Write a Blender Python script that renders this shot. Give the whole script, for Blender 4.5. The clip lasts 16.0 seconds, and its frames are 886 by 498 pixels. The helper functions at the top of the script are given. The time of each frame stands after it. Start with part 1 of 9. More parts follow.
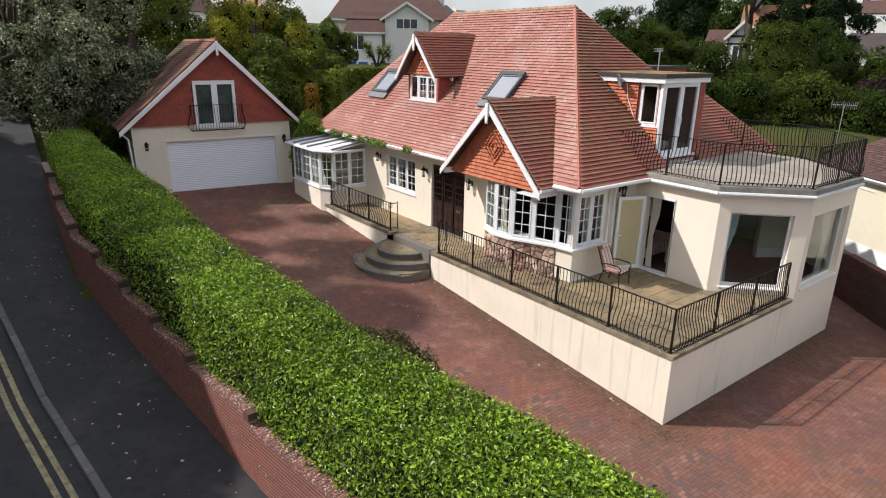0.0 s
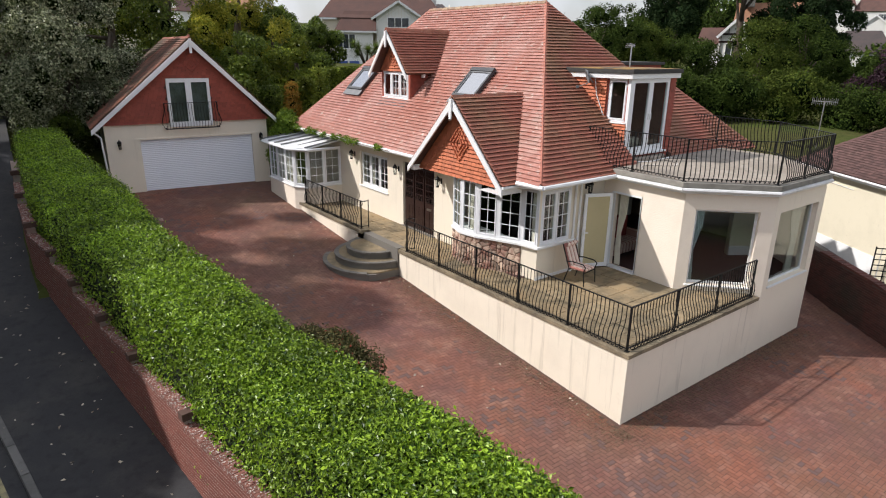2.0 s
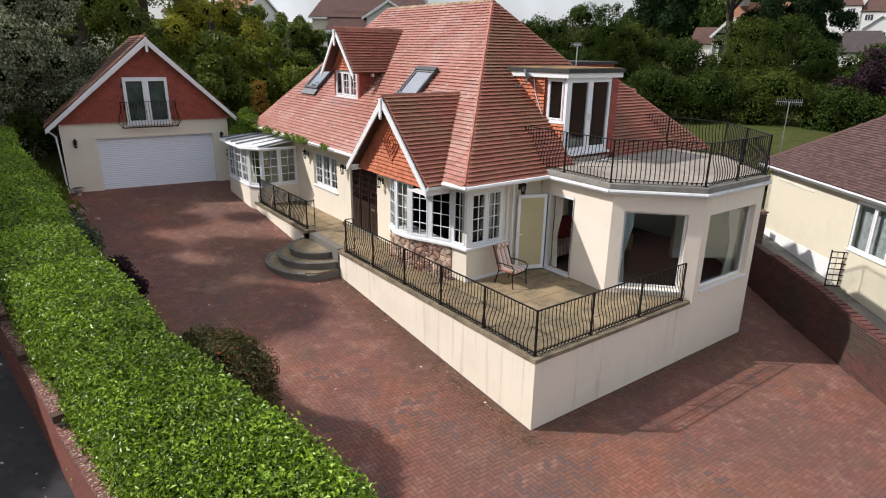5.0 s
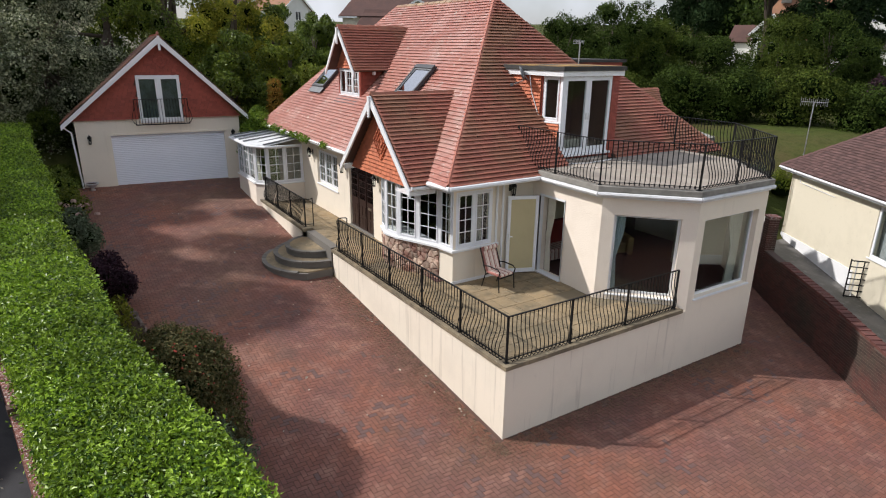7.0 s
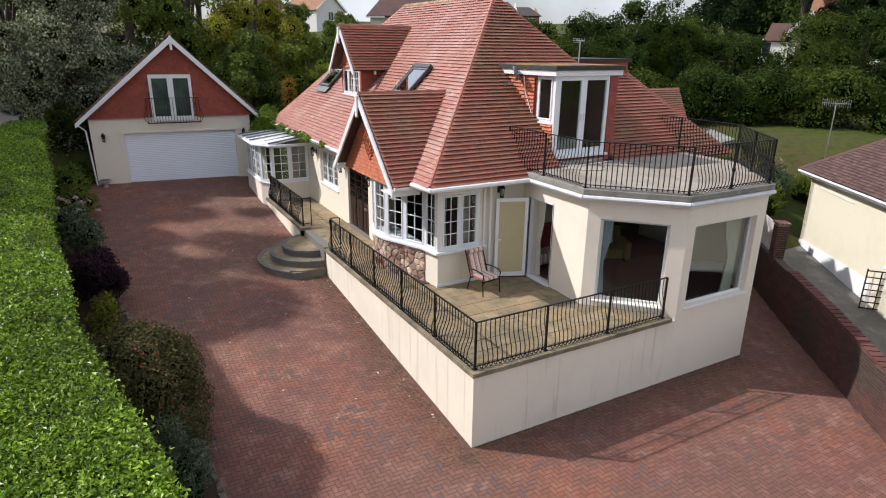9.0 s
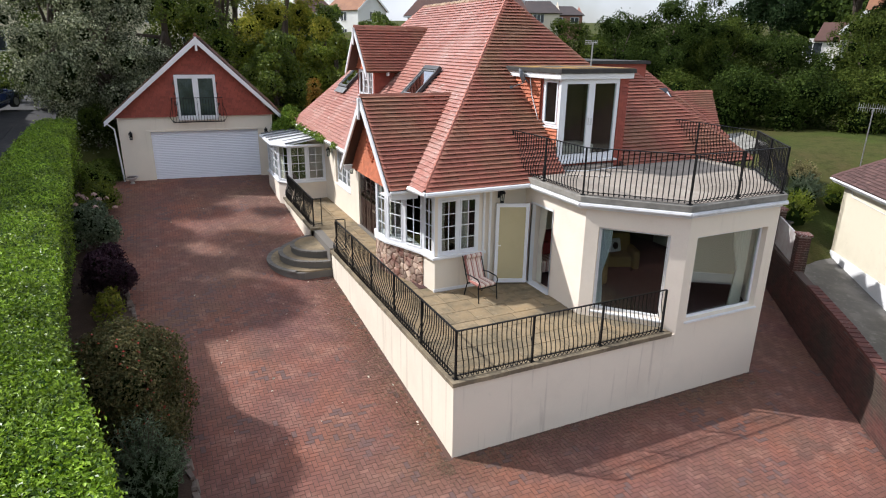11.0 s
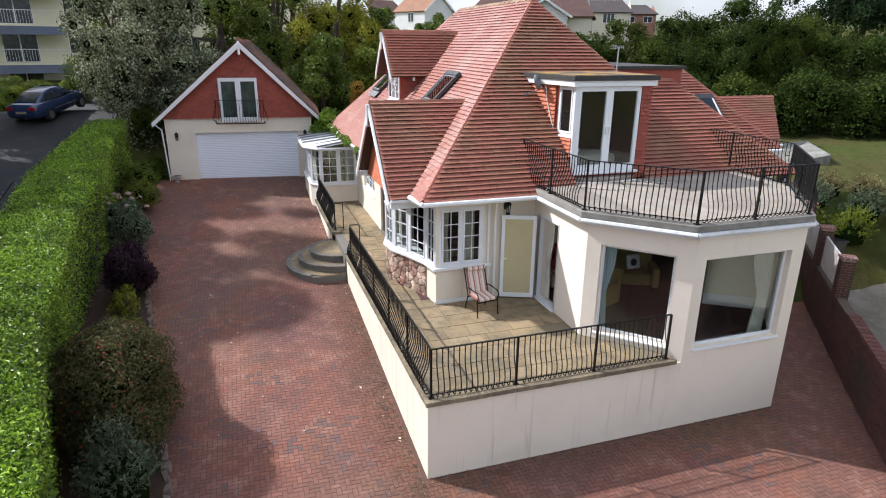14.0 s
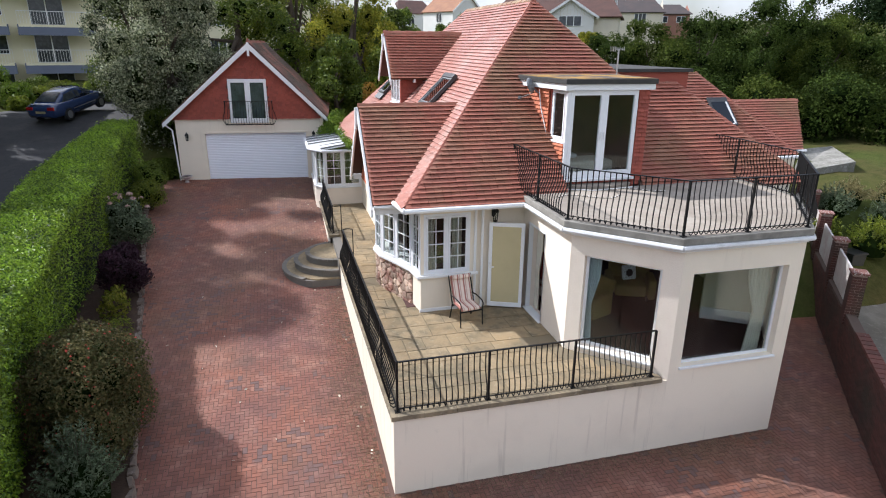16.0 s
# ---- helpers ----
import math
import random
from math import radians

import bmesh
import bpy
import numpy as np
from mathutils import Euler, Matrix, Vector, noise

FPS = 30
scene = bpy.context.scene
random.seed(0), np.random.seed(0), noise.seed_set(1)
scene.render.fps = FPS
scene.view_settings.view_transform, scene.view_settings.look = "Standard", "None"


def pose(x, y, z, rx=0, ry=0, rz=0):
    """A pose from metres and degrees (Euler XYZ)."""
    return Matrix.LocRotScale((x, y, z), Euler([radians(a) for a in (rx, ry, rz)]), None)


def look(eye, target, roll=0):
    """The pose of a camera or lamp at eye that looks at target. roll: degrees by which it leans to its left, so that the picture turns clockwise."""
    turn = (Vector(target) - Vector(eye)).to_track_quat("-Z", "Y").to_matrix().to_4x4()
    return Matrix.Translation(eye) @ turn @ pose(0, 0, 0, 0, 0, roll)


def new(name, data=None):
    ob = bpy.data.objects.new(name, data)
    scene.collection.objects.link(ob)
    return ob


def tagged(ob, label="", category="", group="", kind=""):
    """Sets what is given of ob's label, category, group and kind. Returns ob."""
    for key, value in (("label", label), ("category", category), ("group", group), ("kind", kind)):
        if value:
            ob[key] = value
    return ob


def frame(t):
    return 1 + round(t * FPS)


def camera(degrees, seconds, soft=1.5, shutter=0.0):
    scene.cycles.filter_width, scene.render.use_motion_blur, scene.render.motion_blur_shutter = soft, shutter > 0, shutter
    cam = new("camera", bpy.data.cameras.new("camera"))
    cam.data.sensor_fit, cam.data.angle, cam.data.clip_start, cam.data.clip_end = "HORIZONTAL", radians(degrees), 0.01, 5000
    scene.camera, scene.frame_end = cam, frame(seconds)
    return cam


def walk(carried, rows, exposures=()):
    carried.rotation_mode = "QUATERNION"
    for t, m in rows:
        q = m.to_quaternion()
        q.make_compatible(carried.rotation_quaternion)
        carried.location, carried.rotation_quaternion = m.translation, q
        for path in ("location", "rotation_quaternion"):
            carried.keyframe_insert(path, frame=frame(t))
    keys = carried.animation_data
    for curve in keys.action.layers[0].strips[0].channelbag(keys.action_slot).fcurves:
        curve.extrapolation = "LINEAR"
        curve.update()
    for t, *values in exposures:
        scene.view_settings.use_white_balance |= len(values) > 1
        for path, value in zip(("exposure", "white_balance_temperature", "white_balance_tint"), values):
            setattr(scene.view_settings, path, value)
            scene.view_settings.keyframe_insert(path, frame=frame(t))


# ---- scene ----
cam = camera(72.5, 16.0, 1.1)
METRES, EYE, TILT, LEAN, TURN = 10.4, 6.1, 0.0, 0.0, -37.5
ROWS = [
    (0.0, 0.0, 0.0, 0.0, 0.29, -18.27, -0.88),
    (0.5, 0.0178, 0.0048, -0.0026, 0.32, -18.28, -0.83),
    (1.0, 0.0414, 0.0107, -0.0066, 0.36, -18.27, -0.78),
    (1.5, 0.0684, 0.0152, -0.0091, 0.35, -18.28, -0.76),
    (2.0, 0.1037, 0.018, -0.01, 0.4, -18.28, -0.73),
    (2.5, 0.1389, 0.0186, -0.0105, 0.45, -18.28, -0.71),
    (3.0, 0.1781, 0.0195, -0.0104, 0.51, -18.27, -0.69),
    (3.5, 0.2136, 0.0227, -0.0101, 0.54, -18.27, -0.69),
    (4.0, 0.2513, 0.0271, -0.0091, 0.58, -18.27, -0.72),
    (4.5, 0.2849, 0.0331, -0.0095, 0.81, -18.28, -0.77),
    (7.0, 0.4517, 0.0792, -0.0133, 5.07, -18.41, -0.71),
    (7.5, 0.4828, 0.0894, -0.0132, 6.05, -18.45, -0.67),
    (8.0, 0.5157, 0.0994, -0.0134, 7.02, -18.47, -0.6),
    (8.5, 0.5456, 0.1089, -0.0139, 7.76, -18.48, -0.6),
    (9.0, 0.5773, 0.1198, -0.0138, 8.56, -18.47, -0.62),
    (11.5, 0.7111, 0.1738, -0.0027, 14.01, -18.62, -0.63),
    (12.0, 0.738, 0.1869, -0.0012, 15.25, -18.64, -0.59),
    (12.5, 0.7607, 0.2003, 0.001, 16.32, -18.66, -0.58),
    (13.0, 0.7851, 0.2167, 0.0041, 17.47, -18.66, -0.54),
    (13.5, 0.8077, 0.2327, 0.0079, 18.52, -18.67, -0.5),
    (14.0, 0.8312, 0.2504, 0.0115, 19.55, -18.68, -0.49),
    (14.5, 0.8533, 0.2687, 0.0141, 20.4, -18.68, -0.45),
    (15.0, 0.8765, 0.2898, 0.0167, 21.24, -18.69, -0.46),
    (15.5, 0.8978, 0.308, 0.0171, 21.96, -18.7, -0.47),
    (16.0, 0.9204, 0.3274, 0.0169, 22.64, -18.69, -0.48),
]
walk(cam, [(t, pose(0, 0, EYE, TILT, LEAN, TURN) @ pose(METRES * x, METRES * y, METRES * z, 90 + pitch, roll, yaw)) for t, x, y, z, yaw, pitch, roll in ROWS],
     [(0, 0.17, 6300, 14), (4.5, 0.13, 6250, 14), (7, 0.06, 6180, 14), (9, 0.2, 6100, 14), (12.5, 0.42, 5950, 14), (16, 0.55, 5850, 14)])

# ---- daylight ----
SUN_FROM = Vector((-0.92, 0.69, 1.0)).normalized()
world = bpy.data.worlds.new("daylight")
scene.world = world
world.use_nodes = True
wn, wl = world.node_tree.nodes, world.node_tree.links
wn.clear()
sky = wn.new("ShaderNodeTexSky")
sky.sky_type, sky.sun_disc = "NISHITA", False
sky.sun_elevation, sky.sun_rotation = radians(41), radians(-53.1)
sky.air_density, sky.dust_density = 1.2, 2.0
wcoord, wnoise, wramp, wmix = (wn.new(k) for k in ("ShaderNodeTexCoord", "ShaderNodeTexNoise", "ShaderNodeValToRGB", "ShaderNodeMixRGB"))
wnoise.inputs["Scale"].default_value, wnoise.inputs["Detail"].default_value = 2.2, 6
wramp.color_ramp.elements[0].position, wramp.color_ramp.elements[1].position = 0.35, 0.62
wmix.inputs[2].default_value = (9.5, 9.8, 10.2, 1)
wback, wout = wn.new("ShaderNodeBackground"), wn.new("ShaderNodeOutputWorld")
wback.inputs["Strength"].default_value = 0.096
wl.new(wcoord.outputs["Generated"], wnoise.inputs["Vector"])
wl.new(wnoise.outputs["Fac"], wramp.inputs["Fac"])
wl.new(wramp.outputs["Color"], wmix.inputs[0])
wl.new(sky.outputs["Color"], wmix.inputs[1])
wl.new(wmix.outputs["Color"], wback.inputs["Color"])
wl.new(wback.outputs["Background"], wout.inputs["Surface"])
sun = new("sun", bpy.data.lights.new("sun", "SUN"))
sun.data.energy, sun.data.angle, sun.data.color = 4.2, radians(0.9), (1.0, 0.955, 0.88)
sun.matrix_world = look(SUN_FROM * 60, (0, 0, 0))

# ---- builders ----
class Shape:
    """Collects vertices and faces of one mesh."""

    def __init__(self, m=None):
        self.v, self.f, self.m = [], [], m or Matrix()

    def add(self, verts, faces):
        n = len(self.v)
        self.v += [tuple(self.m @ Vector(p)) for p in verts]
        self.f += [tuple(n + i for i in q) for q in faces]
        return self

    def box(self, x0, y0, z0, x1, y1, z1):
        p = [(x, y, z) for z in (z0, z1) for x, y in ((x0, y0), (x1, y0), (x1, y1), (x0, y1))]
        return self.add(p, [(3, 2, 1, 0), (4, 5, 6, 7), (0, 1, 5, 4), (1, 2, 6, 5), (2, 3, 7, 6), (3, 0, 4, 7)])

    def bar(self, a, b, w, h, up=(0, 0, 1)):
        """A straight bar of width w and height h from a to b."""
        a, b, up = Vector(a), Vector(b), Vector(up)
        d = (b - a).normalized()
        s = d.cross(up).normalized() * (w / 2)
        u = s.cross(d).normalized() * (h / 2)
        p = [c + i * s + j * u for c in (a, b) for i, j in ((-1, -1), (1, -1), (1, 1), (-1, 1))]
        return self.add(p, [(3, 2, 1, 0), (4, 5, 6, 7), (0, 1, 5, 4), (1, 2, 6, 5), (2, 3, 7, 6), (3, 0, 4, 7)])

    def prism(self, poly, z0, z1):
        """An upright prism; z0 and z1 are heights or functions of x, y."""
        n = len(poly)
        lo = [(x, y, z0(x, y) if callable(z0) else z0) for x, y in poly]
        hi = [(x, y, z1(x, y) if callable(z1) else z1) for x, y in poly]
        return self.add(lo + hi, [tuple(range(n))[::-1], tuple(range(n, 2 * n))] + [(i, (i + 1) % n, n + (i + 1) % n, n + i) for i in range(n)])

    def slab(self, pts, t):
        """A plate over a flat outline, t thick against its normal."""
        pts = [Vector(p) for p in pts]
        nrm = (pts[1] - pts[0]).cross(pts[2] - pts[1]).normalized() * t
        n = len(pts)
        return self.add([p - nrm for p in pts] + pts, [tuple(range(n))[::-1], tuple(range(n, 2 * n))] + [(i, (i + 1) % n, n + (i + 1) % n, n + i) for i in range(n)])

    def tube(self, pts, r, n=6, close=True):
        pts = [Vector(p) for p in pts]
        rs = r if isinstance(r, (list, tuple)) else [r] * len(pts)
        verts, faces = [], []
        for i, p in enumerate(pts):
            d = (pts[min(i + 1, len(pts) - 1)] - pts[max(i - 1, 0)]).normalized()
            s = d.cross(Vector((0, 0, 1)) if abs(d.z) < 0.9 else Vector((1, 0, 0))).normalized()
            u = s.cross(d)
            verts += [p + rs[i] * (math.cos(6.2832 * k / n) * s + math.sin(6.2832 * k / n) * u) for k in range(n)]
        for i in range(len(pts) - 1):
            faces += [(i * n + k, i * n + (k + 1) % n, (i + 1) * n + (k + 1) % n, (i + 1) * n + k) for k in range(n)]
        if close:
            faces += [tuple(range(n)), tuple(range((len(pts) - 1) * n, len(pts) * n))[::-1]]
        return self.add(verts, faces)

    def lathe(self, prof, c, n=20):
        """A turned body: prof is (radius, height) pairs round the upright through c."""
        verts = [(c[0] + r * math.cos(6.2832 * k / n), c[1] + r * math.sin(6.2832 * k / n), c[2] + z) for r, z in prof for k in range(n)]
        faces = [(i * n + k, i * n + (k + 1) % n, (i + 1) * n + (k + 1) % n, (i + 1) * n + k) for i in range(len(prof) - 1) for k in range(n)]
        faces += [tuple(range(n))[::-1], tuple(range((len(prof) - 1) * n, len(prof) * n))]
        return self.add(verts, faces)

    def wall(self, p0, p1, t, z0, z1, holes=()):
        """A wall from p0 to p1 (its outer face), t thick to its left, with holes (u0, u1, z0, z1) through it. z0: height or (height, height)."""
        p0, p1 = Vector((*p0, 0)), Vector((*p1, 0))
        d = (p1 - p0).normalized()
        nrm, length = Vector((-d.y, d.x, 0)) * t, (p1 - p0).length
        za, zb = z0 if isinstance(z0, tuple) else (z0, z0)
        zmin = max(za, zb)
        us = sorted({0, length, *[h[0] for h in holes], *[h[1] for h in holes]})
        zs = sorted({zmin, z1, *[h[2] for h in holes], *[h[3] for h in holes]})
        nu, nz = len(us), len(zs)

        def solid(i, k):
            if not (0 <= i < nu - 1 and 0 <= k < nz - 1):
                return False
            u, z = (us[i] + us[i + 1]) / 2, (zs[k] + zs[k + 1]) / 2
            return not any(h[0] < u < h[1] and h[2] < z < h[3] for h in holes)
        verts, faces, seen = [], [], {}

        def at(i, k, side):
            if (i, k, side) not in seen:
                q = p0 + d * us[i] + nrm * side
                seen[i, k, side] = len(verts)
                verts.append((q.x, q.y, za + (zb - za) * us[i] / length if k == 0 else zs[k]))
            return seen[i, k, side]
        for i in range(nu - 1):
            for k in range(nz - 1):
                if solid(i, k):
                    faces += [(at(i, k, 0), at(i + 1, k, 0), at(i + 1, k + 1, 0), at(i, k + 1, 0)), (at(i, k + 1, 1), at(i + 1, k + 1, 1), at(i + 1, k, 1), at(i, k, 1))]
                    if not solid(i - 1, k):
                        faces.append((at(i, k, 0), at(i, k + 1, 0), at(i, k + 1, 1), at(i, k, 1)))
                    if not solid(i + 1, k):
                        faces.append((at(i + 1, k, 1), at(i + 1, k + 1, 1), at(i + 1, k + 1, 0), at(i + 1, k, 0)))
                    if not solid(i, k - 1):
                        faces.append((at(i, k, 1), at(i + 1, k, 1), at(i + 1, k, 0), at(i, k, 0)))
                    if not solid(i, k + 1):
                        faces.append((at(i, k + 1, 0), at(i + 1, k + 1, 0), at(i + 1, k + 1, 1), at(i, k + 1, 1)))
        return self.add(verts, faces)


def place(ob):
    """The pose of ob in the world, worked out from its parents."""
    return (place(ob.parent) @ ob.matrix_parent_inverse if ob.parent else Matrix()) @ ob.matrix_basis


def mesh_of(name, shape, material, smooth=False):
    me = bpy.data.meshes.new(name)
    me.from_pydata(shape.v, [], shape.f)
    me.materials.append(material)
    if smooth:
        me.polygons.foreach_set("use_smooth", [True] * len(me.polygons))
    bm = bmesh.new()
    bm.from_mesh(me)
    bmesh.ops.recalc_face_normals(bm, faces=bm.faces)
    bm.to_mesh(me)
    bm.free()
    return me


def under(ob, parent):
    if parent:
        ob.parent = parent
        ob.matrix_parent_inverse = place(parent).inverted()
    return ob


def part(name, shape, material, parent=None, label="", bevel=0, smooth=False):
    """Links a shape, given in the world's metres, as one mesh under a thing or part."""
    ob = under(new(name, mesh_of(name, shape, material, smooth)), parent)
    if bevel:
        mod = ob.modifiers.new("bevel", "BEVEL")
        mod.width, mod.segments, mod.limit_method = bevel, 2, "ANGLE"
    return tagged(ob, label)


def piece(name, me, m, parent):
    """One of many alike pieces that share a mesh, at the pose m in the world."""
    ob = new(name, me)
    under(ob, parent)
    ob.matrix_basis = m
    return ob


def thing(name, at, label, category, group="", kind=""):
    ob = new(name)
    ob.location, ob.empty_display_size = at, 0.2
    return tagged(ob, label, category, group, kind)


def solo(name, shape, material, label, category="", group="", kind="", bevel=0, smooth=False):
    return tagged(part(name, shape, material, None, label, bevel, smooth), "", category, group, kind)


def sheet(name, verts, quads, material, parent=None, smooth=False):
    """A large mesh from arrays of vertices and four-cornered faces."""
    me = bpy.data.meshes.new(name)
    verts, quads = np.asarray(verts, np.float32), np.asarray(quads, np.int32)
    k = quads.shape[1]
    me.vertices.add(len(verts))
    me.vertices.foreach_set("co", verts.ravel())
    me.loops.add(quads.size)
    me.loops.foreach_set("vertex_index", quads.ravel())
    me.polygons.add(len(quads))
    me.polygons.foreach_set("loop_start", np.arange(0, quads.size, k, dtype=np.int32))
    me.materials.append(material)
    me.update(calc_edges=True)
    me.polygons.foreach_set("use_smooth", [smooth] * len(me.polygons))
    return under(new(name, me), parent)


def leaves(rng, pts, out, size, flat=0.5, slim=0.5):
    """Folded leaves at pts that face roughly along out. Returns vertices and faces."""
    n = len(pts)
    nrm = out + rng.normal(0, flat, (n, 3))
    nrm /= np.linalg.norm(nrm, axis=1)[:, None]
    a = np.cross(nrm, rng.normal(0, 1, (n, 3)))
    a /= np.linalg.norm(a, axis=1)[:, None]
    b = np.cross(nrm, a)
    s = size * rng.uniform(0.65, 1.35, (n, 1))
    w = s * slim
    fold = nrm * s * 0.16
    v = np.stack([pts - a * s * 0.5, pts + b * w * 0.5 + fold - a * s * 0.05, pts + a * s * 0.5, pts - b * w * 0.5 + fold - a * s * 0.05], 1)
    i = np.arange(n)[:, None] * 4
    return v.reshape(-1, 3), np.concatenate([i + np.array([[0, 1, 2]]), i + np.array([[0, 2, 3]])], 0)


def lerp(table, y):
    return float(np.interp(y, [a for a, b in table], [b for a, b in table]))


def drive_z(x, y):
    """The height of the driveway, which climbs towards the garage."""
    return -2.0 + (0.0966 if y > 6.3 else 0.045) * (y - 6.3)


def road_z(x, y):
    """The height of the lane beside the hedge."""
    d = min(y - 8.7, 26.0)
    return -1.41 + 0.11 * d + (0.0018 * d * d if d > 0 else 0)


def wall_x(y):
    """The lane-side face of the garden wall."""
    return 2.81 - 0.145 * (y - 9.43) if y < 19 else 1.42 + 0.03 * (y - 19)

# ---- materials ----
def material(name, colour, rough=0.6, vary=(), grain=(), bump=(), metal=0.0, spec=0.5, island=0, obj=0, coat=0.0, odd=None):
    """A procedural material. vary: (scale, second colour, low, high) blotches; grain: (scale, amount); bump: (scale, strength, metres);
    island and obj: spread of lightness from piece to piece; odd: (colour, share) of stray pieces that gather in drifts."""
    m = bpy.data.materials.new(name)
    m.use_nodes = True
    n, l = m.node_tree.nodes, m.node_tree.links
    p = n["Principled BSDF"]
    p.inputs["Roughness"].default_value, p.inputs["Metallic"].default_value = rough, metal
    p.inputs["Specular IOR Level"].default_value, p.inputs["Coat Weight"].default_value = spec, coat
    co = n.new("ShaderNodeTexCoord")
    geo = n.new("ShaderNodeNewGeometry")
    where = geo.outputs["Position"]
    base = n.new("ShaderNodeRGB")
    base.outputs[0].default_value = (*colour, 1)
    out = base.outputs[0]
    for scale, second, low, high, *stretch in vary:
        t, r, x = n.new("ShaderNodeTexNoise"), n.new("ShaderNodeMapRange"), n.new("ShaderNodeMixRGB")
        t.inputs["Scale"].default_value, t.inputs["Detail"].default_value, t.inputs["Roughness"].default_value = scale, 6, 0.62
        r.inputs["From Min"].default_value, r.inputs["From Max"].default_value = low, high
        x.inputs[2].default_value = (*second, 1)
        if stretch:
            mp = n.new("ShaderNodeMapping")
            mp.inputs["Scale"].default_value = (1, 1, stretch[0])
            l.new(where, mp.inputs["Vector"])
            l.new(mp.outputs["Vector"], t.inputs["Vector"])
        else:
            l.new(where, t.inputs["Vector"])
        l.new(t.outputs["Fac"], r.inputs["Value"])
        l.new(r.outputs["Result"], x.inputs[0])
        l.new(out, x.inputs[1])
        out = x.outputs[0]
    spread = []
    if island:
        spread.append((geo.outputs["Random Per Island"], island))
    if obj:
        spread.append((n.new("ShaderNodeObjectInfo").outputs["Random"], obj))
    if odd:
        t, a, g, x = n.new("ShaderNodeTexNoise"), n.new("ShaderNodeMath"), n.new("ShaderNodeMapRange"), n.new("ShaderNodeMixRGB")
        t.inputs["Scale"].default_value, t.inputs["Detail"].default_value = 0.55, 3
        l.new(where, t.inputs["Vector"])
        a.operation = "MULTIPLY"
        l.new(t.outputs["Fac"], a.inputs[0])
        l.new(spread[0][0], a.inputs[1])
        g.inputs["From Min"].default_value, g.inputs["From Max"].default_value = 0.52 * (1 - odd[1]), 0.52 * (1 - odd[1]) + 0.05
        x.inputs[2].default_value = (*odd[0], 1)
        l.new(a.outputs[0], g.inputs["Value"])
        l.new(g.outputs["Result"], x.inputs[0])
        l.new(out, x.inputs[1])
        out = x.outputs[0]
    if grain:
        t = n.new("ShaderNodeTexNoise")
        t.inputs["Scale"].default_value, t.inputs["Detail"].default_value = grain[0], 4
        l.new(where, t.inputs["Vector"])
        spread.append((t.outputs["Fac"], grain[1]))
    for src, amount in spread:
        r, x = n.new("ShaderNodeMapRange"), n.new("ShaderNodeHueSaturation")
        r.inputs["To Min"].default_value, r.inputs["To Max"].default_value = 1 - amount, 1 + amount
        l.new(src, r.inputs["Value"])
        l.new(r.outputs["Result"], x.inputs["Value"])
        l.new(out, x.inputs["Color"])
        out = x.outputs["Color"]
    l.new(out, p.inputs["Base Color"])
    if bump:
        t, b = n.new("ShaderNodeTexNoise"), n.new("ShaderNodeBump")
        t.inputs["Scale"].default_value, t.inputs["Detail"].default_value = bump[0], 5
        b.inputs["Strength"].default_value, b.inputs["Distance"].default_value = bump[1], bump[2]
        l.new(where, t.inputs["Vector"])
        l.new(t.outputs["Fac"], b.inputs["Height"])
        l.new(b.outputs["Normal"], p.inputs["Normal"])
    return m


def glass_material(name, tint, gloss=1.0):
    m = bpy.data.materials.new(name)
    m.use_nodes = True
    n, l = m.node_tree.nodes, m.node_tree.links
    n.clear()
    o, mix, tr, gl, lw, po, ma = (n.new(k) for k in ("ShaderNodeOutputMaterial", "ShaderNodeMixShader", "ShaderNodeBsdfTransparent", "ShaderNodeBsdfGlossy", "ShaderNodeLayerWeight", "ShaderNodeMath", "ShaderNodeMath"))
    tr.inputs["Color"].default_value = (*tint, 1)
    gl.inputs["Roughness"].default_value = 0.02
    po.operation, po.inputs[1].default_value = "POWER", 5.0
    ma.operation, ma.inputs[1].default_value, ma.inputs[2].default_value, ma.use_clamp = "MULTIPLY_ADD", 0.9, 0.045 * gloss, True
    l.new(lw.outputs["Facing"], po.inputs[0])
    l.new(po.outputs[0], ma.inputs[0])
    l.new(ma.outputs[0], mix.inputs[0])
    l.new(tr.outputs[0], mix.inputs[1])
    l.new(gl.outputs[0], mix.inputs[2])
    l.new(mix.outputs[0], o.inputs["Surface"])
    return m


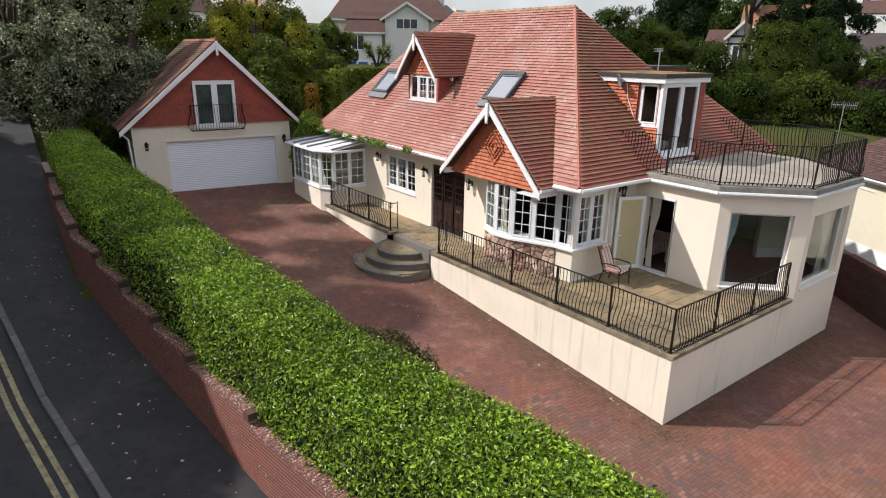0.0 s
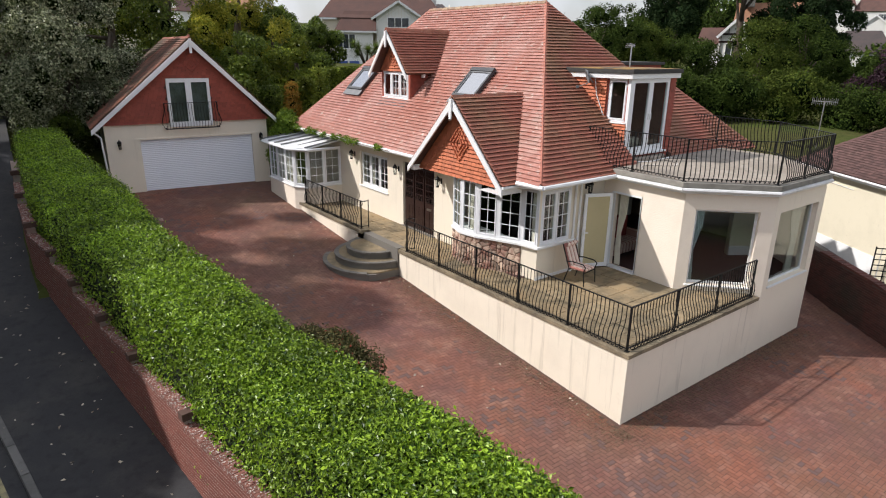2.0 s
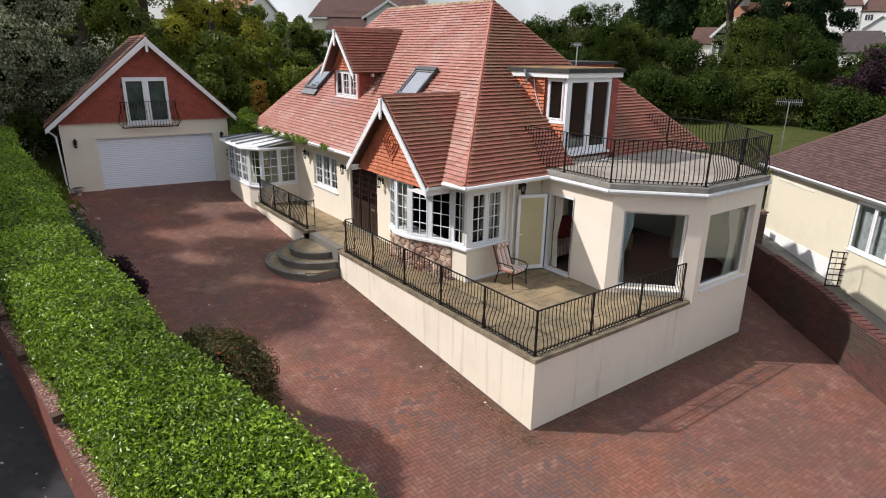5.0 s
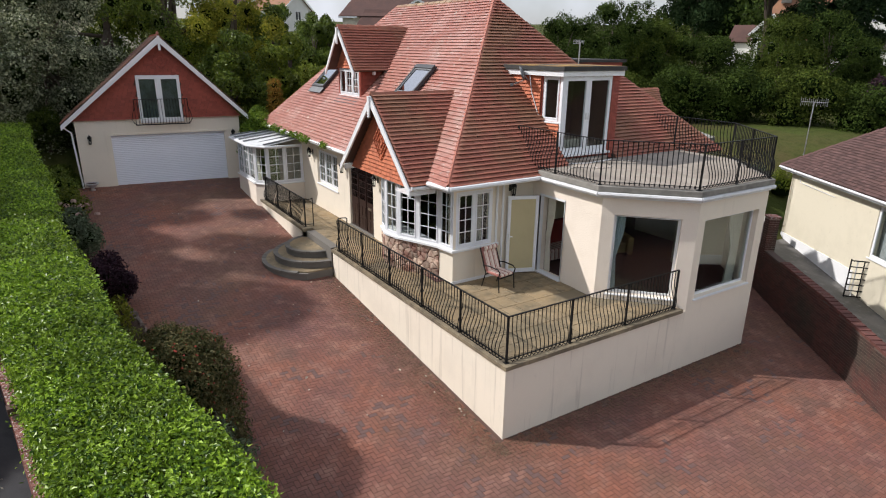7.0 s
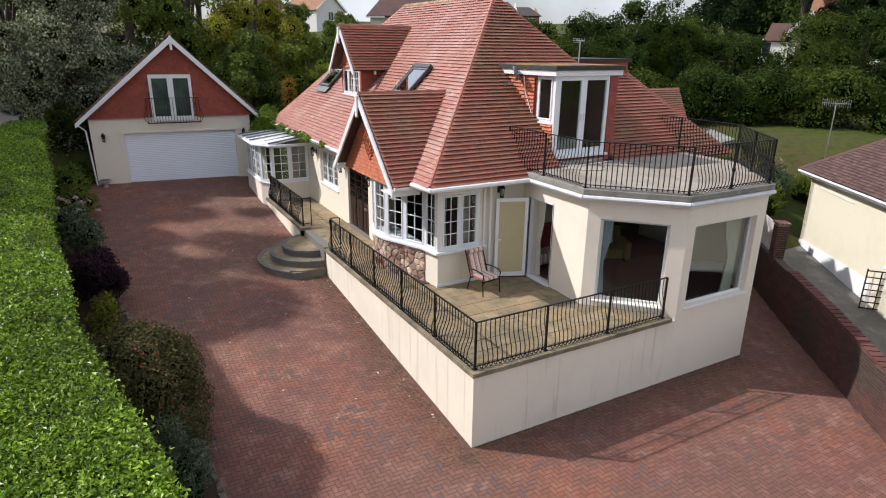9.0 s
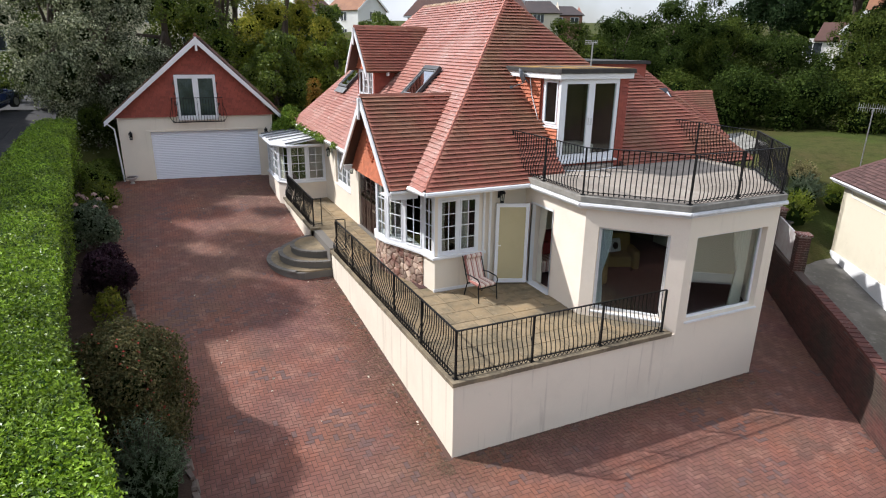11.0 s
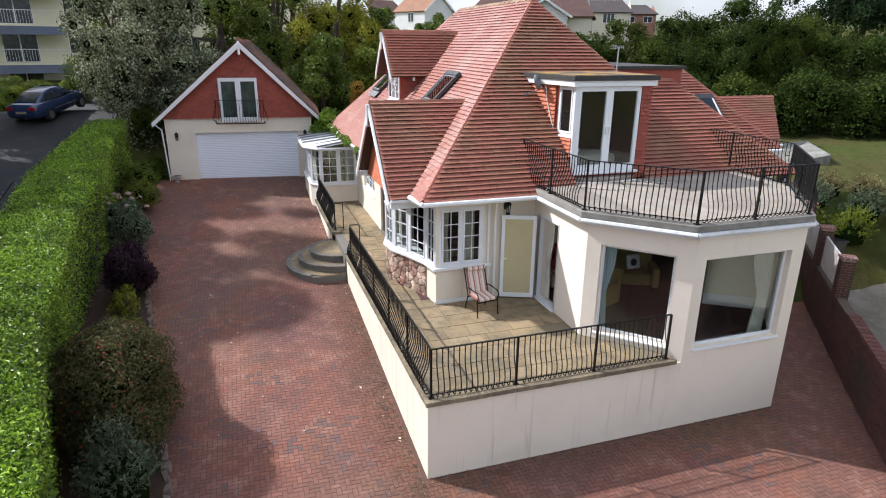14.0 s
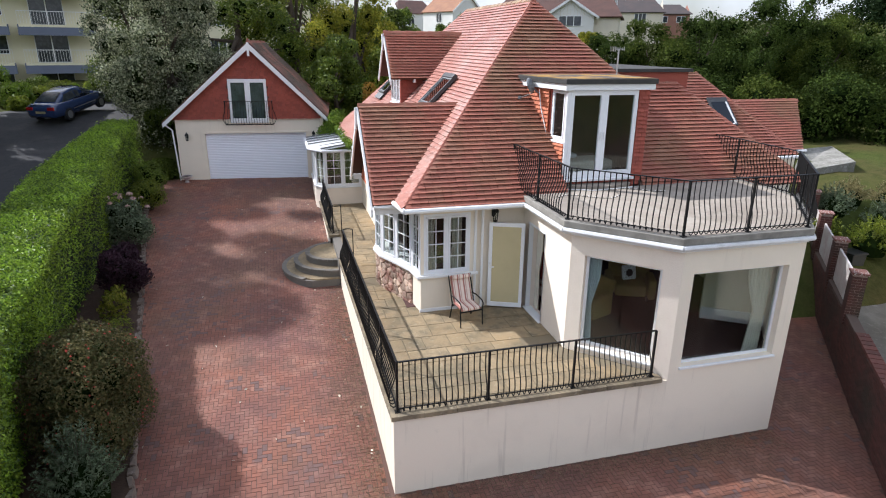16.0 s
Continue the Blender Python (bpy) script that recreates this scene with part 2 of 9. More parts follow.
def leaf_material(name, a, b, rough=0.4, through_light=0.25, spread=0.35, gloss=0.12):
    """Leaves between two greens, with a little light passing through."""
    m = bpy.data.materials.new(name)
    m.use_nodes = True
    n, l = m.node_tree.nodes, m.node_tree.links
    p, o = n["Principled BSDF"], n["Material Output"]
    geo, ramp, noi, mul, tr, mix = (n.new(k) for k in ("ShaderNodeNewGeometry", "ShaderNodeValToRGB", "ShaderNodeTexNoise", "ShaderNodeHueSaturation", "ShaderNodeBsdfTranslucent", "ShaderNodeMixShader"))
    ramp.color_ramp.elements[0].color, ramp.color_ramp.elements[1].color = (*a, 1), (*b, 1)
    noi.inputs["Scale"].default_value, noi.inputs["Detail"].default_value = 0.9, 3
    rng = n.new("ShaderNodeMapRange")
    rng.inputs["From Min"].default_value, rng.inputs["From Max"].default_value = 0.3, 0.7
    rng.inputs["To Min"].default_value, rng.inputs["To Max"].default_value = 1 - spread, 1 + spread
    l.new(geo.outputs["Random Per Island"], ramp.inputs["Fac"])
    l.new(geo.outputs["Position"], noi.inputs["Vector"])
    l.new(noi.outputs["Fac"], rng.inputs["Value"])
    l.new(rng.outputs["Result"], mul.inputs["Value"])
    l.new(ramp.outputs["Color"], mul.inputs["Color"])
    l.new(mul.outputs["Color"], p.inputs["Base Color"])
    l.new(mul.outputs["Color"], tr.inputs["Color"])
    p.inputs["Roughness"].default_value, p.inputs["Specular IOR Level"].default_value = rough, gloss
    mix.inputs[0].default_value = through_light
    l.new(p.outputs[0], mix.inputs[1])
    l.new(tr.outputs[0], mix.inputs[2])
    l.new(mix.outputs[0], o.inputs["Surface"])
    return m


RENDER = material("cream_render", (0.81, 0.725, 0.59), 0.85, vary=[(0.7, (0.71, 0.65, 0.53), 0.5, 0.9), (3.5, (0.64, 0.58, 0.47), 0.64, 0.95), (5, (0.60, 0.53, 0.43), 0.60, 0.88, 0.06)], grain=(60, 0.05), bump=(120, 0.25, 0.004))
RENDER_STAINED = material("stained_cream_render", (0.81, 0.725, 0.59), 0.85, vary=[(0.7, (0.71, 0.65, 0.53), 0.5, 0.9), (3.5, (0.64, 0.58, 0.47), 0.64, 0.95), (0.5, (0.70, 0.62, 0.50), 0.5, 0.8), (5.5, (0.45, 0.385, 0.30), 0.55, 0.82, 0.05)], grain=(60, 0.05), bump=(120, 0.25, 0.004))
RENDER_ROUGH = material("roughcast", (0.83, 0.735, 0.615), 0.9, vary=[(1.3, (0.74, 0.645, 0.53), 0.5, 0.9)], grain=(40, 0.06), bump=(45, 0.7, 0.012))
WHITE = material("white_paint", (0.80, 0.80, 0.79), 0.45, vary=[(2.5, (0.70, 0.70, 0.68), 0.55, 0.9)], grain=(30, 0.03))
UPVC = material("white_plastic", (0.80, 0.81, 0.82), 0.32, vary=[(3, (0.74, 0.75, 0.76), 0.5, 0.9)])
GARAGE_DOOR = material("white_slats", (0.86, 0.88, 0.93), 0.4, vary=[(1.5, (0.82, 0.84, 0.90), 0.5, 0.9)])
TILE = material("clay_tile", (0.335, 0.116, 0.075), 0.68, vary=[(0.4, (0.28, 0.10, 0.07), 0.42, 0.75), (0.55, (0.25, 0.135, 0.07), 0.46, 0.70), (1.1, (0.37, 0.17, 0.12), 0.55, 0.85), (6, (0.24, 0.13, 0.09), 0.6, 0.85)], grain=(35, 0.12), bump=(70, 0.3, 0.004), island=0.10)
# Wear and lichen, with glancing sunlight mixed into the paler base colour.
TILE_WORN_SUNLIT = material("worn_sunlit_clay_tile", (0.40, 0.168, 0.122), 0.45, spec=0.9, vary=[(0.35, (0.37, 0.13, 0.095), 0.42, 0.75), (0.6, (0.48, 0.26, 0.21), 0.48, 0.70), (0.33, (0.46, 0.33, 0.27), 0.56, 0.70), (5, (0.58, 0.50, 0.42), 0.59, 0.70)], grain=(35, 0.12), bump=(70, 0.3, 0.004), island=0.10)
TILE_PIECE = material("clay_tile_piece", (0.335, 0.116, 0.075), 0.68, vary=[(0.4, (0.28, 0.10, 0.07), 0.42, 0.75), (0.55, (0.25, 0.135, 0.07), 0.46, 0.70), (1.1, (0.37, 0.17, 0.12), 0.55, 0.85), (6, (0.24, 0.13, 0.09), 0.6, 0.85)], grain=(35, 0.12), bump=(70, 0.3, 0.004), obj=0.10)
MOSSY_TILE = material("mossy_clay_tile", (0.33, 0.125, 0.08), 0.8, vary=[(0.5, (0.12, 0.075, 0.05), 0.40, 0.56), (1.6, (0.06, 0.055, 0.03), 0.5, 0.66), (14, (0.42, 0.38, 0.33), 0.66, 0.74)], grain=(35, 0.14), bump=(50, 0.4, 0.005), island=0.14)
HIP_TILE = material("hip_tile", (0.37, 0.135, 0.09), 0.7, vary=[(2, (0.35, 0.125, 0.085), 0.45, 0.75), (6, (0.24, 0.13, 0.09), 0.62, 0.85)], grain=(35, 0.12), obj=0.14)
RIDGE_TILE = material("ridge_tile", (0.30, 0.105, 0.065), 0.75, vary=[(2, (0.24, 0.12, 0.07), 0.45, 0.75), (6, (0.40, 0.30, 0.20), 0.62, 0.8)], grain=(35, 0.1), obj=0.14)
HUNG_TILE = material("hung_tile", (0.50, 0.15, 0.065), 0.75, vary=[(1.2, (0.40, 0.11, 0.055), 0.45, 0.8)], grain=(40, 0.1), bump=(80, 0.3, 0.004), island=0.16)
# Darker copy of the hung tile: shade of faces turned from the sun, in colour.
HUNG_SHADED = material("hung_tile_shaded", (0.33, 0.075, 0.045), 0.75, vary=[(1.2, (0.25, 0.06, 0.04), 0.45, 0.8)], grain=(40, 0.1), bump=(80, 0.3, 0.004), island=0.14)
ROOF_UNDER = material("roof_boards", (0.09, 0.05, 0.035), 0.9, grain=(20, 0.1))
OLD_TILE = material("old_tile", (0.098, 0.052, 0.044), 0.9, vary=[(0.8, (0.09, 0.05, 0.045), 0.4, 0.7), (3, (0.20, 0.13, 0.10), 0.62, 0.85)], grain=(30, 0.12), island=0.3)
BRICK = material("red_brick", (0.175, 0.058, 0.042), 0.85, vary=[(2.5, (0.18, 0.062, 0.045), 0.4, 0.7), (9, (0.36, 0.26, 0.21), 0.64, 0.8)], grain=(50, 0.12), bump=(90, 0.4, 0.004), island=0.12)
BRICK_PIECE = material("red_brick_piece", (0.185, 0.060, 0.042), 0.85, vary=[(2.5, (0.22, 0.07, 0.05), 0.4, 0.8), (9, (0.40, 0.30, 0.25), 0.66, 0.8)], grain=(50, 0.12), bump=(90, 0.4, 0.004), obj=0.12)
CAP_BRICK = material("coping_brick", (0.20, 0.08, 0.06), 0.9, vary=[(3, (0.13, 0.07, 0.055), 0.5, 0.8), (24, (0.55, 0.51, 0.47), 0.54, 0.62)], grain=(50, 0.12), bump=(60, 0.5, 0.006), obj=0.2)
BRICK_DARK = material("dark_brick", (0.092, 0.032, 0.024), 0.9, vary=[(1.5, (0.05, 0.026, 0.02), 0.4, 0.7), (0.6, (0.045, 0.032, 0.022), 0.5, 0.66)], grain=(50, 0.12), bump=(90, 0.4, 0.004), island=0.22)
MORTAR = material("mortar", (0.26, 0.19, 0.16), 0.95, vary=[(4, (0.2, 0.17, 0.14), 0.5, 0.8)], grain=(60, 0.1))
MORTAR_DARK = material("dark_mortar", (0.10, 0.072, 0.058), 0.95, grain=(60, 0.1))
PAVER = material("block_paving", (0.24, 0.091, 0.054), 0.82, vary=[(0.13, (0.135, 0.078, 0.05), 0.48, 0.62), (0.75, (0.15, 0.078, 0.055), 0.48, 0.66), (0.35, (0.15, 0.068, 0.056), 0.4, 0.66), (0.22, (0.175, 0.095, 0.058), 0.5, 0.72), (1.6, (0.27, 0.14, 0.10), 0.52, 0.75), (9, (0.12, 0.08, 0.075), 0.66, 0.78)], grain=(45, 0.14), bump=(70, 0.35, 0.004), island=0.13, odd=((0.12, 0.070, 0.060), 0.10))
PAVER_PIECE = material("paving_block", (0.24, 0.091, 0.054), 0.82, vary=[(0.13, (0.135, 0.078, 0.05), 0.48, 0.62), (0.75, (0.15, 0.078, 0.055), 0.48, 0.66), (0.35, (0.15, 0.068, 0.056), 0.4, 0.66), (0.22, (0.175, 0.095, 0.058), 0.5, 0.72), (1.6, (0.27, 0.14, 0.10), 0.52, 0.75), (9, (0.12, 0.08, 0.075), 0.66, 0.78)], grain=(45, 0.14), bump=(70, 0.35, 0.004), obj=0.13, odd=((0.12, 0.070, 0.060), 0.10))
JOINT = material("paving_joint", (0.10, 0.056, 0.043), 0.95, grain=(50, 0.15))
ASPHALT = material("asphalt", (0.036, 0.036, 0.038), 0.92, vary=[(0.8, (0.060, 0.057, 0.053), 0.48, 0.72), (4, (0.020, 0.020, 0.022), 0.5, 0.8)], grain=(90, 0.4), bump=(150, 0.5, 0.004))
YELLOW = material("road_paint", (0.38, 0.33, 0.17), 0.85, vary=[(6, (0.16, 0.145, 0.10), 0.42, 0.7)], grain=(90, 0.15))
KERB = material("kerb_stone", (0.15, 0.145, 0.135), 0.9, vary=[(4, (0.09, 0.09, 0.085), 0.45, 0.8)], grain=(60, 0.12), bump=(60, 0.4, 0.005), obj=0.15)
FLAG = material("paving_flag", (0.29, 0.218, 0.125), 0.85, vary=[(0.9, (0.185, 0.145, 0.085), 0.4, 0.66), (3.5, (0.13, 0.107, 0.065), 0.46, 0.7), (0.5, (0.32, 0.225, 0.115), 0.48, 0.7), (9, (0.32, 0.265, 0.175), 0.56, 0.75)], grain=(50, 0.1), bump=(30, 0.35, 0.006), obj=0.09)
GROUT = material("flag_joint", (0.185, 0.15, 0.095), 0.95, grain=(50, 0.1))
COPING = material("coping_stone", (0.25, 0.20, 0.125), 0.9, vary=[(2.2, (0.13, 0.105, 0.07), 0.4, 0.62), (9, (0.34, 0.29, 0.2), 0.58, 0.75)], grain=(50, 0.12), bump=(40, 0.5, 0.006), obj=0.12)
STEP_EDGE = material("step_edging", (0.155, 0.142, 0.122), 0.85, vary=[(4, (0.15, 0.14, 0.12), 0.5, 0.8)], grain=(60, 0.12), bump=(60, 0.4, 0.004), obj=0.15)
RUBBLE = material("rubble_stone", (0.55, 0.42, 0.32), 0.9, vary=[(3.2, (0.27, 0.135, 0.10), 0.42, 0.62), (14, (0.20, 0.11, 0.09), 0.55, 0.8)], grain=(40, 0.15), bump=(25, 0.7, 0.01), obj=0.4)
IRON = material("black_iron", (0.008, 0.008, 0.008), 0.5, vary=[(20, (0.022, 0.018, 0.014), 0.6, 0.8)], spec=0.25)
DARK_WOOD = material("dark_door_wood", (0.030, 0.013, 0.010), 0.4, vary=[(4, (0.025, 0.011, 0.009), 0.4, 0.7)], grain=(40, 0.15))
FELT_EDGE = material("felt_edge", (0.045, 0.043, 0.04), 0.9, vary=[(4, (0.08, 0.075, 0.06), 0.5, 0.8)], grain=(50, 0.15))
FELT = material("roofing_felt", (0.09, 0.075, 0.06), 0.95, vary=[(1.1, (0.36, 0.20, 0.04), 0.44, 0.58), (4, (0.13, 0.10, 0.07), 0.5, 0.8)], grain=(60, 0.15), bump=(60, 0.4, 0.004))
DECKING = material("balcony_surface", (0.34, 0.295, 0.24), 0.9, vary=[(0.5, (0.23, 0.195, 0.155), 0.42, 0.66), (2.4, (0.42, 0.37, 0.31), 0.5, 0.8), (7, (0.25, 0.22, 0.18), 0.55, 0.8)], grain=(60, 0.1), bump=(50, 0.25, 0.003))
DECK_EDGE = material("balcony_edge", (0.27, 0.255, 0.22), 0.9, vary=[(3, (0.16, 0.15, 0.13), 0.4, 0.7)], grain=(60, 0.1))
LEAD = material("lead_grey", (0.16, 0.165, 0.17), 0.6, vary=[(4, (0.22, 0.22, 0.22), 0.5, 0.8)], grain=(40, 0.08))
CREAM_PANE = material("cream_pane", (0.52, 0.45, 0.26), 0.8, vary=[(2, (0.46, 0.40, 0.23), 0.5, 0.9)])
GLASS = glass_material("window_glass", (0.86, 0.90, 0.90))
SKY_GLASS = glass_material("roof_window_glass", (0.10, 0.14, 0.20), 17.0)
DARK_FRAME = material("dark_grey_frame", (0.045, 0.047, 0.05), 0.5, vary=[(4, (0.08, 0.08, 0.08), 0.5, 0.8)], grain=(40, 0.08))
DOOR_PANE = glass_material("door_pane_glass", (0.10, 0.10, 0.11), 3.0)
EDGE_STONE = material("edging_stone", (0.19, 0.15, 0.12), 0.9, vary=[(5, (0.11, 0.085, 0.07), 0.4, 0.7), (9, (0.32, 0.28, 0.24), 0.6, 0.75)], grain=(50, 0.15), bump=(30, 0.6, 0.008))
SOIL = material("garden_soil", (0.055, 0.032, 0.02), 0.95, vary=[(3, (0.085, 0.05, 0.03), 0.45, 0.8)], grain=(40, 0.3), bump=(30, 0.8, 0.02))
GRASS = material("rough_grass", (0.060, 0.078, 0.017), 0.95, vary=[(0.25, (0.08, 0.068, 0.026), 0.4, 0.7), (2.5, (0.032, 0.042, 0.01), 0.45, 0.8)], grain=(14, 0.25), bump=(12, 0.8, 0.05), spec=0.1)
# Near-black cores: the shade deep among the leaves is put into their colour.
TREE_CORE = material("crown_shade", (0.009, 0.016, 0.004), 1.0, spec=0.0, vary=[(1.5, (0.005, 0.010, 0.003), 0.45, 0.7)], grain=(9, 0.4))
HEDGE_CORE = material("hedge_shade", (0.008, 0.015, 0.004), 0.95, grain=(20, 0.3))
HEDGE = leaf_material("hedge_leaf", (0.024, 0.072, 0.005), (0.36, 0.52, 0.040), 0.40, 0.25, 0.36, 0.45)
BARK = material("bark", (0.10, 0.075, 0.055), 0.95, vary=[(6, (0.06, 0.045, 0.035), 0.4, 0.8)], grain=(30, 0.2), bump=(20, 0.8, 0.02))

# ---- ground, lane, driveway ----
KERB_X = [(-30, 6.0), (10.3, 0.68), (13.6, 0.16), (18.2, -0.33), (25, -0.6), (32, 0.3), (60, 6)]
GROUND_MARKS = [(3, -12, -3.2), (14, -12, -3.2), (25, -6, -2.9), (27, 4, -1.9), (30, 9, -1.5), (29, 16, 0.9), (33, 18, 1.6), (40, 16, 1.8), (45, 8, 1.2), (48, 24, 2.4), (30, 30, 1.8),
                (20, 32, 1.0), (10, 34, 1.6), (12, 45, 3.2), (30, 50, 4.4), (60, 40, 4.5), (75, 15, 3.0), (60, -25, -4), (-12, 28, 1.4), (-14, 45, 2.3), (-10, 10, -1.4), (-12, -10, -3.4), (0, 62, 4.6), (40, 80, 8), (90, 70, 9)]


def land_z(x, y):
    """The height of the open land, eased between the marks, under the drive and the lane."""
    s = w = 0.0
    for a, b, c in GROUND_MARKS:
        k = 1 / ((x - a) ** 2 + (y - b) ** 2 + 1.0) ** 1.6
        s, w = s + k * c, w + k
    z = s / w
    far = math.hypot(x - 15, y - 15)
    if far > 90:
        z += min((far - 90) * 0.05, 30) * (1 if y > 0 else 0.15)
    if 2.5 < x < 26 and -25 < y < 29.5:
        z = min(z, drive_z(x, y) - 0.35, road_z(x, y) - 0.4)
    if 19 < x < 31 and -6 < y < 11.5:
        z = min(z, -1.78 + 0.13 * (y - 10.6))
    kx = lerp(KERB_X, y)
    if kx - 9 < x < (wall_x(y) + 0.4 if y < 29 else kx + 4.5) and -30 < y < 63:
        z = road_z(x, y) - 0.3
        if x > wall_x(y) - 2.6 and y < 29:
            z = min(z, drive_z(x, y) - 0.35)
    elif kx - 40 < x <= kx - 9 and -30 < y < 63:
        k = (kx - 9 - x) / 31
        z = z * k + (road_z(x, y) + 0.15) * (1 - k)
    return z


gx = np.unique(np.concatenate([np.arange(-40, 90, 2.0), np.linspace(-900, -40, 12), np.linspace(90, 900, 14)]))
gy = np.unique(np.concatenate([np.arange(-40, 100, 2.0), np.linspace(-900, -40, 12), np.linspace(100, 900, 14)]))
gv = [(x, y, land_z(x, y)) for y in gy for x in gx]
nx = len(gx)
gq = [(j * nx + i, j * nx + i + 1, (j + 1) * nx + i + 1, (j + 1) * nx + i) for j in range(len(gy) - 1) for i in range(nx - 1)]
ground = tagged(sheet("ground", gv, gq, GRASS, smooth=True), "rough grassy land rising gently behind the house", "ground", "", "structure")


def ribbon(name, left, right, ys, z, material_, label, category, thick=0.25, parent=None):
    """A strip of made ground between two edges that are functions of y, following the height z."""
    s = Shape()
    v, f = [], []
    for y in ys:
        a, b = left(y), right(y)
        v += [(a, y, z(a, y)), (b, y, z(b, y)), (b, y, z(b, y) - thick), (a, y, z(a, y) - thick)]
    for i in range(len(ys) - 1):
        f += [(4 * i + k, 4 * i + (k + 1) % 4, 4 * i + 4 + (k + 1) % 4, 4 * i + 4 + k) for k in range(4)]
    f += [(0, 1, 2, 3), tuple(4 * (len(ys) - 1) + k for k in (3, 2, 1, 0))]
    s.add(v, f)
    return solo(name, s, material_, label, category, "", "structure")


lane_ys = list(np.arange(-28, 62, 1.0))
footway = ribbon("footway", lambda y: lerp(KERB_X, y), lambda y: max(wall_x(y) + 0.1, lerp(KERB_X, y) + 1.2), lane_ys, lambda x, y: road_z(x, y), ASPHALT, "dark asphalt footway scattered with fallen leaves", "pavement")
lane = ribbon("road", lambda y: lerp(KERB_X, y) - 6.2, lambda y: lerp(KERB_X, y) - 0.13, lane_ys, lambda x, y: road_z(x, y) - 0.10, ASPHALT, "dark asphalt lane with double yellow lines", "road")

# ---- the house ----
EAVE_Z, EAVE_X, EAVE_S, EAVE_N, EAVE_E = 2.66, 12.3, 10.19, 25.8, 24.1
RIDGE_X, RIDGE_Z, RIDGE_S, RIDGE_N = 17.35, 7.57, 15.26, 22.1
FLOOR = -0.2
house = thing("house", (16, 15, FLOOR), "cream rendered house with a hipped red clay tile roof", "house")


def frame_of(p0, p1):
    """Local axes of a wall: along it, into it, up."""
    d = (Vector((*p1, 0)) - Vector((*p0, 0))).normalized()
    return Matrix(((d.x, -d.y, 0, p0[0]), (d.y, d.x, 0, p0[1]), (0, 0, 1, 0), (0, 0, 0, 1))), (Vector(p1) - Vector(p0)).length


def window(parent, p0, p1, z0, z1, lights=2, cols=2, rows=4, recess=0.08, edge=0.06, sash=0.045, sill=True, label="white framed window with glazing bars", plain=(), glass=None):
    """A window between two plan points of a wall's outer face: frame, casements, glazing bars, panes, sill."""
    m, w = frame_of(p0, p1)
    r = recess
    spans = []
    for i in range(lights):
        spans.append(((edge if i == 0 else i * w / lights + edge / 2), (w - edge if i == lights - 1 else (i + 1) * w / lights - edge / 2)))
    win = part("window", Shape(m).wall((0, r), (w, r), 0.07, z0, z1, [(a, b, z0 + edge, z1 - edge) for a, b in spans]), UPVC, parent, label, bevel=0.006)
    for i, (a, b) in enumerate(spans):
        a, b, lo, hi = a + 0.004, b - 0.004, z0 + edge + 0.004, z1 - edge - 0.004
        part("casement", Shape(m).wall((a, r - 0.012), (b, r - 0.012), 0.05, lo, hi, [(sash, b - a - sash, lo + sash, hi - sash)]), UPVC, win, bevel=0.005)
        if i not in plain and (cols > 1 or rows > 1):
            gw_, gh_ = (b - a - 2 * sash) / cols, (hi - lo - 2 * sash) / rows
            cells = [(j * gw_ + 0.009, (j + 1) * gw_ - 0.009, lo + sash + k * gh_ + 0.009, lo + sash + (k + 1) * gh_ - 0.009) for j in range(cols) for k in range(rows)]
            part("lattice", Shape(m).wall((a + sash, r + 0.003), (b - sash, r + 0.003), 0.03, lo + sash, hi - sash, cells), UPVC, win)
        p = Shape(m).box(a + sash - 0.01, r + 0.014, lo + sash - 0.01, b - sash + 0.01, r + 0.022, hi - sash + 0.01)
        part("pane", p, glass or GLASS, win).visible_shadow = False
    if sill:
        part("sill", Shape(m).box(-0.05, -0.05, z0 - 0.05, w + 0.05, r + 0.07, z0 - 0.003), WHITE, win, bevel=0.01)
    return win


def lamp_on_wall(at, out, label="black wall lantern with a domed cap"):
    """A carriage lantern on a bracket; out points away from the wall."""
    o = Vector((*out, 0)).normalized()
    at = Vector(at)
    lamp = thing("wall_lantern", at, label, "lantern", "wall lanterns")
    c = at + o * 0.16
    part("bracket", Shape().bar(at + Vector((0, 0, 0.02)), at + Vector((0, 0, 0.2)), 0.09, 0.02, o).bar(at + Vector((0, 0, 0.12)), c + Vector((0, 0, 0.12)), 0.025, 0.025), IRON, lamp)
    part("cap", Shape().lathe([(0.09, 0.17), (0.085, 0.2), (0.05, 0.25), (0.02, 0.28), (0.012, 0.31)], c, 12), IRON, lamp)
    for k in range(6):
        a = k * math.pi / 3
        part("cage_bar", Shape().bar(c + Vector((0.07 * math.cos(a), 0.07 * math.sin(a), 0.17)), c + Vector((0.05 * math.cos(a), 0.05 * math.sin(a), -0.06)), 0.012, 0.012, o), IRON, lamp)
    part("cage_base", Shape().lathe([(0.055, -0.08), (0.055, -0.05), (0.02, -0.05)], c, 12), IRON, lamp)
    part("lantern_glass", Shape().lathe([(0.04, -0.05), (0.06, 0.165)], c, 12), GLASS, lamp).visible_shadow = False
    return lamp


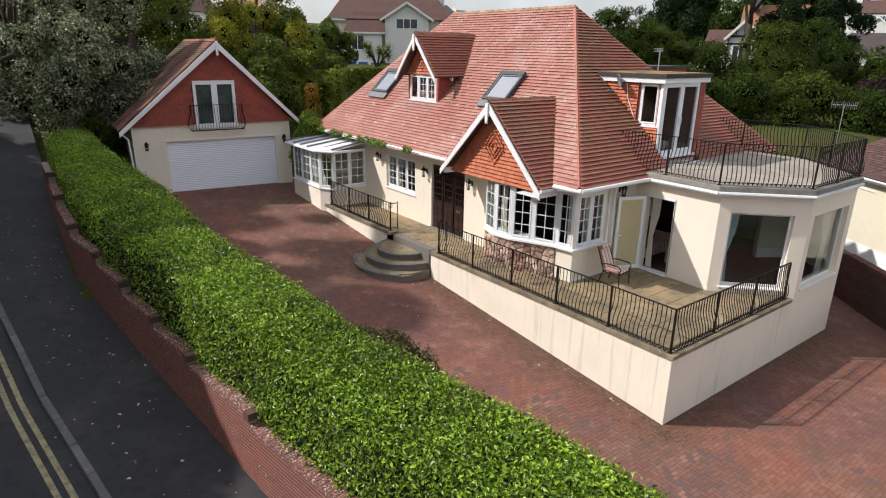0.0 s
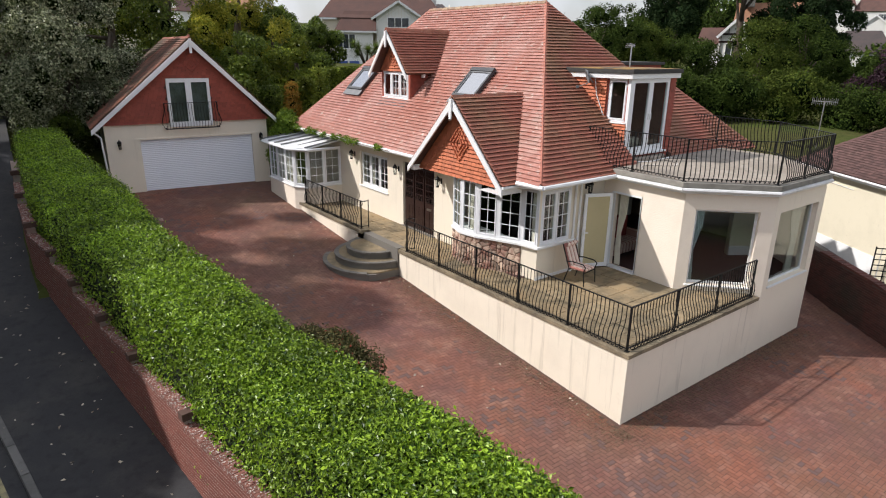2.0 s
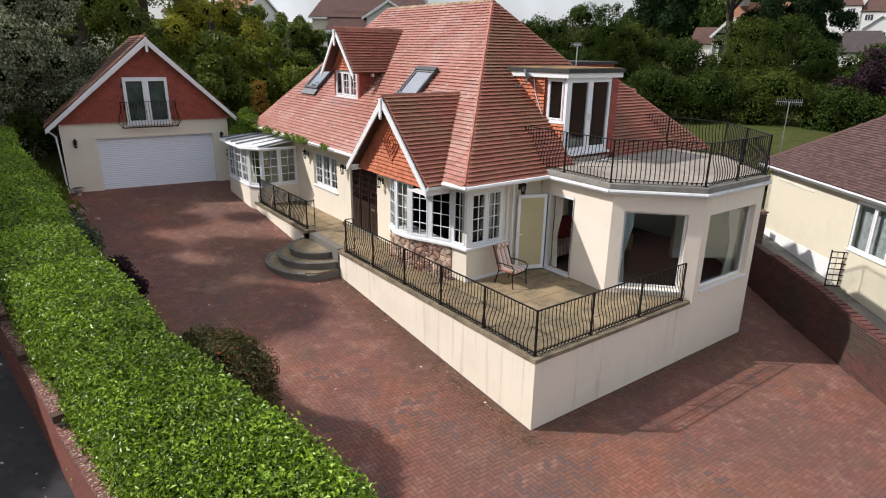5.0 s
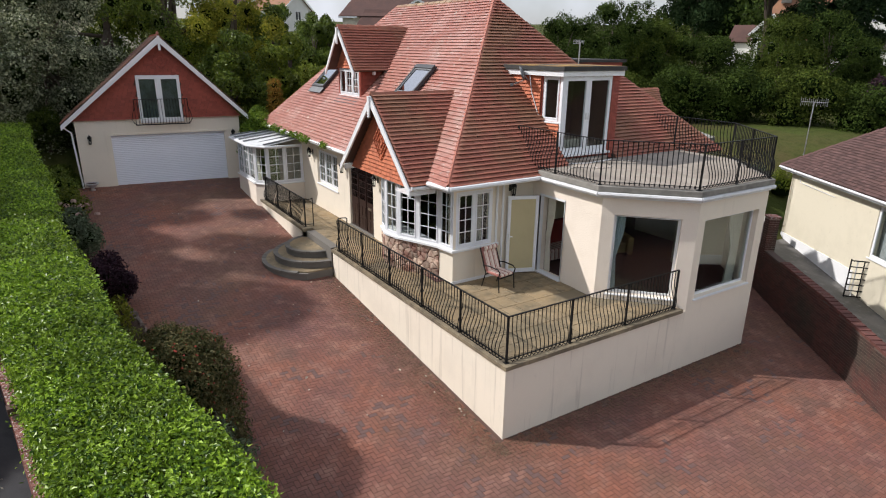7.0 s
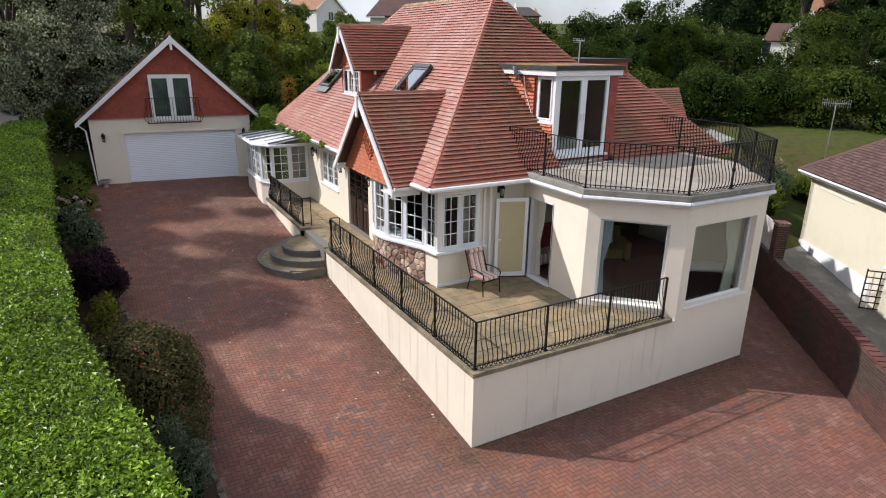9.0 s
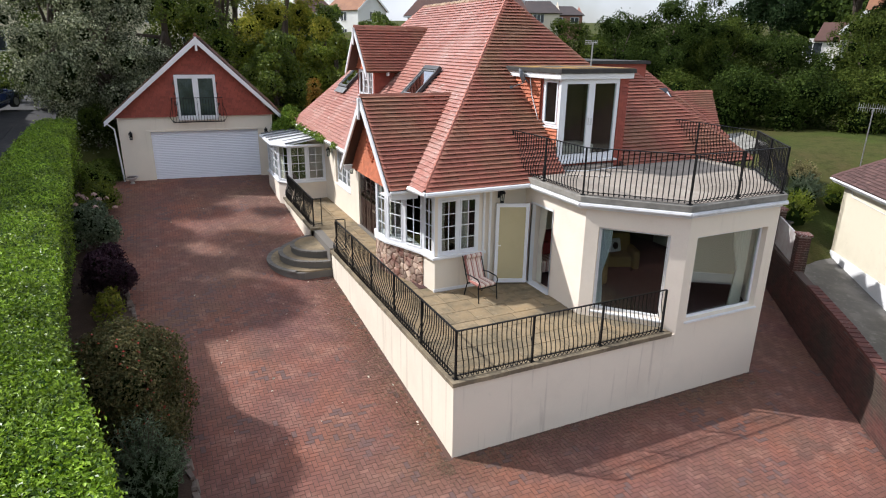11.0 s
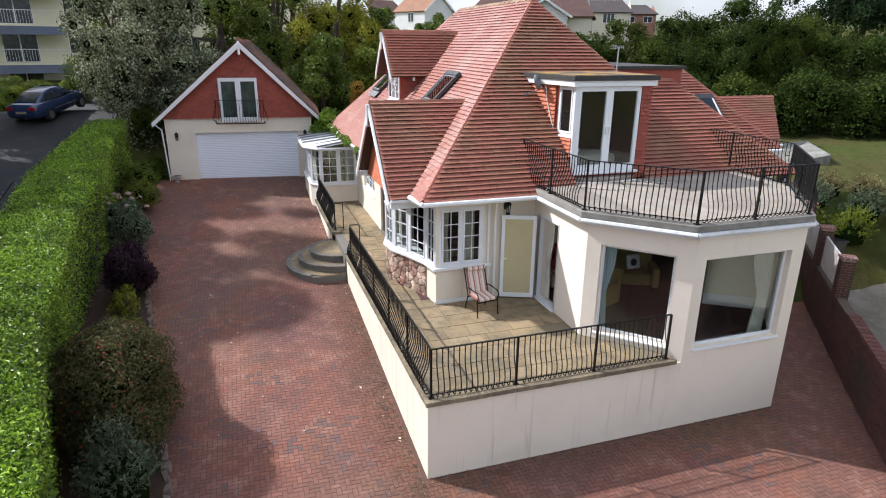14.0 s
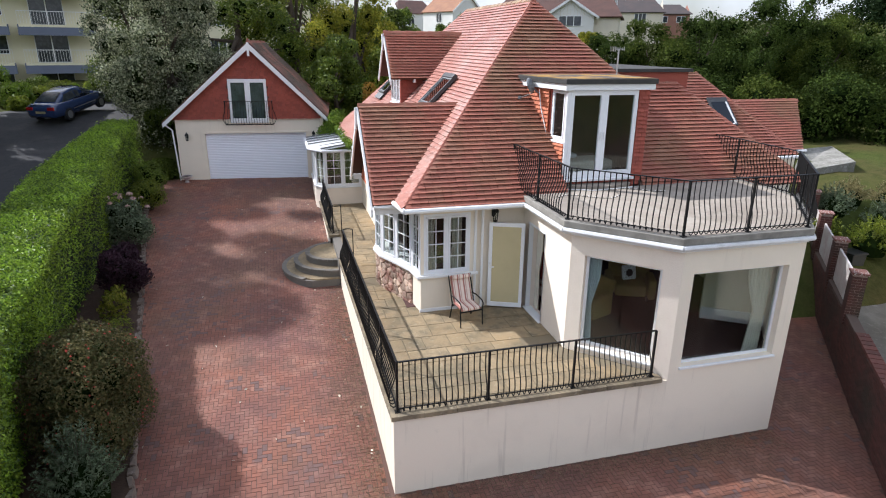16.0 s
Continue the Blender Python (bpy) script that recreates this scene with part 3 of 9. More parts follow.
def railing(name, pts, z, height, label, closed_ends=True, step=0.115, posts=1.75, belly=0.13, side=1, hoops=()):
    """A bellied iron railing along plan points: rails, posts and single balusters. side: +1 bellies to the right of the way."""
    rail = thing(name, (*pts[0], z), label, "railing")
    top, low = Shape(), Shape()
    for a, b in zip(pts, pts[1:]):
        top.bar((*a, z + height - 0.012), (*b, z + height - 0.012), 0.042, 0.018)
        low.bar((*a, z + 0.07), (*b, z + 0.07), 0.032, 0.014)
    part("top_rail", top, IRON, rail)
    part("bottom_rail", low, IRON, rail)
    h = height - 0.02
    prof = [(0.0, 0.085), (0.10, 0.045), (0.40, 0.03), (0.78, 0.075), (0.97, 0.16), (1.0, 0.26), (0.85, 0.38), (0.45, 0.50), (0.12, 0.62), (0.0, 0.74), (0.0, h)]
    bal = mesh_of("baluster", Shape().tube([(belly * o, 0, q * h if q < h else q) for o, q in prof], 0.0125, 4), IRON)
    post = mesh_of("post", Shape().box(-0.02, -0.02, -0.03, 0.02, 0.02, h), IRON)
    foot = mesh_of("foot_plate", Shape().box(-0.05, -0.05, -0.005, 0.05, 0.05, 0.012), IRON)
    for a, b in zip(pts, pts[1:]):
        a, b = Vector(a), Vector(b)
        d = (b - a).normalized()
        ang = math.atan2(-d.x * side, d.y * side)
        n = max(1, round((b - a).length / posts))
        for i in range(n + 1):
            if i == n and (b - Vector(pts[-1])).length > 0.01:
                continue
            q = a.lerp(b, i / n)
            pm = Matrix.Translation((q.x, q.y, z)) @ Matrix.Rotation(ang, 4, "Z")
            po = piece("post", post, pm, rail)
            piece("foot_plate", foot, pm, po)
        k = max(2, round((b - a).length / step))
        for i in range(1, k):
            q = a.lerp(b, i / k)
            if min(abs(i / k - j / n) for j in range(n + 1)) * (b - a).length < 0.04:
                continue
            piece("baluster", bal, Matrix.Translation((q.x, q.y, z)) @ Matrix.Rotation(ang, 4, "Z"), rail)
    for i, j in hoops:
        e, d = Vector(pts[i]), (Vector(pts[i]) - Vector(pts[j])).normalized()
        w = Vector((d.y, -d.x)) if i == 0 else Vector((-d.y, d.x))
        loop = [(*(e + w * (0.15 - 0.15 * math.cos(t)) + d * 0.11 * math.sin(t)), z + height - 0.012) for t in np.linspace(0, math.pi, 9)]
        part("end_hoop", Shape().tube(loop, 0.017, 6).tube([loop[-1], (*(e + w * 0.3), z)], 0.017, 6).tube([(*e, z + 0.07), (*(e + w * 0.3), z + 0.07)], 0.012, 6), IRON, rail, "rounded end hoop with its own upright")
    return rail


def tile_face(parent, o, u, s, poly, gauge, width, mat_, near=None, lift=0.012, name="tiles", skip=None, butt=0.056):
    """Courses of separate overlapping plain tiles over a flat outline poly, given in (along, up the slope) from o."""
    rng = np.random.default_rng(len(bpy.data.objects))
    o, u, s = Vector(o), Vector(u).normalized(), Vector(s).normalized()
    n = u.cross(s)

    def span(b):
        xs = []
        for (x0, y0), (x1, y1) in zip(poly, poly[1:] + poly[:1]):
            if (y0 - b) * (y1 - b) <= 0 and abs(y1 - y0) > 1e-6:
                xs.append(x0 + (x1 - x0) * (b - y0) / (y1 - y0))
        return (min(xs), max(xs)) if len(xs) > 1 else None
    lo_b, hi_b = min(p[1] for p in poly), max(p[1] for p in poly)
    verts, faces, singles = [], [], []
    rows = int((hi_b - lo_b) / gauge)
    for k in range(rows + 1):
        b0, b1 = lo_b + k * gauge, min(lo_b + (k + 1) * gauge, hi_b - 0.001)
        e0, e1 = span(b0 + 0.001), span(b1 - 0.001)
        if not e0 or not e1 or b1 - b0 < 0.02:
            continue
        lo, hi = min(e0[0], e1[0]), max(e0[1], e1[1])
        x = lo - (width / 2 if k % 2 else 0)
        sag = 0.006 * noise.noise(Vector((k * 0.31, o.x, o.y)))
        while x < hi:
            q = [max(x + 0.003, e0[0]), min(x + width - 0.003, e0[1]), min(x + width - 0.003, e1[1]), max(x + 0.003, e1[0])]
            if q[1] - q[0] > 0.01 or q[2] - q[3] > 0.01:
                q[1], q[2] = max(q[0], q[1]), max(q[3], q[2])
                c = o + u * (x + width / 2) + s * b0
                if not (skip and skip(c)):
                    full = abs(q[1] - q[0] - width + 0.006) < 1e-4 and abs(q[2] - q[3] - width + 0.006) < 1e-4
                    j = rng.uniform(-0.004, 0.004, 2)
                    if near and full and len(singles) < 290 and near(c):
                        singles.append((c + n * float(j[0]), 0))
                    else:
                        f0, t0 = lift + butt + sag + j[0], lift + 0.002
                        base = len(verts)
                        for a, bb, h in ((q[0], b0 + j[1], f0), (q[1], b0 + j[1], f0), (q[2], b1 + 0.02, t0), (q[3], b1 + 0.02, t0), (q[0], b0 + j[1], f0 - 0.36 * butt), (q[1], b0 + j[1], f0 - 0.36 * butt)):
                            verts.append(o + u * a + s * bb + n * h)
                        faces += [(base, base + 1, base + 2, base + 3), (base + 4, base + 5, base + 1, base), (base + 4, base, base + 3, base + 3), (base + 1, base + 5, base + 2, base + 2)]
            x += width
    me = bpy.data.meshes.new(name)
    me.from_pydata([tuple(v) for v in verts], [], [tuple(dict.fromkeys(f)) for f in faces])
    me.materials.append(mat_)
    ob = tagged(under(new(name, me), parent), "", "", "", "stuff")
    if singles:
        w = width / 2 - 0.003
        one = mesh_of("roof_tile", Shape().add([(-w, 0, lift + butt), (w, 0, lift + butt), (w, gauge + 0.02, lift + 0.004), (-w, gauge + 0.02, lift + 0.004), (-w, 0, lift + butt * 0.55), (w, 0, lift + butt * 0.55), (w, gauge + 0.02, lift - 0.004), (-w, gauge + 0.02, lift - 0.004)],
                                               [(0, 1, 2, 3), (4, 5, 1, 0), (5, 6, 2, 1), (7, 4, 0, 3), (6, 7, 3, 2), (7, 6, 5, 4)]), TILE_PIECE)
        rot = Matrix((u, s, n)).transposed().to_4x4()
        for c, _ in singles:
            piece("roof_tile", one, Matrix.Translation(c) @ rot, parent)
    return ob


def ridge_line(parent, a, b, name="hip_tile", r=0.075, length=0.19, steep=0.57, mat_=None):
    """Angled ridge or hip tiles from a down or along to b; steep: the fall of their wings."""
    if name == "ridge_tile":
        r, length, steep, mat_ = min(r, 0.17), max(length, 0.42), 0.92, mat_ or RIDGE_TILE
    a, b = Vector(a), Vector(b)
    d = (b - a).normalized()
    side = d.cross(Vector((0, 0, 1))).normalized()
    up = side.cross(d).normalized()
    n = round((b - a).length / length)
    seg = (b - a).length / n
    sh = Shape()
    v = []
    for y, rr, lift in ((-0.005, r, 0.02), (seg + 0.04, r * 0.96, 0.0)):
        v += [(-rr, y, -steep * rr + lift), (-rr * 0.25, y, 0.0 + lift), (0, y, 0.02 + lift), (rr * 0.25, y, 0.0 + lift), (rr, y, -steep * rr + lift), (rr, y, -steep * rr - 0.03 + lift), (0, y, -0.02 + lift), (-rr, y, -steep * rr - 0.03 + lift)]
    sh.add(v, [(k, (k + 1) % 8, (k + 1) % 8 + 8, k + 8) for k in range(8)] + [tuple(range(8))[::-1], tuple(range(8, 16))])
    me = mesh_of(name, sh, mat_ or HIP_TILE)
    rot = Matrix((side, d, up)).transposed().to_4x4()
    for i in range(n):
        q = a + d * (seg * i) + up * (0.004 if name == "hip_tile" else 0.02)
        piece(name, me, Matrix.Translation(q) @ rot @ Matrix.Rotation(random.uniform(-0.02, 0.02), 4, "Y"), parent)


# outer walls
def house_wall(p0, p1, t, z0, z1, holes=(), mat_=None, label=""):
    return part("wall", Shape().wall(p0, p1, t, z0, z1, holes), mat_ or RENDER, house, label)


house_wall((12.85, 22.0), (12.85, 14.1), 0.3, -1.2, 2.62, [(1.42, 3.45, 0.80, 2.14), (4.5, 6.4, FLOOR, 2.18)])
house_wall((12.85, 25.5), (12.85, 22.0), 0.3, -0.8, 2.62)
house_wall((14.25, 10.65), (15.5, 10.65), 0.3, -0.3, 2.74)
house_wall((22.4, 25.5), (12.85, 25.5), 0.3, -0.6, 2.62)
house_wall((22.4, 12.0), (22.4, 25.5), 0.3, -2.4, 2.62)
SR = [(15.5, 10.65), (15.5, 8.02), (17.08, 6.354), (19.95, 6.354), (21.8, 8.75), (21.8, 12.2)]
SRH = [(-0.3, [(0.35, 1.32, FLOOR, 2.12)]), (-2.2, [(0.32, 1.92, -0.04, 2.06)]), (-2.4, [(0.27, 2.55, -0.04, 2.03)]), (-2.6, []), (-2.6, [])]
for a, b, (z, holes) in zip(SR, SR[1:], SRH):
    house_wall(a, b, 0.28, z, 2.62, holes, RENDER if b[1] == a[1] else RENDER_ROUGH, "cream rendered sunroom wall")
for seg, (u0, u1, z0, z1) in ((1, (0.32, 1.92, -0.04, 2.06)), (2, (0.27, 2.55, -0.04, 2.03))):
    a, b = Vector(SR[seg]), Vector(SR[seg + 1])
    d = (b - a).normalized()
    window(house, a + d * u0, a + d * u1, z0, z1, 1, 1, 1, recess=0.14, edge=0.045, sash=0.02, label="large single-pane white picture window")
window(house, (12.85, 20.58), (12.85, 18.55), 0.80, 2.14, 3, 2, 4)

# sunroom inside
room = Shape().prism([(15.8, 10.4), (15.8, 8.2), (17.2, 6.65), (19.8, 6.65), (21.5, 8.9), (21.5, 14.5), (15.8, 14.5)], -0.42, FLOOR)
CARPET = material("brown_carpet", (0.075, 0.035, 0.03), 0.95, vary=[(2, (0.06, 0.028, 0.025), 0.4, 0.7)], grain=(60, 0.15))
part("room_floor", room, CARPET, house, "dark red-brown carpeted sunroom floor")
INNER = material("pale_plaster", (0.72, 0.65, 0.48), 0.9, vary=[(1.5, (0.57, 0.5, 0.36), 0.5, 0.9)])
# Brown deepened so that the wall colour carries the shade indoors.
DIM_WALL = material("dimmed_brown_wall", (0.15, 0.095, 0.06), 0.7, vary=[(2, (0.10, 0.062, 0.042), 0.4, 0.7)], grain=(40, 0.12))
part("room_wall", Shape().wall((15.85, 14.4), (21.5, 14.4), 0.1, FLOOR, 2.5).wall((15.85, 10.95), (15.85, 14.4), 0.1, FLOOR, 2.5).wall((21.45, 14.4), (21.45, 11.8), 0.1, FLOOR, 2.5), DIM_WALL, house, "brown sunroom wall, darkened to carry the shade of the room")
part("alcove_wall", Shape().wall((19.55, 8.66), (20.86, 7.78), 0.22, FLOOR, 2.45), INNER, house, "pale plaster wall beside the picture window")
part("alcove_skirting", Shape().wall((19.535, 8.635), (20.84, 7.755), 0.028, FLOOR, FLOOR + 0.3), WHITE, house, "deep white skirting board")
part("skirting", Shape().box(15.96, 14.36, FLOOR, 21.4, 14.398, FLOOR + 0.16), DARK_WOOD, house)
part("room_wall", Shape().box(21.46, 8.85, FLOOR, 21.515, 11.9, 2.46), INNER, house)
part("room_ceiling", Shape().prism([(15.7, 10.4), (15.7, 8.2), (17.2, 6.6), (19.8, 6.6), (21.6, 8.9), (21.6, 14.5), (15.7, 14.5)], 2.45, 2.52), WHITE, house)

# bow window on the front
BOW = [(12.85, 14.12), (12.28, 13.8), (12.06, 13.12), (12.14, 12.5), (12.42, 11.9), (12.70, 11.2), (12.79, 10.65), (14.25, 10.65)]
SILL_Z, HEAD_Z = 0.80, 2.42
part("bay_wall", Shape().wall(BOW[0], BOW[1], 0.22, -0.4, HEAD_Z + 0.2), RENDER, house)
part("bay_wall", Shape().wall(BOW[5], BOW[6], 0.22, -0.4, SILL_Z - 0.06), RENDER, house)
part("bay_wall", Shape().wall(BOW[6], BOW[7], 0.25, -0.4, HEAD_Z + 0.25, [(0.08, 1.28, SILL_Z, HEAD_Z - 0.06)]), RENDER, house)
PALE_MORTAR = material("red_mortar", (0.12, 0.05, 0.036), 0.95, grain=(60, 0.1))
stones = Shape()
for a, b in zip(BOW[1:5], BOW[2:6]):
    stones.wall(a, b, 0.2, -0.4, SILL_Z - 0.06)
dwarf = part("dwarf_wall", stones, PALE_MORTAR, house, "rubble stone dwarf wall under the bow window")
rs = np.random.default_rng(4)


def cell(points, k, w, z0, z1):
    """The ground that lies nearer to points[k] than to any other, within 0..w by z0..z1."""
    poly = [(0.0, z0), (w, z0), (w, z1), (0.0, z1)]
    px, pz = points[k]
    for j, (qx, qz) in enumerate(points):
        if j == k or math.hypot(qx - px, qz - pz) > 0.9:
            continue
        nx, nz = qx - px, qz - pz
        lim = nx * (px + qx) / 2 + nz * (pz + qz) / 2
        out = []
        for (x0, y0), (x1, y1) in zip(poly, poly[1:] + poly[:1]):
            d0, d1 = nx * x0 + nz * y0 - lim, nx * x1 + nz * y1 - lim
            if d0 <= 0:
                out.append((x0, y0))
            if d0 * d1 < 0:
                t = d0 / (d0 - d1)
                out.append((x0 + (x1 - x0) * t, y0 + (y1 - y0) * t))
        poly = out
    return poly


for a, b in zip(BOW[1:5], BOW[2:6]):
    m, w = frame_of(a, b)
    seeds = []
    for _ in range(900):
        q = (rs.uniform(0, w), rs.uniform(-0.24, SILL_Z - 0.08))
        if all(math.hypot((q[0] - p[0]) * 0.55, q[1] - p[1]) > 0.118 for p in seeds):
            seeds.append(q)
    for k in range(len(seeds)):
        c = cell(seeds, k, w, -0.24, SILL_Z - 0.075)
        n = len(c)
        if n < 3:
            continue
        cx, cz = sum(p[0] for p in c) / n, sum(p[1] for p in c) / n
        reach = min(max(math.hypot(x - cx, z - cz) for x, z in c), 0.25)
        rings = [[(cx + (x - cx) * f, cz + (z - cz) * f) for x, z in c] for f in (1 - 0.012 / reach, 1 - 0.024 / reach, 0.55)]
        f = rs.uniform(0.025, 0.05)
        deep = [[d * rs.uniform(0.8, 1.2) for _ in c] for d in (0.0, f * 0.75, f)]
        verts = [(x, -d, z) for ring, ds in zip(rings, deep) for (x, z), d in zip(ring, ds)]
        part("stone", Shape(m).add(verts, [tuple(range(2 * n, 3 * n))] + [(i + o, (i + 1) % n + o, (i + 1) % n + o + n, i + o + n) for o in (0, n) for i in range(n)]), RUBBLE, dwarf)
part("bay_skirting", Shape().wall((12.76, 10.63), (14.25, 10.63), 0.03, FLOOR - 0.02, FLOOR + 0.08), WHITE, house)
part("downpipe", Shape().tube([(14.19, 10.60, HEAD_Z + 0.1), (14.19, 10.60, FLOOR)], 0.034, 10), WHITE, house, "white downpipe in the corner by the patio door")
for i in range(1, 6):
    window(house, BOW[i], BOW[i + 1], SILL_Z, HEAD_Z, 1, 2, 4, recess=-0.02, edge=0.055, sash=0.035, sill=False, label="white bow window light with glazing bars")
window(house, (12.87, 10.65), (14.07, 10.65), SILL_Z, HEAD_Z - 0.06, 2, 2, 4, recess=0.0, sill=False)
bsill = Shape()
off = [(x - 0.10 * (1 if i < 6 else 0.5), y - (0.10 if i > 4 else 0.02)) for i, (x, y) in enumerate(BOW[1:])]
bsill.prism(off[:6] + [(14.28, 10.56), (14.28, 10.64), (12.85, 10.7), (12.85, 13.9)], SILL_Z - 0.075, SILL_Z - 0.002)
part("bow_sill", bsill, WHITE, house, "broad white painted sill of the bow window", bevel=0.012)
part("bow_head", Shape().prism([(x - 0.05, y) for x, y in BOW[1:6]] + [(12.74, 10.58), (14.25, 10.58), (14.25, 10.95), (13.2, 10.95), (13.1, 14.1)], HEAD_Z, HEAD_Z + 0.04), WHITE, house)
part("downpipe", Shape().tube([(14.36, 10.56, -0.18), (14.36, 10.56, 2.45), (14.36, 10.35, 2.58)], 0.034, 8), WHITE, house)

# front door
door = Shape(frame_of((12.85, 17.5), (12.85, 15.6))[0])
door.box(0, 0.1, FLOOR, 1.9, 0.17, 2.18)
fdoor = part("front_door", door, DARK_WOOD, house, "dark stained wooden front door with small panes and panels")
dm = frame_of((12.85, 17.5), (12.85, 15.6))[0]
for i in range(3):
    a, b = 0.06 + i * 0.62, 0.06 + i * 0.62 + 0.55
    leaf = Shape(dm).box(a, 0.055, FLOOR + 0.03, b, 0.10, 2.1)
    lf = part("door_leaf", leaf, DARK_WOOD, fdoor, bevel=0.008)
    for j in range(2):
        for k in range(2):
            part("panel", Shape(dm).box(a + 0.06 + j * 0.23, 0.04, FLOOR + 0.12 + k * 0.42, a + 0.26 + j * 0.23, 0.058, FLOOR + 0.46 + k * 0.42), DARK_WOOD, lf, bevel=0.012)
    for j in range(3):
        for k in range(5):
            part("pane", Shape(dm).box(a + 0.055 + j * 0.155, 0.045, 0.92 + k * 0.225, a + 0.185 + j * 0.155, 0.058, 1.11 + k * 0.225), DOOR_PANE, lf)
BRASS = material("satin_steel", (0.55, 0.54, 0.5), 0.3, metal=1.0, grain=(40, 0.05))
part("letter_plate", Shape(dm).box(1.42, 0.03, 0.66, 1.68, 0.052, 0.74), BRASS, fdoor, "polished letter plate")
part("door_knob", Shape().lathe([(0.012, -0.02), (0.026, 0), (0.012, 0.02)], (12.885, 16.85, 0.95), 12), IRON, fdoor)
part("threshold", Shape(dm).box(-0.05, -0.06, FLOOR - 0.02, 1.95, 0.1, FLOOR + 0.03), STEP_EDGE, fdoor)

# open patio door by the terrace
DM = frame_of((14.52, 10.52), (15.34, 10.18))[0]
pd = Shape(DM).box(0, 0, FLOOR + 0.05, 0.09, 0.06, 2.1).box(0.80, 0, FLOOR + 0.05, 0.89, 0.06, 2.1).box(0.09, 0.001, FLOOR + 0.05, 0.80, 0.059, FLOOR + 0.17).box(0.09, 0.001, 2.0, 0.80, 0.059, 2.1)
patio = part("patio_door", pd, UPVC, house, "white glazed patio door standing wide open", bevel=0.006)
# opaque cream stands in for the wall seen through clear glass
part("pane", Shape(DM).box(0.08, 0.02, FLOOR + 0.16, 0.81, 0.04, 2.01), CREAM_PANE, patio, "glazing filled with the cream of the wall behind it")
part("door_handle", Shape(DM).box(0.03, -0.05, 0.85, 0.06, 0, 1.05).box(0.03, -0.06, 0.93, 0.15, -0.04, 0.96), WHITE, patio)
pf = Shape()
for y in (10.32, 9.32):
    pf.box(15.5, y - 0.03, FLOOR, 15.62, y + 0.03, 2.12)
pf.box(15.5, 9.35, 2.06, 15.62, 10.29, 2.12).box(15.44, 9.3, FLOOR - 0.02, 15.66, 10.35, FLOOR + 0.03)
part("door_frame", pf, UPVC, house, "white patio door frame", bevel=0.005)

# main roof
roof = Shape()
WL = math.hypot(RIDGE_X - EAVE_X, RIDGE_Z - EAVE_Z)
SL = math.hypot(RIDGE_S - EAVE_S, RIDGE_Z - EAVE_Z)
NL = math.hypot(EAVE_N - RIDGE_N, RIDGE_Z - EAVE_Z)
TOP_Z = 5.22
NS = (RIDGE_Z - EAVE_Z) / (RIDGE_S - EAVE_S)
TOP_Y = EAVE_S + (TOP_Z - EAVE_Z) * (RIDGE_S - EAVE_S) / (RIDGE_Z - EAVE_Z)
roof.slab([(EAVE_X, EAVE_N, EAVE_Z), (EAVE_X, EAVE_S, EAVE_Z), (RIDGE_X, RIDGE_S, RIDGE_Z), (RIDGE_X, RIDGE_N, RIDGE_Z)], 0.10)
roof.slab([(EAVE_X, EAVE_S, EAVE_Z), (16.5, EAVE_S, EAVE_Z), (16.5, EAVE_S + 0.76, EAVE_Z + 0.76 * NS), (16.67, EAVE_S + 0.76, EAVE_Z + 0.76 * NS), (16.39, EAVE_S + 2.45, EAVE_Z + 2.45 * NS), (18.78, EAVE_S + 2.45, EAVE_Z + 2.45 * NS), (18.78, TOP_Y, TOP_Z), (19.45, TOP_Y, TOP_Z), (RIDGE_X, RIDGE_S, RIDGE_Z)], 0.10)
roof.slab([(22.4, EAVE_N, EAVE_Z), (EAVE_X, EAVE_N, EAVE_Z), (RIDGE_X, RIDGE_N, RIDGE_Z)], 0.10)
roof.slab([(22.4, 12.6, EAVE_Z), (22.4, EAVE_N, EAVE_Z), (RIDGE_X, RIDGE_N, RIDGE_Z), (RIDGE_X, RIDGE_S, RIDGE_Z)], 0.10)
SET = 0.42
roof.slab([(18.8, EAVE_S + SET, EAVE_Z), (EAVE_E, EAVE_S + SET, EAVE_Z), (21.28, TOP_Y + SET, TOP_Z), (18.8, TOP_Y + SET, TOP_Z)], 0.10)
roof.slab([(EAVE_E, EAVE_S + SET, EAVE_Z), (EAVE_E, 15.0, EAVE_Z), (21.28, 15.0, TOP_Z), (21.28, TOP_Y + SET, TOP_Z)], 0.10)
main_roof = part("roof", roof, ROOF_UNDER, house, "red plain clay tile roof with worn patches, lane slope coloured paler as sunlit")
wd, sd = Vector((RIDGE_X - EAVE_X, 0, RIDGE_Z - EAVE_Z)), Vector((0, RIDGE_S - EAVE_S, RIDGE_Z - EAVE_Z))
GAUGE, TW = 0.135, 0.20
tile_face(main_roof, (EAVE_X, EAVE_N, EAVE_Z), (0, -1, 0), wd, [(0, -0.04), (EAVE_N - EAVE_S, -0.04), (EAVE_N - RIDGE_S, WL), (EAVE_N - RIDGE_N, WL)], GAUGE, TW, TILE_WORN_SUNLIT, butt=0.042)
BF = (TOP_Z - EAVE_Z) / (RIDGE_Z - EAVE_Z) * SL
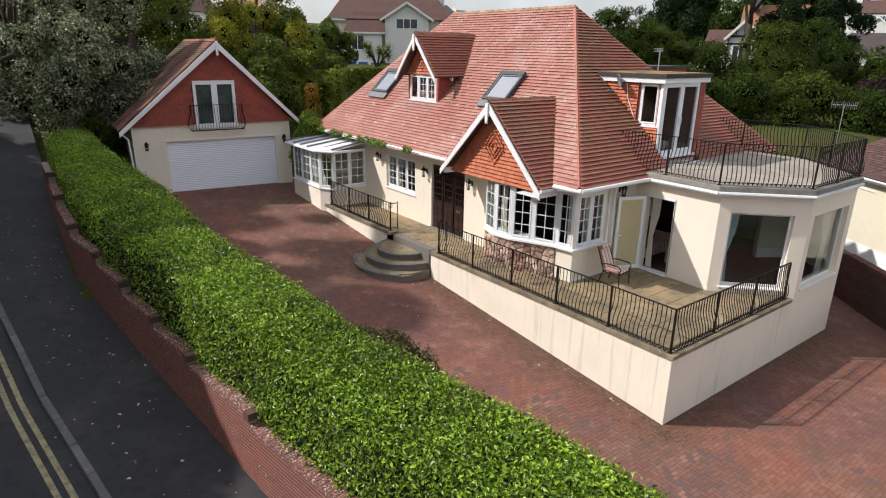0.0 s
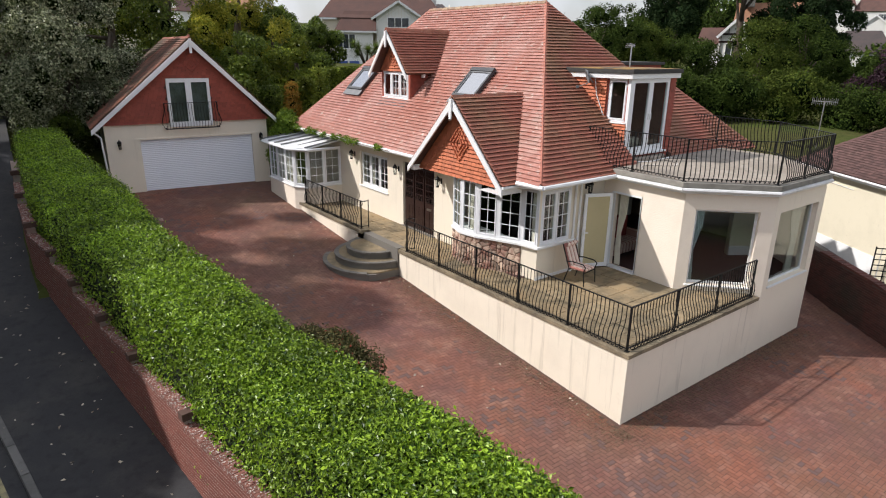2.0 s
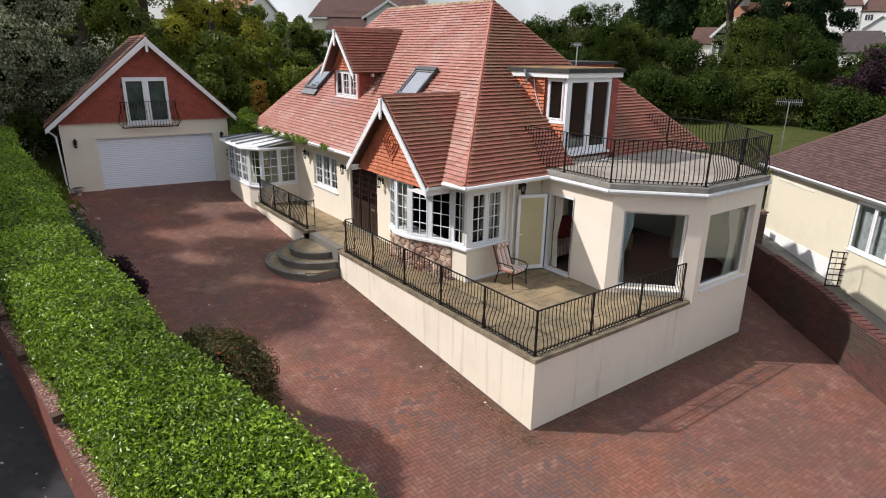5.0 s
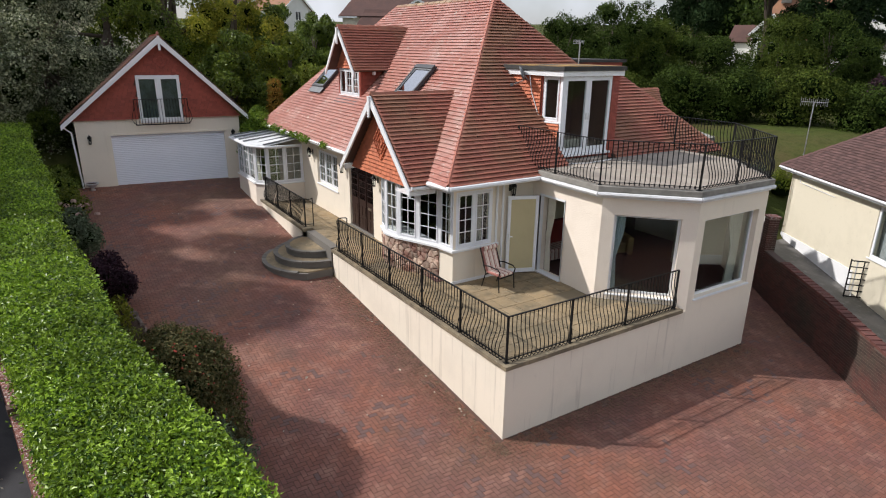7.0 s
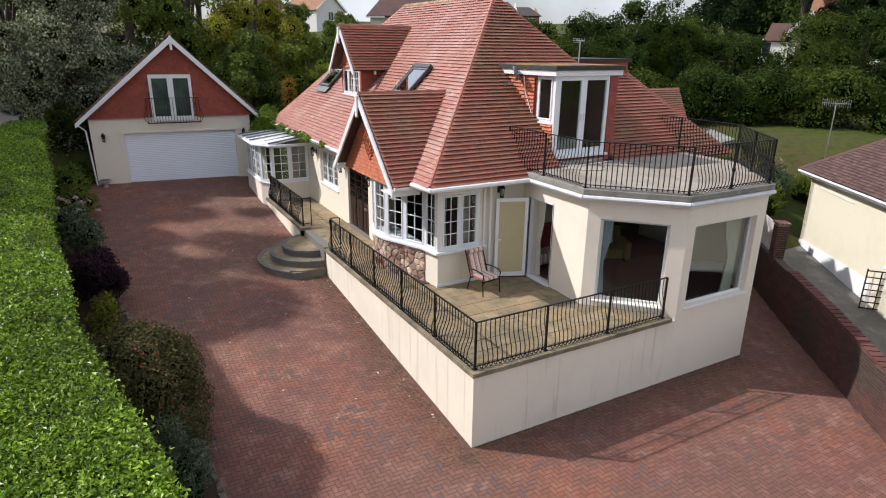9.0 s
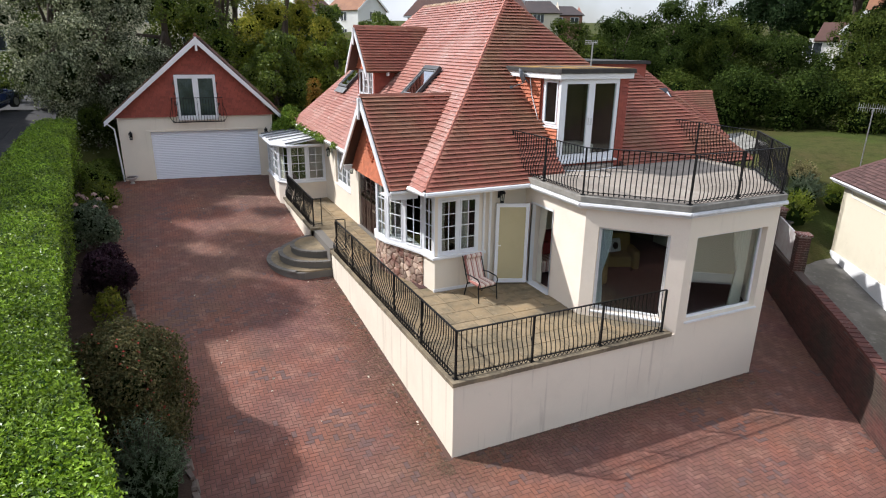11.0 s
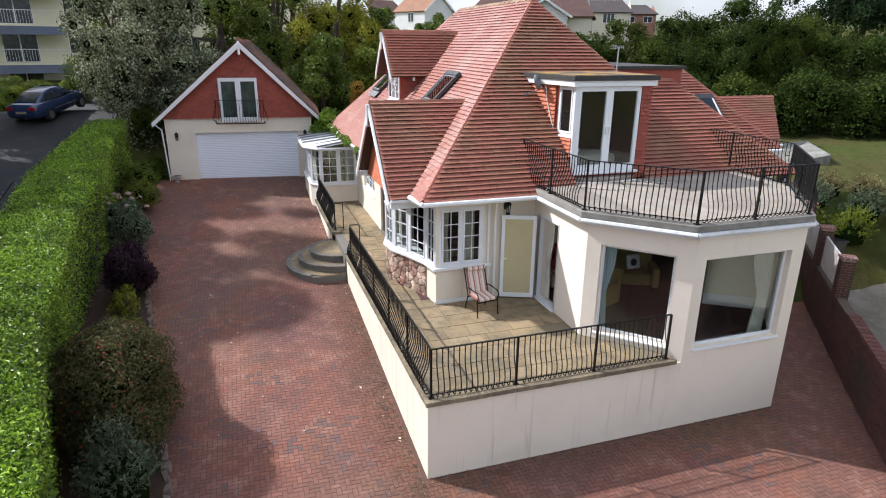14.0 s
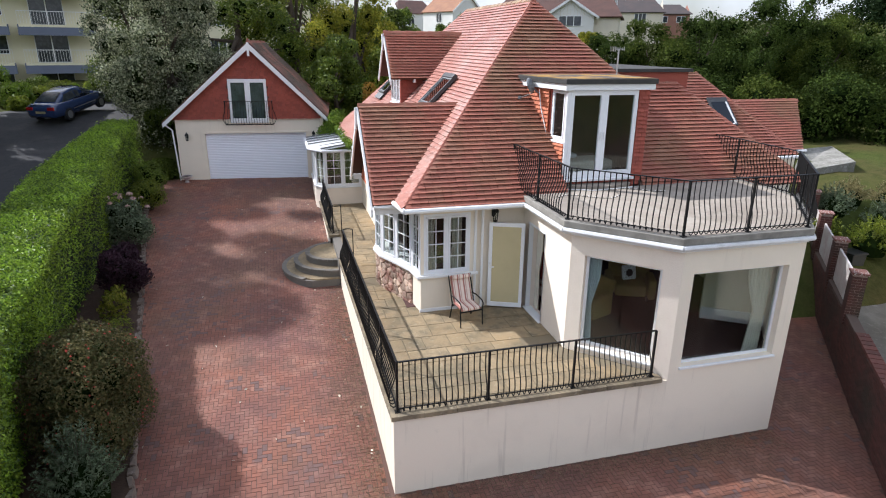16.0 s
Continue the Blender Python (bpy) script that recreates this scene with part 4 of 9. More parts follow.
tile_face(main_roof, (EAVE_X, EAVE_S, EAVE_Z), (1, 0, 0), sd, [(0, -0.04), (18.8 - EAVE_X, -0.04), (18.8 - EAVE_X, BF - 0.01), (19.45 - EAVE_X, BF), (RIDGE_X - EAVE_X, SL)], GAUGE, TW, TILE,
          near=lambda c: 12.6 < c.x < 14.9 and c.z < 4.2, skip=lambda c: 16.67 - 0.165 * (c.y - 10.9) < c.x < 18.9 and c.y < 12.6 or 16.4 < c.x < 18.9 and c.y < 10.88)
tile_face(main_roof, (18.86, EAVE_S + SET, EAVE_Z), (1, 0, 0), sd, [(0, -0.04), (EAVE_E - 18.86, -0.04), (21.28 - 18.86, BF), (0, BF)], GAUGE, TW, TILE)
tile_face(main_roof, (22.4, EAVE_N, EAVE_Z), (-1, 0, 0), (0, RIDGE_N - EAVE_N, RIDGE_Z - EAVE_Z), [(0, -0.04), (22.4 - EAVE_X, -0.04), (22.4 - RIDGE_X, NL)], GAUGE, TW, TILE)
ridge_line(main_roof, (RIDGE_X, RIDGE_S, RIDGE_Z + 0.03), (EAVE_X + 0.05, EAVE_S + 0.05, EAVE_Z + 0.07))
ridge_line(main_roof, (RIDGE_X, RIDGE_S, RIDGE_Z + 0.02), (19.45, TOP_Y, TOP_Z + 0.02), r=0.1, mat_=TILE_PIECE)
ridge_line(main_roof, (21.28, TOP_Y + SET, TOP_Z + 0.02), (EAVE_E, EAVE_S + SET, EAVE_Z + 0.05), r=0.1, mat_=TILE_PIECE)
ridge_line(main_roof, (18.95, TOP_Y + SET, TOP_Z + 0.02), (21.28, TOP_Y + SET, TOP_Z + 0.02), "ridge_tile")
LICHEN_RIDGE = material("lichened_ridge_tile", (0.30, 0.17, 0.11), 0.85, vary=[(1.6, (0.36, 0.27, 0.17), 0.42, 0.62), (7, (0.16, 0.13, 0.10), 0.55, 0.72)], grain=(35, 0.12), obj=0.15)
ridge_line(main_roof, (RIDGE_X, RIDGE_S, RIDGE_Z + 0.03), (RIDGE_X, RIDGE_N, RIDGE_Z + 0.03), "ridge_tile", mat_=LICHEN_RIDGE)
ridge_line(main_roof, (RIDGE_X, RIDGE_N, RIDGE_Z + 0.03), (EAVE_X + 0.05, EAVE_N - 0.04, EAVE_Z + 0.07))

# gutters and soffits
gut = Shape()
for a, b in (((12.22, 25.8), (12.22, 15.2)), ((12.3, 10.11), (15.25, 10.11)), ((12.2, 11.0), (12.3, 10.11))):
    gut.tube([(*a, EAVE_Z - 0.05), (*b, EAVE_Z - 0.05)], 0.062, 8)
part("gutter", gut, WHITE, house, "white half-round gutter")
part("soffit", Shape().box(12.3, 15.0, EAVE_Z - 0.13, 12.86, 25.75, EAVE_Z - 0.1).box(12.4, 10.25, EAVE_Z - 0.13, 15.4, 10.66, EAVE_Z - 0.1), WHITE, house)

# front gable over the bow
GY, GZ, GW, GE = 13.2, 4.72, 2.14, 2.56
gab = Shape()
gab.slab([(11.7, GY - GW, GE), (15.0, GY - GW, GE), (15.0, GY, GZ), (11.7, GY, GZ)], 0.09)
gab.slab([(15.0, GY + GW, GE), (11.7, GY + GW, GE), (11.7, GY, GZ), (15.0, GY, GZ)], 0.09)
gable = part("gable_roof", gab, ROOF_UNDER, house, "small tiled gable roof over the bow window")
GL = math.hypot(GW, GZ - GE)
tile_face(gable, (11.7, GY - GW, GE), (1, 0, 0), (0, GW, GZ - GE), [(0, -0.03), (1.2, -0.03), (3.0, GL), (0, GL)], GAUGE, TW, TILE)
tile_face(gable, (15.0, GY + GW, GE), (-1, 0, 0), (0, -GW, GZ - GE), [(1.0, -0.03), (3.3, -0.03), (3.3, GL), (0, GL)], GAUGE, TW, TILE)
ridge_line(gable, (11.68, GY, GZ + 0.02), (14.6, GY, GZ + 0.02), "ridge_tile")


def barge(parent, x, apex, left, right, w=0.2, t=0.05, finial=True):
    """White bargeboards under a verge that faces the lane, with a drop post at the peak. apex, left, right: (y, z)."""
    for q in (left, right):
        a, b = Vector((x, *apex)), Vector((x, *q))
        d = (b - a).normalized()
        drop = Vector((0, 0, -w))
        s = Shape().add([a, b + d * 0.05, b + d * 0.05 + drop * 0.95, a + drop * 1.25] + [p + Vector((t, 0, 0)) for p in (a, b + d * 0.05, b + d * 0.05 + drop * 0.95, a + drop * 1.25)],
                        [(0, 1, 2, 3), (7, 6, 5, 4), (0, 4, 5, 1), (1, 5, 6, 2), (2, 6, 7, 3), (3, 7, 4, 0)])
        part("bargeboard", s, WHITE, parent, "white painted bargeboard", bevel=0.006)
    if finial:
        part("drop_post", Shape().box(x - 0.045, apex[0] - 0.055, apex[1] - 0.52, x - 0.002, apex[0] + 0.055, apex[1] - 0.02).lathe([(0.03, -0.60), (0.05, -0.56), (0.03, -0.52)], (x - 0.02, *apex), 8), WHITE, parent, "white drop post at the gable peak")


barge(gable, 11.64, (GY, GZ - 0.02), (GY + GW + 0.04, GE - 0.06), (GY - GW - 0.04, GE - 0.06))
part("gable_wall", Shape().add([(12.08, GY - GW + 0.1, GE - 0.1), (12.08, GY + GW - 0.1, GE - 0.1), (12.08, GY, GZ - 0.14), (12.2, GY - GW + 0.1, GE - 0.1), (12.2, GY + GW - 0.1, GE - 0.1), (12.2, GY, GZ - 0.14)],
                               [(0, 1, 2), (5, 4, 3), (0, 3, 4, 1), (1, 4, 5, 2), (2, 5, 3, 0)]), ROOF_UNDER, gable)
tile_face(gable, (12.03, GY + GW - 0.1, GE - 0.16), (0, -1, 0), (0, 0, 1), [(0, 0), (2 * GW - 0.2, 0), (2 * GW - 0.2, 0.06), (GW - 0.1, GZ - GE), (0, 0.06)], 0.115, 0.17, HUNG_TILE, name="hung_tiles")


def ornament(parent, m, hw, hh, mat_, rings=3):
    """Nested raised diamonds of pointed tiles on a tile-hung gable; m: local x along the wall, y into it, z up, at the centre."""
    sh = Shape(m)
    for k in range(rings):
        a, b = hw * (k + 1) / rings, hh * (k + 1) / rings
        for sx in (-1, 1):
            for sz in (-1, 1):
                n_ = max(1, round(a / 0.085))
                for i in range(n_):
                    f0, f1 = i / n_, (i + 1) / n_
                    sh.bar((sx * a * f0, 0.03, sz * b * (1 - f0)), (sx * a * (f1 - 0.06), 0.03, sz * b * (1 - f1 + 0.06)), 0.035, 0.07, (0, 1, 0))
    return part("tile_ornament", sh, mat_, parent, "raised diamond pattern of ornamental tiles")


ornament(gable, Matrix(((0, 1, 0, 11.94), (-1, 0, 0, GY), (0, 0, 1, 3.42), (0, 0, 0, 1))), 0.42, 0.5, HUNG_TILE)
part("gable_soffit", Shape().box(11.75, GY - GW + 0.02, GE - 0.16, 12.9, GY - GW + 0.3, GE - 0.12).box(12.08, GY - 2.0, GE - 0.16, 12.85, GY + 2.05, GE - 0.125), WHITE, gable)
part("corbel", Shape().box(11.75, GY + GW - 0.12, GE - 0.22, 12.86, GY + GW + 0.02, GE - 0.08), WHITE, gable)

part("gable_gutter", Shape().tube([(11.72, GY - GW - 0.03, GE - 0.05), (12.3, GY - GW - 0.03, GE - 0.06), (12.34, 10.2, EAVE_Z - 0.05)], 0.05, 8), WHITE, gable, "white gutter along the gable eave")
part("eave_board", Shape().box(11.75, GY - GW + 0.04, GE - 0.26, 12.5, GY - GW + 0.07, GE - 0.1).box(11.75, GY - GW + 0.07, GE - 0.26, 12.5, GY - GW + 0.9, GE - 0.23), WHITE, gable)

# dormer on the lane side
DY, DZ, DW, DE = 19.5, 6.66, 1.25, 5.16
dor = Shape()
dor.slab([(13.5, DY - DW, DE), (15.2, DY - DW, DE), (16.5, DY, DZ), (13.5, DY, DZ)], 0.08)
dor.slab([(15.2, DY + DW, DE), (13.5, DY + DW, DE), (13.5, DY, DZ), (16.5, DY, DZ)], 0.08)
dormer = part("dormer", dor, ROOF_UNDER, house, "gabled tile-hung dormer with a white casement")
DL = math.hypot(DW, DZ - DE)
tile_face(dormer, (13.5, DY - DW, DE), (1, 0, 0), (0, DW, DZ - DE), [(0, -0.03), (1.5, -0.03), (2.95, DL), (0, DL)], 0.12, TW, TILE)
tile_face(dormer, (16.5, DY + DW, DE), (-1, 0, 0), (0, -DW, DZ - DE), [(1.3, -0.03), (3.0, -0.03), (3.0, DL), (0, DL)], 0.12, TW, TILE)
ridge_line(dormer, (13.47, DY, DZ + 0.02), (16.3, DY, DZ + 0.02), "ridge_tile", 0.15)
barge(dormer, 13.45, (DY, DZ - 0.02), (DY + DW + 0.03, DE - 0.04), (DY - DW - 0.03, DE - 0.04), 0.17)
part("dormer_wall", Shape().wall((13.87, DY + 0.98), (13.87, DY - 0.98), 0.12, 4.05, 5.25, [(0.12, 1.84, 4.22, 5.18)]).box(13.99, DY - 0.98, 4.1, 15.3, DY - 0.88, 5.15).box(13.99, DY + 0.88, 4.1, 15.3, DY + 0.98, 5.15), HUNG_SHADED, dormer)
part("dormer_gable", Shape().add([(13.87, DY - 1.0, 5.2), (13.87, DY + 1.0, 5.2), (13.87, DY, 6.45), (13.95, DY - 1.0, 5.2), (13.95, DY + 1.0, 5.2), (13.95, DY, 6.45)], [(0, 1, 2), (5, 4, 3), (0, 3, 4, 1), (1, 4, 5, 2), (2, 5, 3, 0)]), ROOF_UNDER, dormer)
tile_face(dormer, (13.87, DY + 1.0, 5.2), (0, -1, 0), (0, 0, 1), [(0, 0), (2.0, 0), (1.0, 1.25)], 0.11, 0.16, HUNG_TILE, name="hung_tiles")
tile_face(dormer, (13.87, DY - 0.98, 4.1), (1, 0, 0), (0, 0, 1), [(0, 0), (0.02, 0), (1.2, 1.05), (0, 1.05)], 0.11, 0.16, HUNG_SHADED, name="hung_tiles")
ornament(dormer, Matrix(((0, 1, 0, 13.8), (-1, 0, 0, DY), (0, 0, 1, 5.72), (0, 0, 0, 1))), 0.26, 0.36, HUNG_TILE, 2)
for x in (14.3, 14.75, 15.2):
    part("bracket", Shape().box(x, DY - DW + 0.02, DE - 0.16, x + 0.07, DY - DW + 0.16, DE - 0.04), WHITE, dormer)
window(dormer, (13.87, DY + 0.86), (13.87, DY - 0.86), 4.22, 5.18, 3, 2, 3, recess=0.0, plain=(0,))
part("apron", Shape().slab([(13.55, DY + 0.95, 3.91), (13.55, DY - 0.95, 3.91), (13.87, DY - 0.95, 4.22), (13.87, DY + 0.95, 4.22)], 0.02), LEAD, dormer, "grey lead apron flashing")


def roof_window(y0, y1, s0, s1, label):
    """A roof window in the lane-side slope, from s0 to s1 metres up it."""
    s = wd.normalized()
    n = Vector((0, -1, 0)).cross(s)
    m = Matrix(((0, s.x, n.x, EAVE_X), (-1, s.y, n.y, y1), (0, s.z, n.z, EAVE_Z), (0, 0, 0, 1))) @ Matrix.Translation((0, 0, 0.075))
    w = y1 - y0
    f = Shape(m)
    f.box(0, s0, 0, w, s0 + 0.09, 0.11).box(0, s1 - 0.16, 0, w, s1, 0.13).box(0, s0 + 0.09, 0, 0.08, s1 - 0.16, 0.11).box(w - 0.08, s0 + 0.09, 0, w, s1 - 0.16, 0.11)
    rw = part("roof_window", f, DARK_FRAME, house, label, bevel=0.008)
    part("sash", Shape(m).box(0.08, s0 + 0.09, 0.02, w - 0.08, s0 + 0.13, 0.09).box(0.08, s1 - 0.2, 0.02, w - 0.08, s1 - 0.16, 0.09).box(0.08, s0 + 0.13, 0.02, 0.12, s1 - 0.2, 0.09).box(w - 0.12, s0 + 0.13, 0.02, w - 0.08, s1 - 0.2, 0.09), LEAD, rw)
    part("pane", Shape(m).box(0.11, s0 + 0.12, 0.05, w - 0.11, s1 - 0.19, 0.065), SKY_GLASS, rw)
    part("flashing", Shape(m).box(-0.06, s0 - 0.28, 0.03, w + 0.06, s0, 0.052), LEAD, rw)


# balcony over the sunroom
DECK = [(15.28, 10.6), (15.28, 8.0), (16.96, 6.28), (20.02, 6.28), (21.95, 8.7), (21.95, 10.7)]
part("balcony_deck", Shape().prism(DECK, 2.66, 2.80), DECK_EDGE, house, "grey weathered balcony edge", bevel=0.012)
part("balcony_floor", Shape().prism([(15.42, 10.5), (15.42, 8.06), (17.02, 6.42), (19.96, 6.42), (21.8, 8.76), (21.8, 10.5)], 2.79, 2.812), DECKING, house, "pale grey balcony surface with worn marks")
part("balcony_fascia", Shape().prism([(15.34, 10.5), (15.34, 8.03), (16.99, 6.34), (19.99, 6.34), (21.88, 8.73), (21.88, 10.6), (21.6, 10.6), (21.5, 8.9), (19.8, 6.6), (17.2, 6.6), (15.7, 8.2), (15.7, 10.5)], 2.50, 2.66), WHITE, house, "white fascia board")
bg = Shape()
for a, b in zip(DECK[:-1], DECK[1:]):
    bg.tube([(*a, 2.60), (*b, 2.60)], 0.055, 8)
GRIMY_WHITE = material("grimy_white_plastic", (0.70, 0.70, 0.70), 0.45, vary=[(2.5, (0.52, 0.52, 0.50), 0.45, 0.75), (9, (0.34, 0.34, 0.32), 0.62, 0.8)], grain=(30, 0.05))
part("balcony_gutter", bg, GRIMY_WHITE, house, "white gutter under the balcony edge")

# balcony room with french doors
box = Shape()
CW, CS = Vector((16.27, 12.9)), Vector((0.33, -2.0)).normalized()
box.wall(CW, (16.6, 10.9), 0.15, 2.7, 5.32, [(1.31, 1.95, 3.96, 5.24)])
box.wall((16.6, 10.9), (18.85, 10.9), 0.15, 2.7, 5.32, [(0.04, 1.95, 3.0, 5.23)])
box.wall((18.85, 10.9), (18.85, 12.9), 0.15, 2.7, 5.32)
cabin = part("balcony_room", box, HUNG_SHADED, house, "tile-hung flat-roofed balcony room with white french doors")
tile_face(cabin, (*CW, 2.8), (*CS, 0), (0, 0, 1), [(0, 0), (1.26, 0), (1.26, 2.5), (0, 2.5)], 0.105, 0.17, HUNG_TILE, name="hung_tiles")
tile_face(cabin, (*(CW + CS * 1.3), 2.8), (*CS, 0), (0, 0, 1), [(0, 0), (0.7, 0), (0.7, 1.1), (0, 1.1)], 0.105, 0.17, HUNG_TILE, name="hung_tiles")
tile_face(cabin, (18.56, 10.9, 2.8), (1, 0, 0), (0, 0, 1), [(0, 0), (0.3, 0), (0.3, 2.5), (0, 2.5)], 0.105, 0.17, HUNG_SHADED, name="hung_tiles")
part("flat_roof", Shape().prism([(16.02, 13.5), (16.44, 10.72), (18.98, 10.72), (19.1, 13.5)], 5.385, 5.505), FELT_EDGE, cabin, "felt flat roof patched with yellow moss", bevel=0.01)
part("felt_top", Shape().prism([(16.08, 13.5), (16.49, 10.77), (18.93, 10.77), (19.05, 13.5)], 5.50, 5.52), FELT, cabin, "mossy felt with yellow patches")
part("fascia", Shape().prism([(16.08, 13.4), (16.47, 10.77), (18.94, 10.77), (19.0, 13.4)], 5.24, 5.40), WHITE, cabin, "white fascia under the flat roof")
part("corner_post", Shape().box(16.57, 10.865, 2.88, 16.68, 10.975, 5.24), UPVC, cabin, bevel=0.008)
window(cabin, CW + CS * 1.31, CW + CS * 1.95, 3.96, 5.24, 1, 1, 1, recess=0.02, label="white side window of the balcony room")
for k, (a, b) in enumerate(((16.66, 17.6), (17.6, 18.54))):
    fr = Shape().wall((a, 10.86), (b, 10.86), 0.08, 3.02, 5.23, [(0.105, b - a - 0.105, 3.2, 5.11)])
    fd = part("french_door", fr, UPVC, cabin, "white glazed french door", bevel=0.006)
    part("pane", Shape().box(a + 0.09, 10.89, 3.19, b - 0.09, 10.905, 5.12), GLASS, fd).visible_shadow = False
    part("door_handle", Shape().box(17.53 + k * 0.1, 10.81, 4.0, 17.56 + k * 0.1, 10.86, 4.2), WHITE, fd)
part("door_sill", Shape().box(16.57, 10.74, 2.96, 18.6, 10.9, 3.018), WHITE, cabin, bevel=0.01)
part("door_step", Shape().prism([(16.7, 10.88)] + [(17.6 - 0.9 * math.cos(t), 10.8 - 0.32 * math.sin(t)) for t in np.linspace(0, math.pi, 13)] + [(18.5, 10.88)], 2.80, 2.88), DECKING, cabin, "low curved step before the french doors")
# room shade comes from the dark wall colour
part("room_inside", Shape().box(16.8, 12.6, 2.8, 18.7, 12.7, 5.24).box(18.66, 11.06, 2.86, 18.69, 12.6, 5.24).box(16.8, 11.06, 5.2, 18.66, 12.6, 5.23), DIM_WALL, cabin)
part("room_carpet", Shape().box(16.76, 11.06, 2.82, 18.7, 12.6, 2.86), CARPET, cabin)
SC = WL / (RIDGE_X - EAVE_X)
roof_window(22.1, 23.3, (13.95 - EAVE_X) * SC, (14.85 - EAVE_X) * SC, "small grey-framed roof window reflecting the sky")
roof_window(15.03, 16.2, (14.1 - EAVE_X) * SC, (15.02 - EAVE_X) * SC, "grey-framed roof window reflecting the sky")

# rear flat-roofed part and east wing
part("rear_wall", Shape().wall((19.4, 13.45), (21.8, 13.45), 0.2, 4.2, 5.55), HUNG_SHADED, house)
part("rear_flat_roof", Shape().prism([(19.25, 13.36), (21.9, 13.36), (21.9, 18), (19.25, 18)], 5.55, 5.65), FELT_EDGE, house, "dark felt flat roof behind the hip")
EW = Shape()
EW.slab([(21.5, 14.4, 2.66), (27.4, 14.4, 2.66), (24.75, 17.1, 5.36), (21.5, 17.1, 5.36)], 0.1)
EW.slab([(27.4, 14.4, 2.66), (27.4, 19.8, 2.66), (24.75, 17.1, 5.36)], 0.1)
EW.slab([(27.4, 19.8, 2.66), (21.5, 19.8, 2.66), (21.5, 17.1, 5.36), (24.75, 17.1, 5.36)], 0.1)
EW.slab([(26.0, 19.15, 1.9), (32.5, 19.15, 1.9), (33.77, 21.34, 3.92), (26.0, 21.34, 3.92)], 0.1)
EW.slab([(32.5, 23.5, 1.9), (26.0, 23.5, 1.9), (26.0, 21.34, 3.92), (33.77, 21.34, 3.92)], 0.1)
wing = part("wing_roof", EW, ROOF_UNDER, house, "red tiled roof of the rear wing")
tile_face(wing, (21.5, 14.4, 2.66), (1, 0, 0), (0, 2.7, 2.7), [(0, 0), (5.9, 0), (3.25, 3.82), (0, 3.82)], GAUGE, TW, TILE)
tile_face(wing, (26.0, 19.15, 1.9), (1, 0, 0), (0, 2.19, 2.02), [(0, 0), (6.5, 0), (7.77, 2.98), (0, 2.98)], 0.15, TW, TILE)
ridge_line(wing, (24.75, 17.1, 5.39), (27.4, 14.4, 2.72), r=0.1, mat_=TILE_PIECE)
ridge_line(wing, (26.0, 21.34, 3.92), (33.77, 21.34, 3.92), "ridge_tile", 0.12)
part("wing_wall", Shape().wall((22.4, 14.9), (27.85, 14.9), 0.25, -1.6, 2.6).wall((27.85, 15.1), (27.85, 18), 0.25, -1.6, 2.7).wall((22.4, 18.0), (27.85, 18.0), 0.25, -1.6, 2.6).wall((27.85, 19.6), (32.4, 19.6), 0.25, 0.2, 1.9).wall((32.4, 19.6), (32.9, 23.2), 0.25, 0.2, 1.9), RENDER, house)
part("wing_gutter", Shape().tube([(25.6, 14.32, 2.6), (27.45, 14.32, 2.6)], 0.06, 8).tube([(27.6, 19.08, 1.86), (32.6, 19.08, 1.86)], 0.06, 8), WHITE, house)
ws = Shape(Matrix(((1, 0, 0, 24.6), (0, 0.7071, -0.7071, 14.4), (0, 0.7071, 0.7071, 2.66), (0, 0, 0, 1))))
part("wing_roof_window", Shape(ws.m).box(0.06, 1.3, 0, 0.86, 2.55, 0.12), DARK_FRAME, house, "roof window on the rear wing")
part("wing_pane", Shape(ws.m).box(0.14, 1.38, 0.1, 0.72, 2.34, 0.126), DOOR_PANE, house)
part("wing_sash", Shape(ws.m).box(0.72, 1.36, 0.1, 0.80, 2.34, 0.13).box(0.12, 1.32, 0.1, 0.72, 1.38, 0.13), WHITE, house)

# ---- terrace, steps, railings ----
TX, TY = 11.29, 6.352
terrace = thing("terrace", (TX, TY, drive_z(TX, TY)), "raised flagged terrace behind a cream rendered retaining wall", "terrace", "", "structure")
TW_PATH = [(11.2, 15.25), (TX, TY)]
tw = Shape()
tw.wall(TW_PATH[0], TW_PATH[1], 0.3, (drive_z(0, 15.25) - 0.15, drive_z(0, TY) - 0.15), -0.305)
tw.wall(TW_PATH[1], (17.078, TY), 0.3, -2.3, -0.328)
tw.wall((12.85, 15.25), (11.2, 15.25), 0.3, -1.4, -0.328)
part("retaining_wall", tw, RENDER_STAINED, terrace, "cream rendered retaining wall with faint water stains")
part("terrace_base", Shape().prism([(11.5, 15.1), (11.5, 6.57), (16.9, 6.57), (15.6, 8.0), (15.6, 10.7), (12.9, 10.7), (12.9, 15.2)], -0.6, -0.214), GROUT, terrace)
part("north_terrace_base", Shape().prism([(11.25, 22.9), (11.25, 15.0), (12.9, 15.0), (12.9, 22.9)], -1.3, -0.214), GROUT, terrace)
part("north_retaining_wall", Shape().wall((11.1, 22.9), (11.1, 17.55), 0.25, (drive_z(0, 22.9) - 0.2, drive_z(0, 17.5) - 0.2), -0.22).wall((11.1, 17.55), (12.8, 17.55), 0.25, -1.2, -0.24), RENDER, terrace)


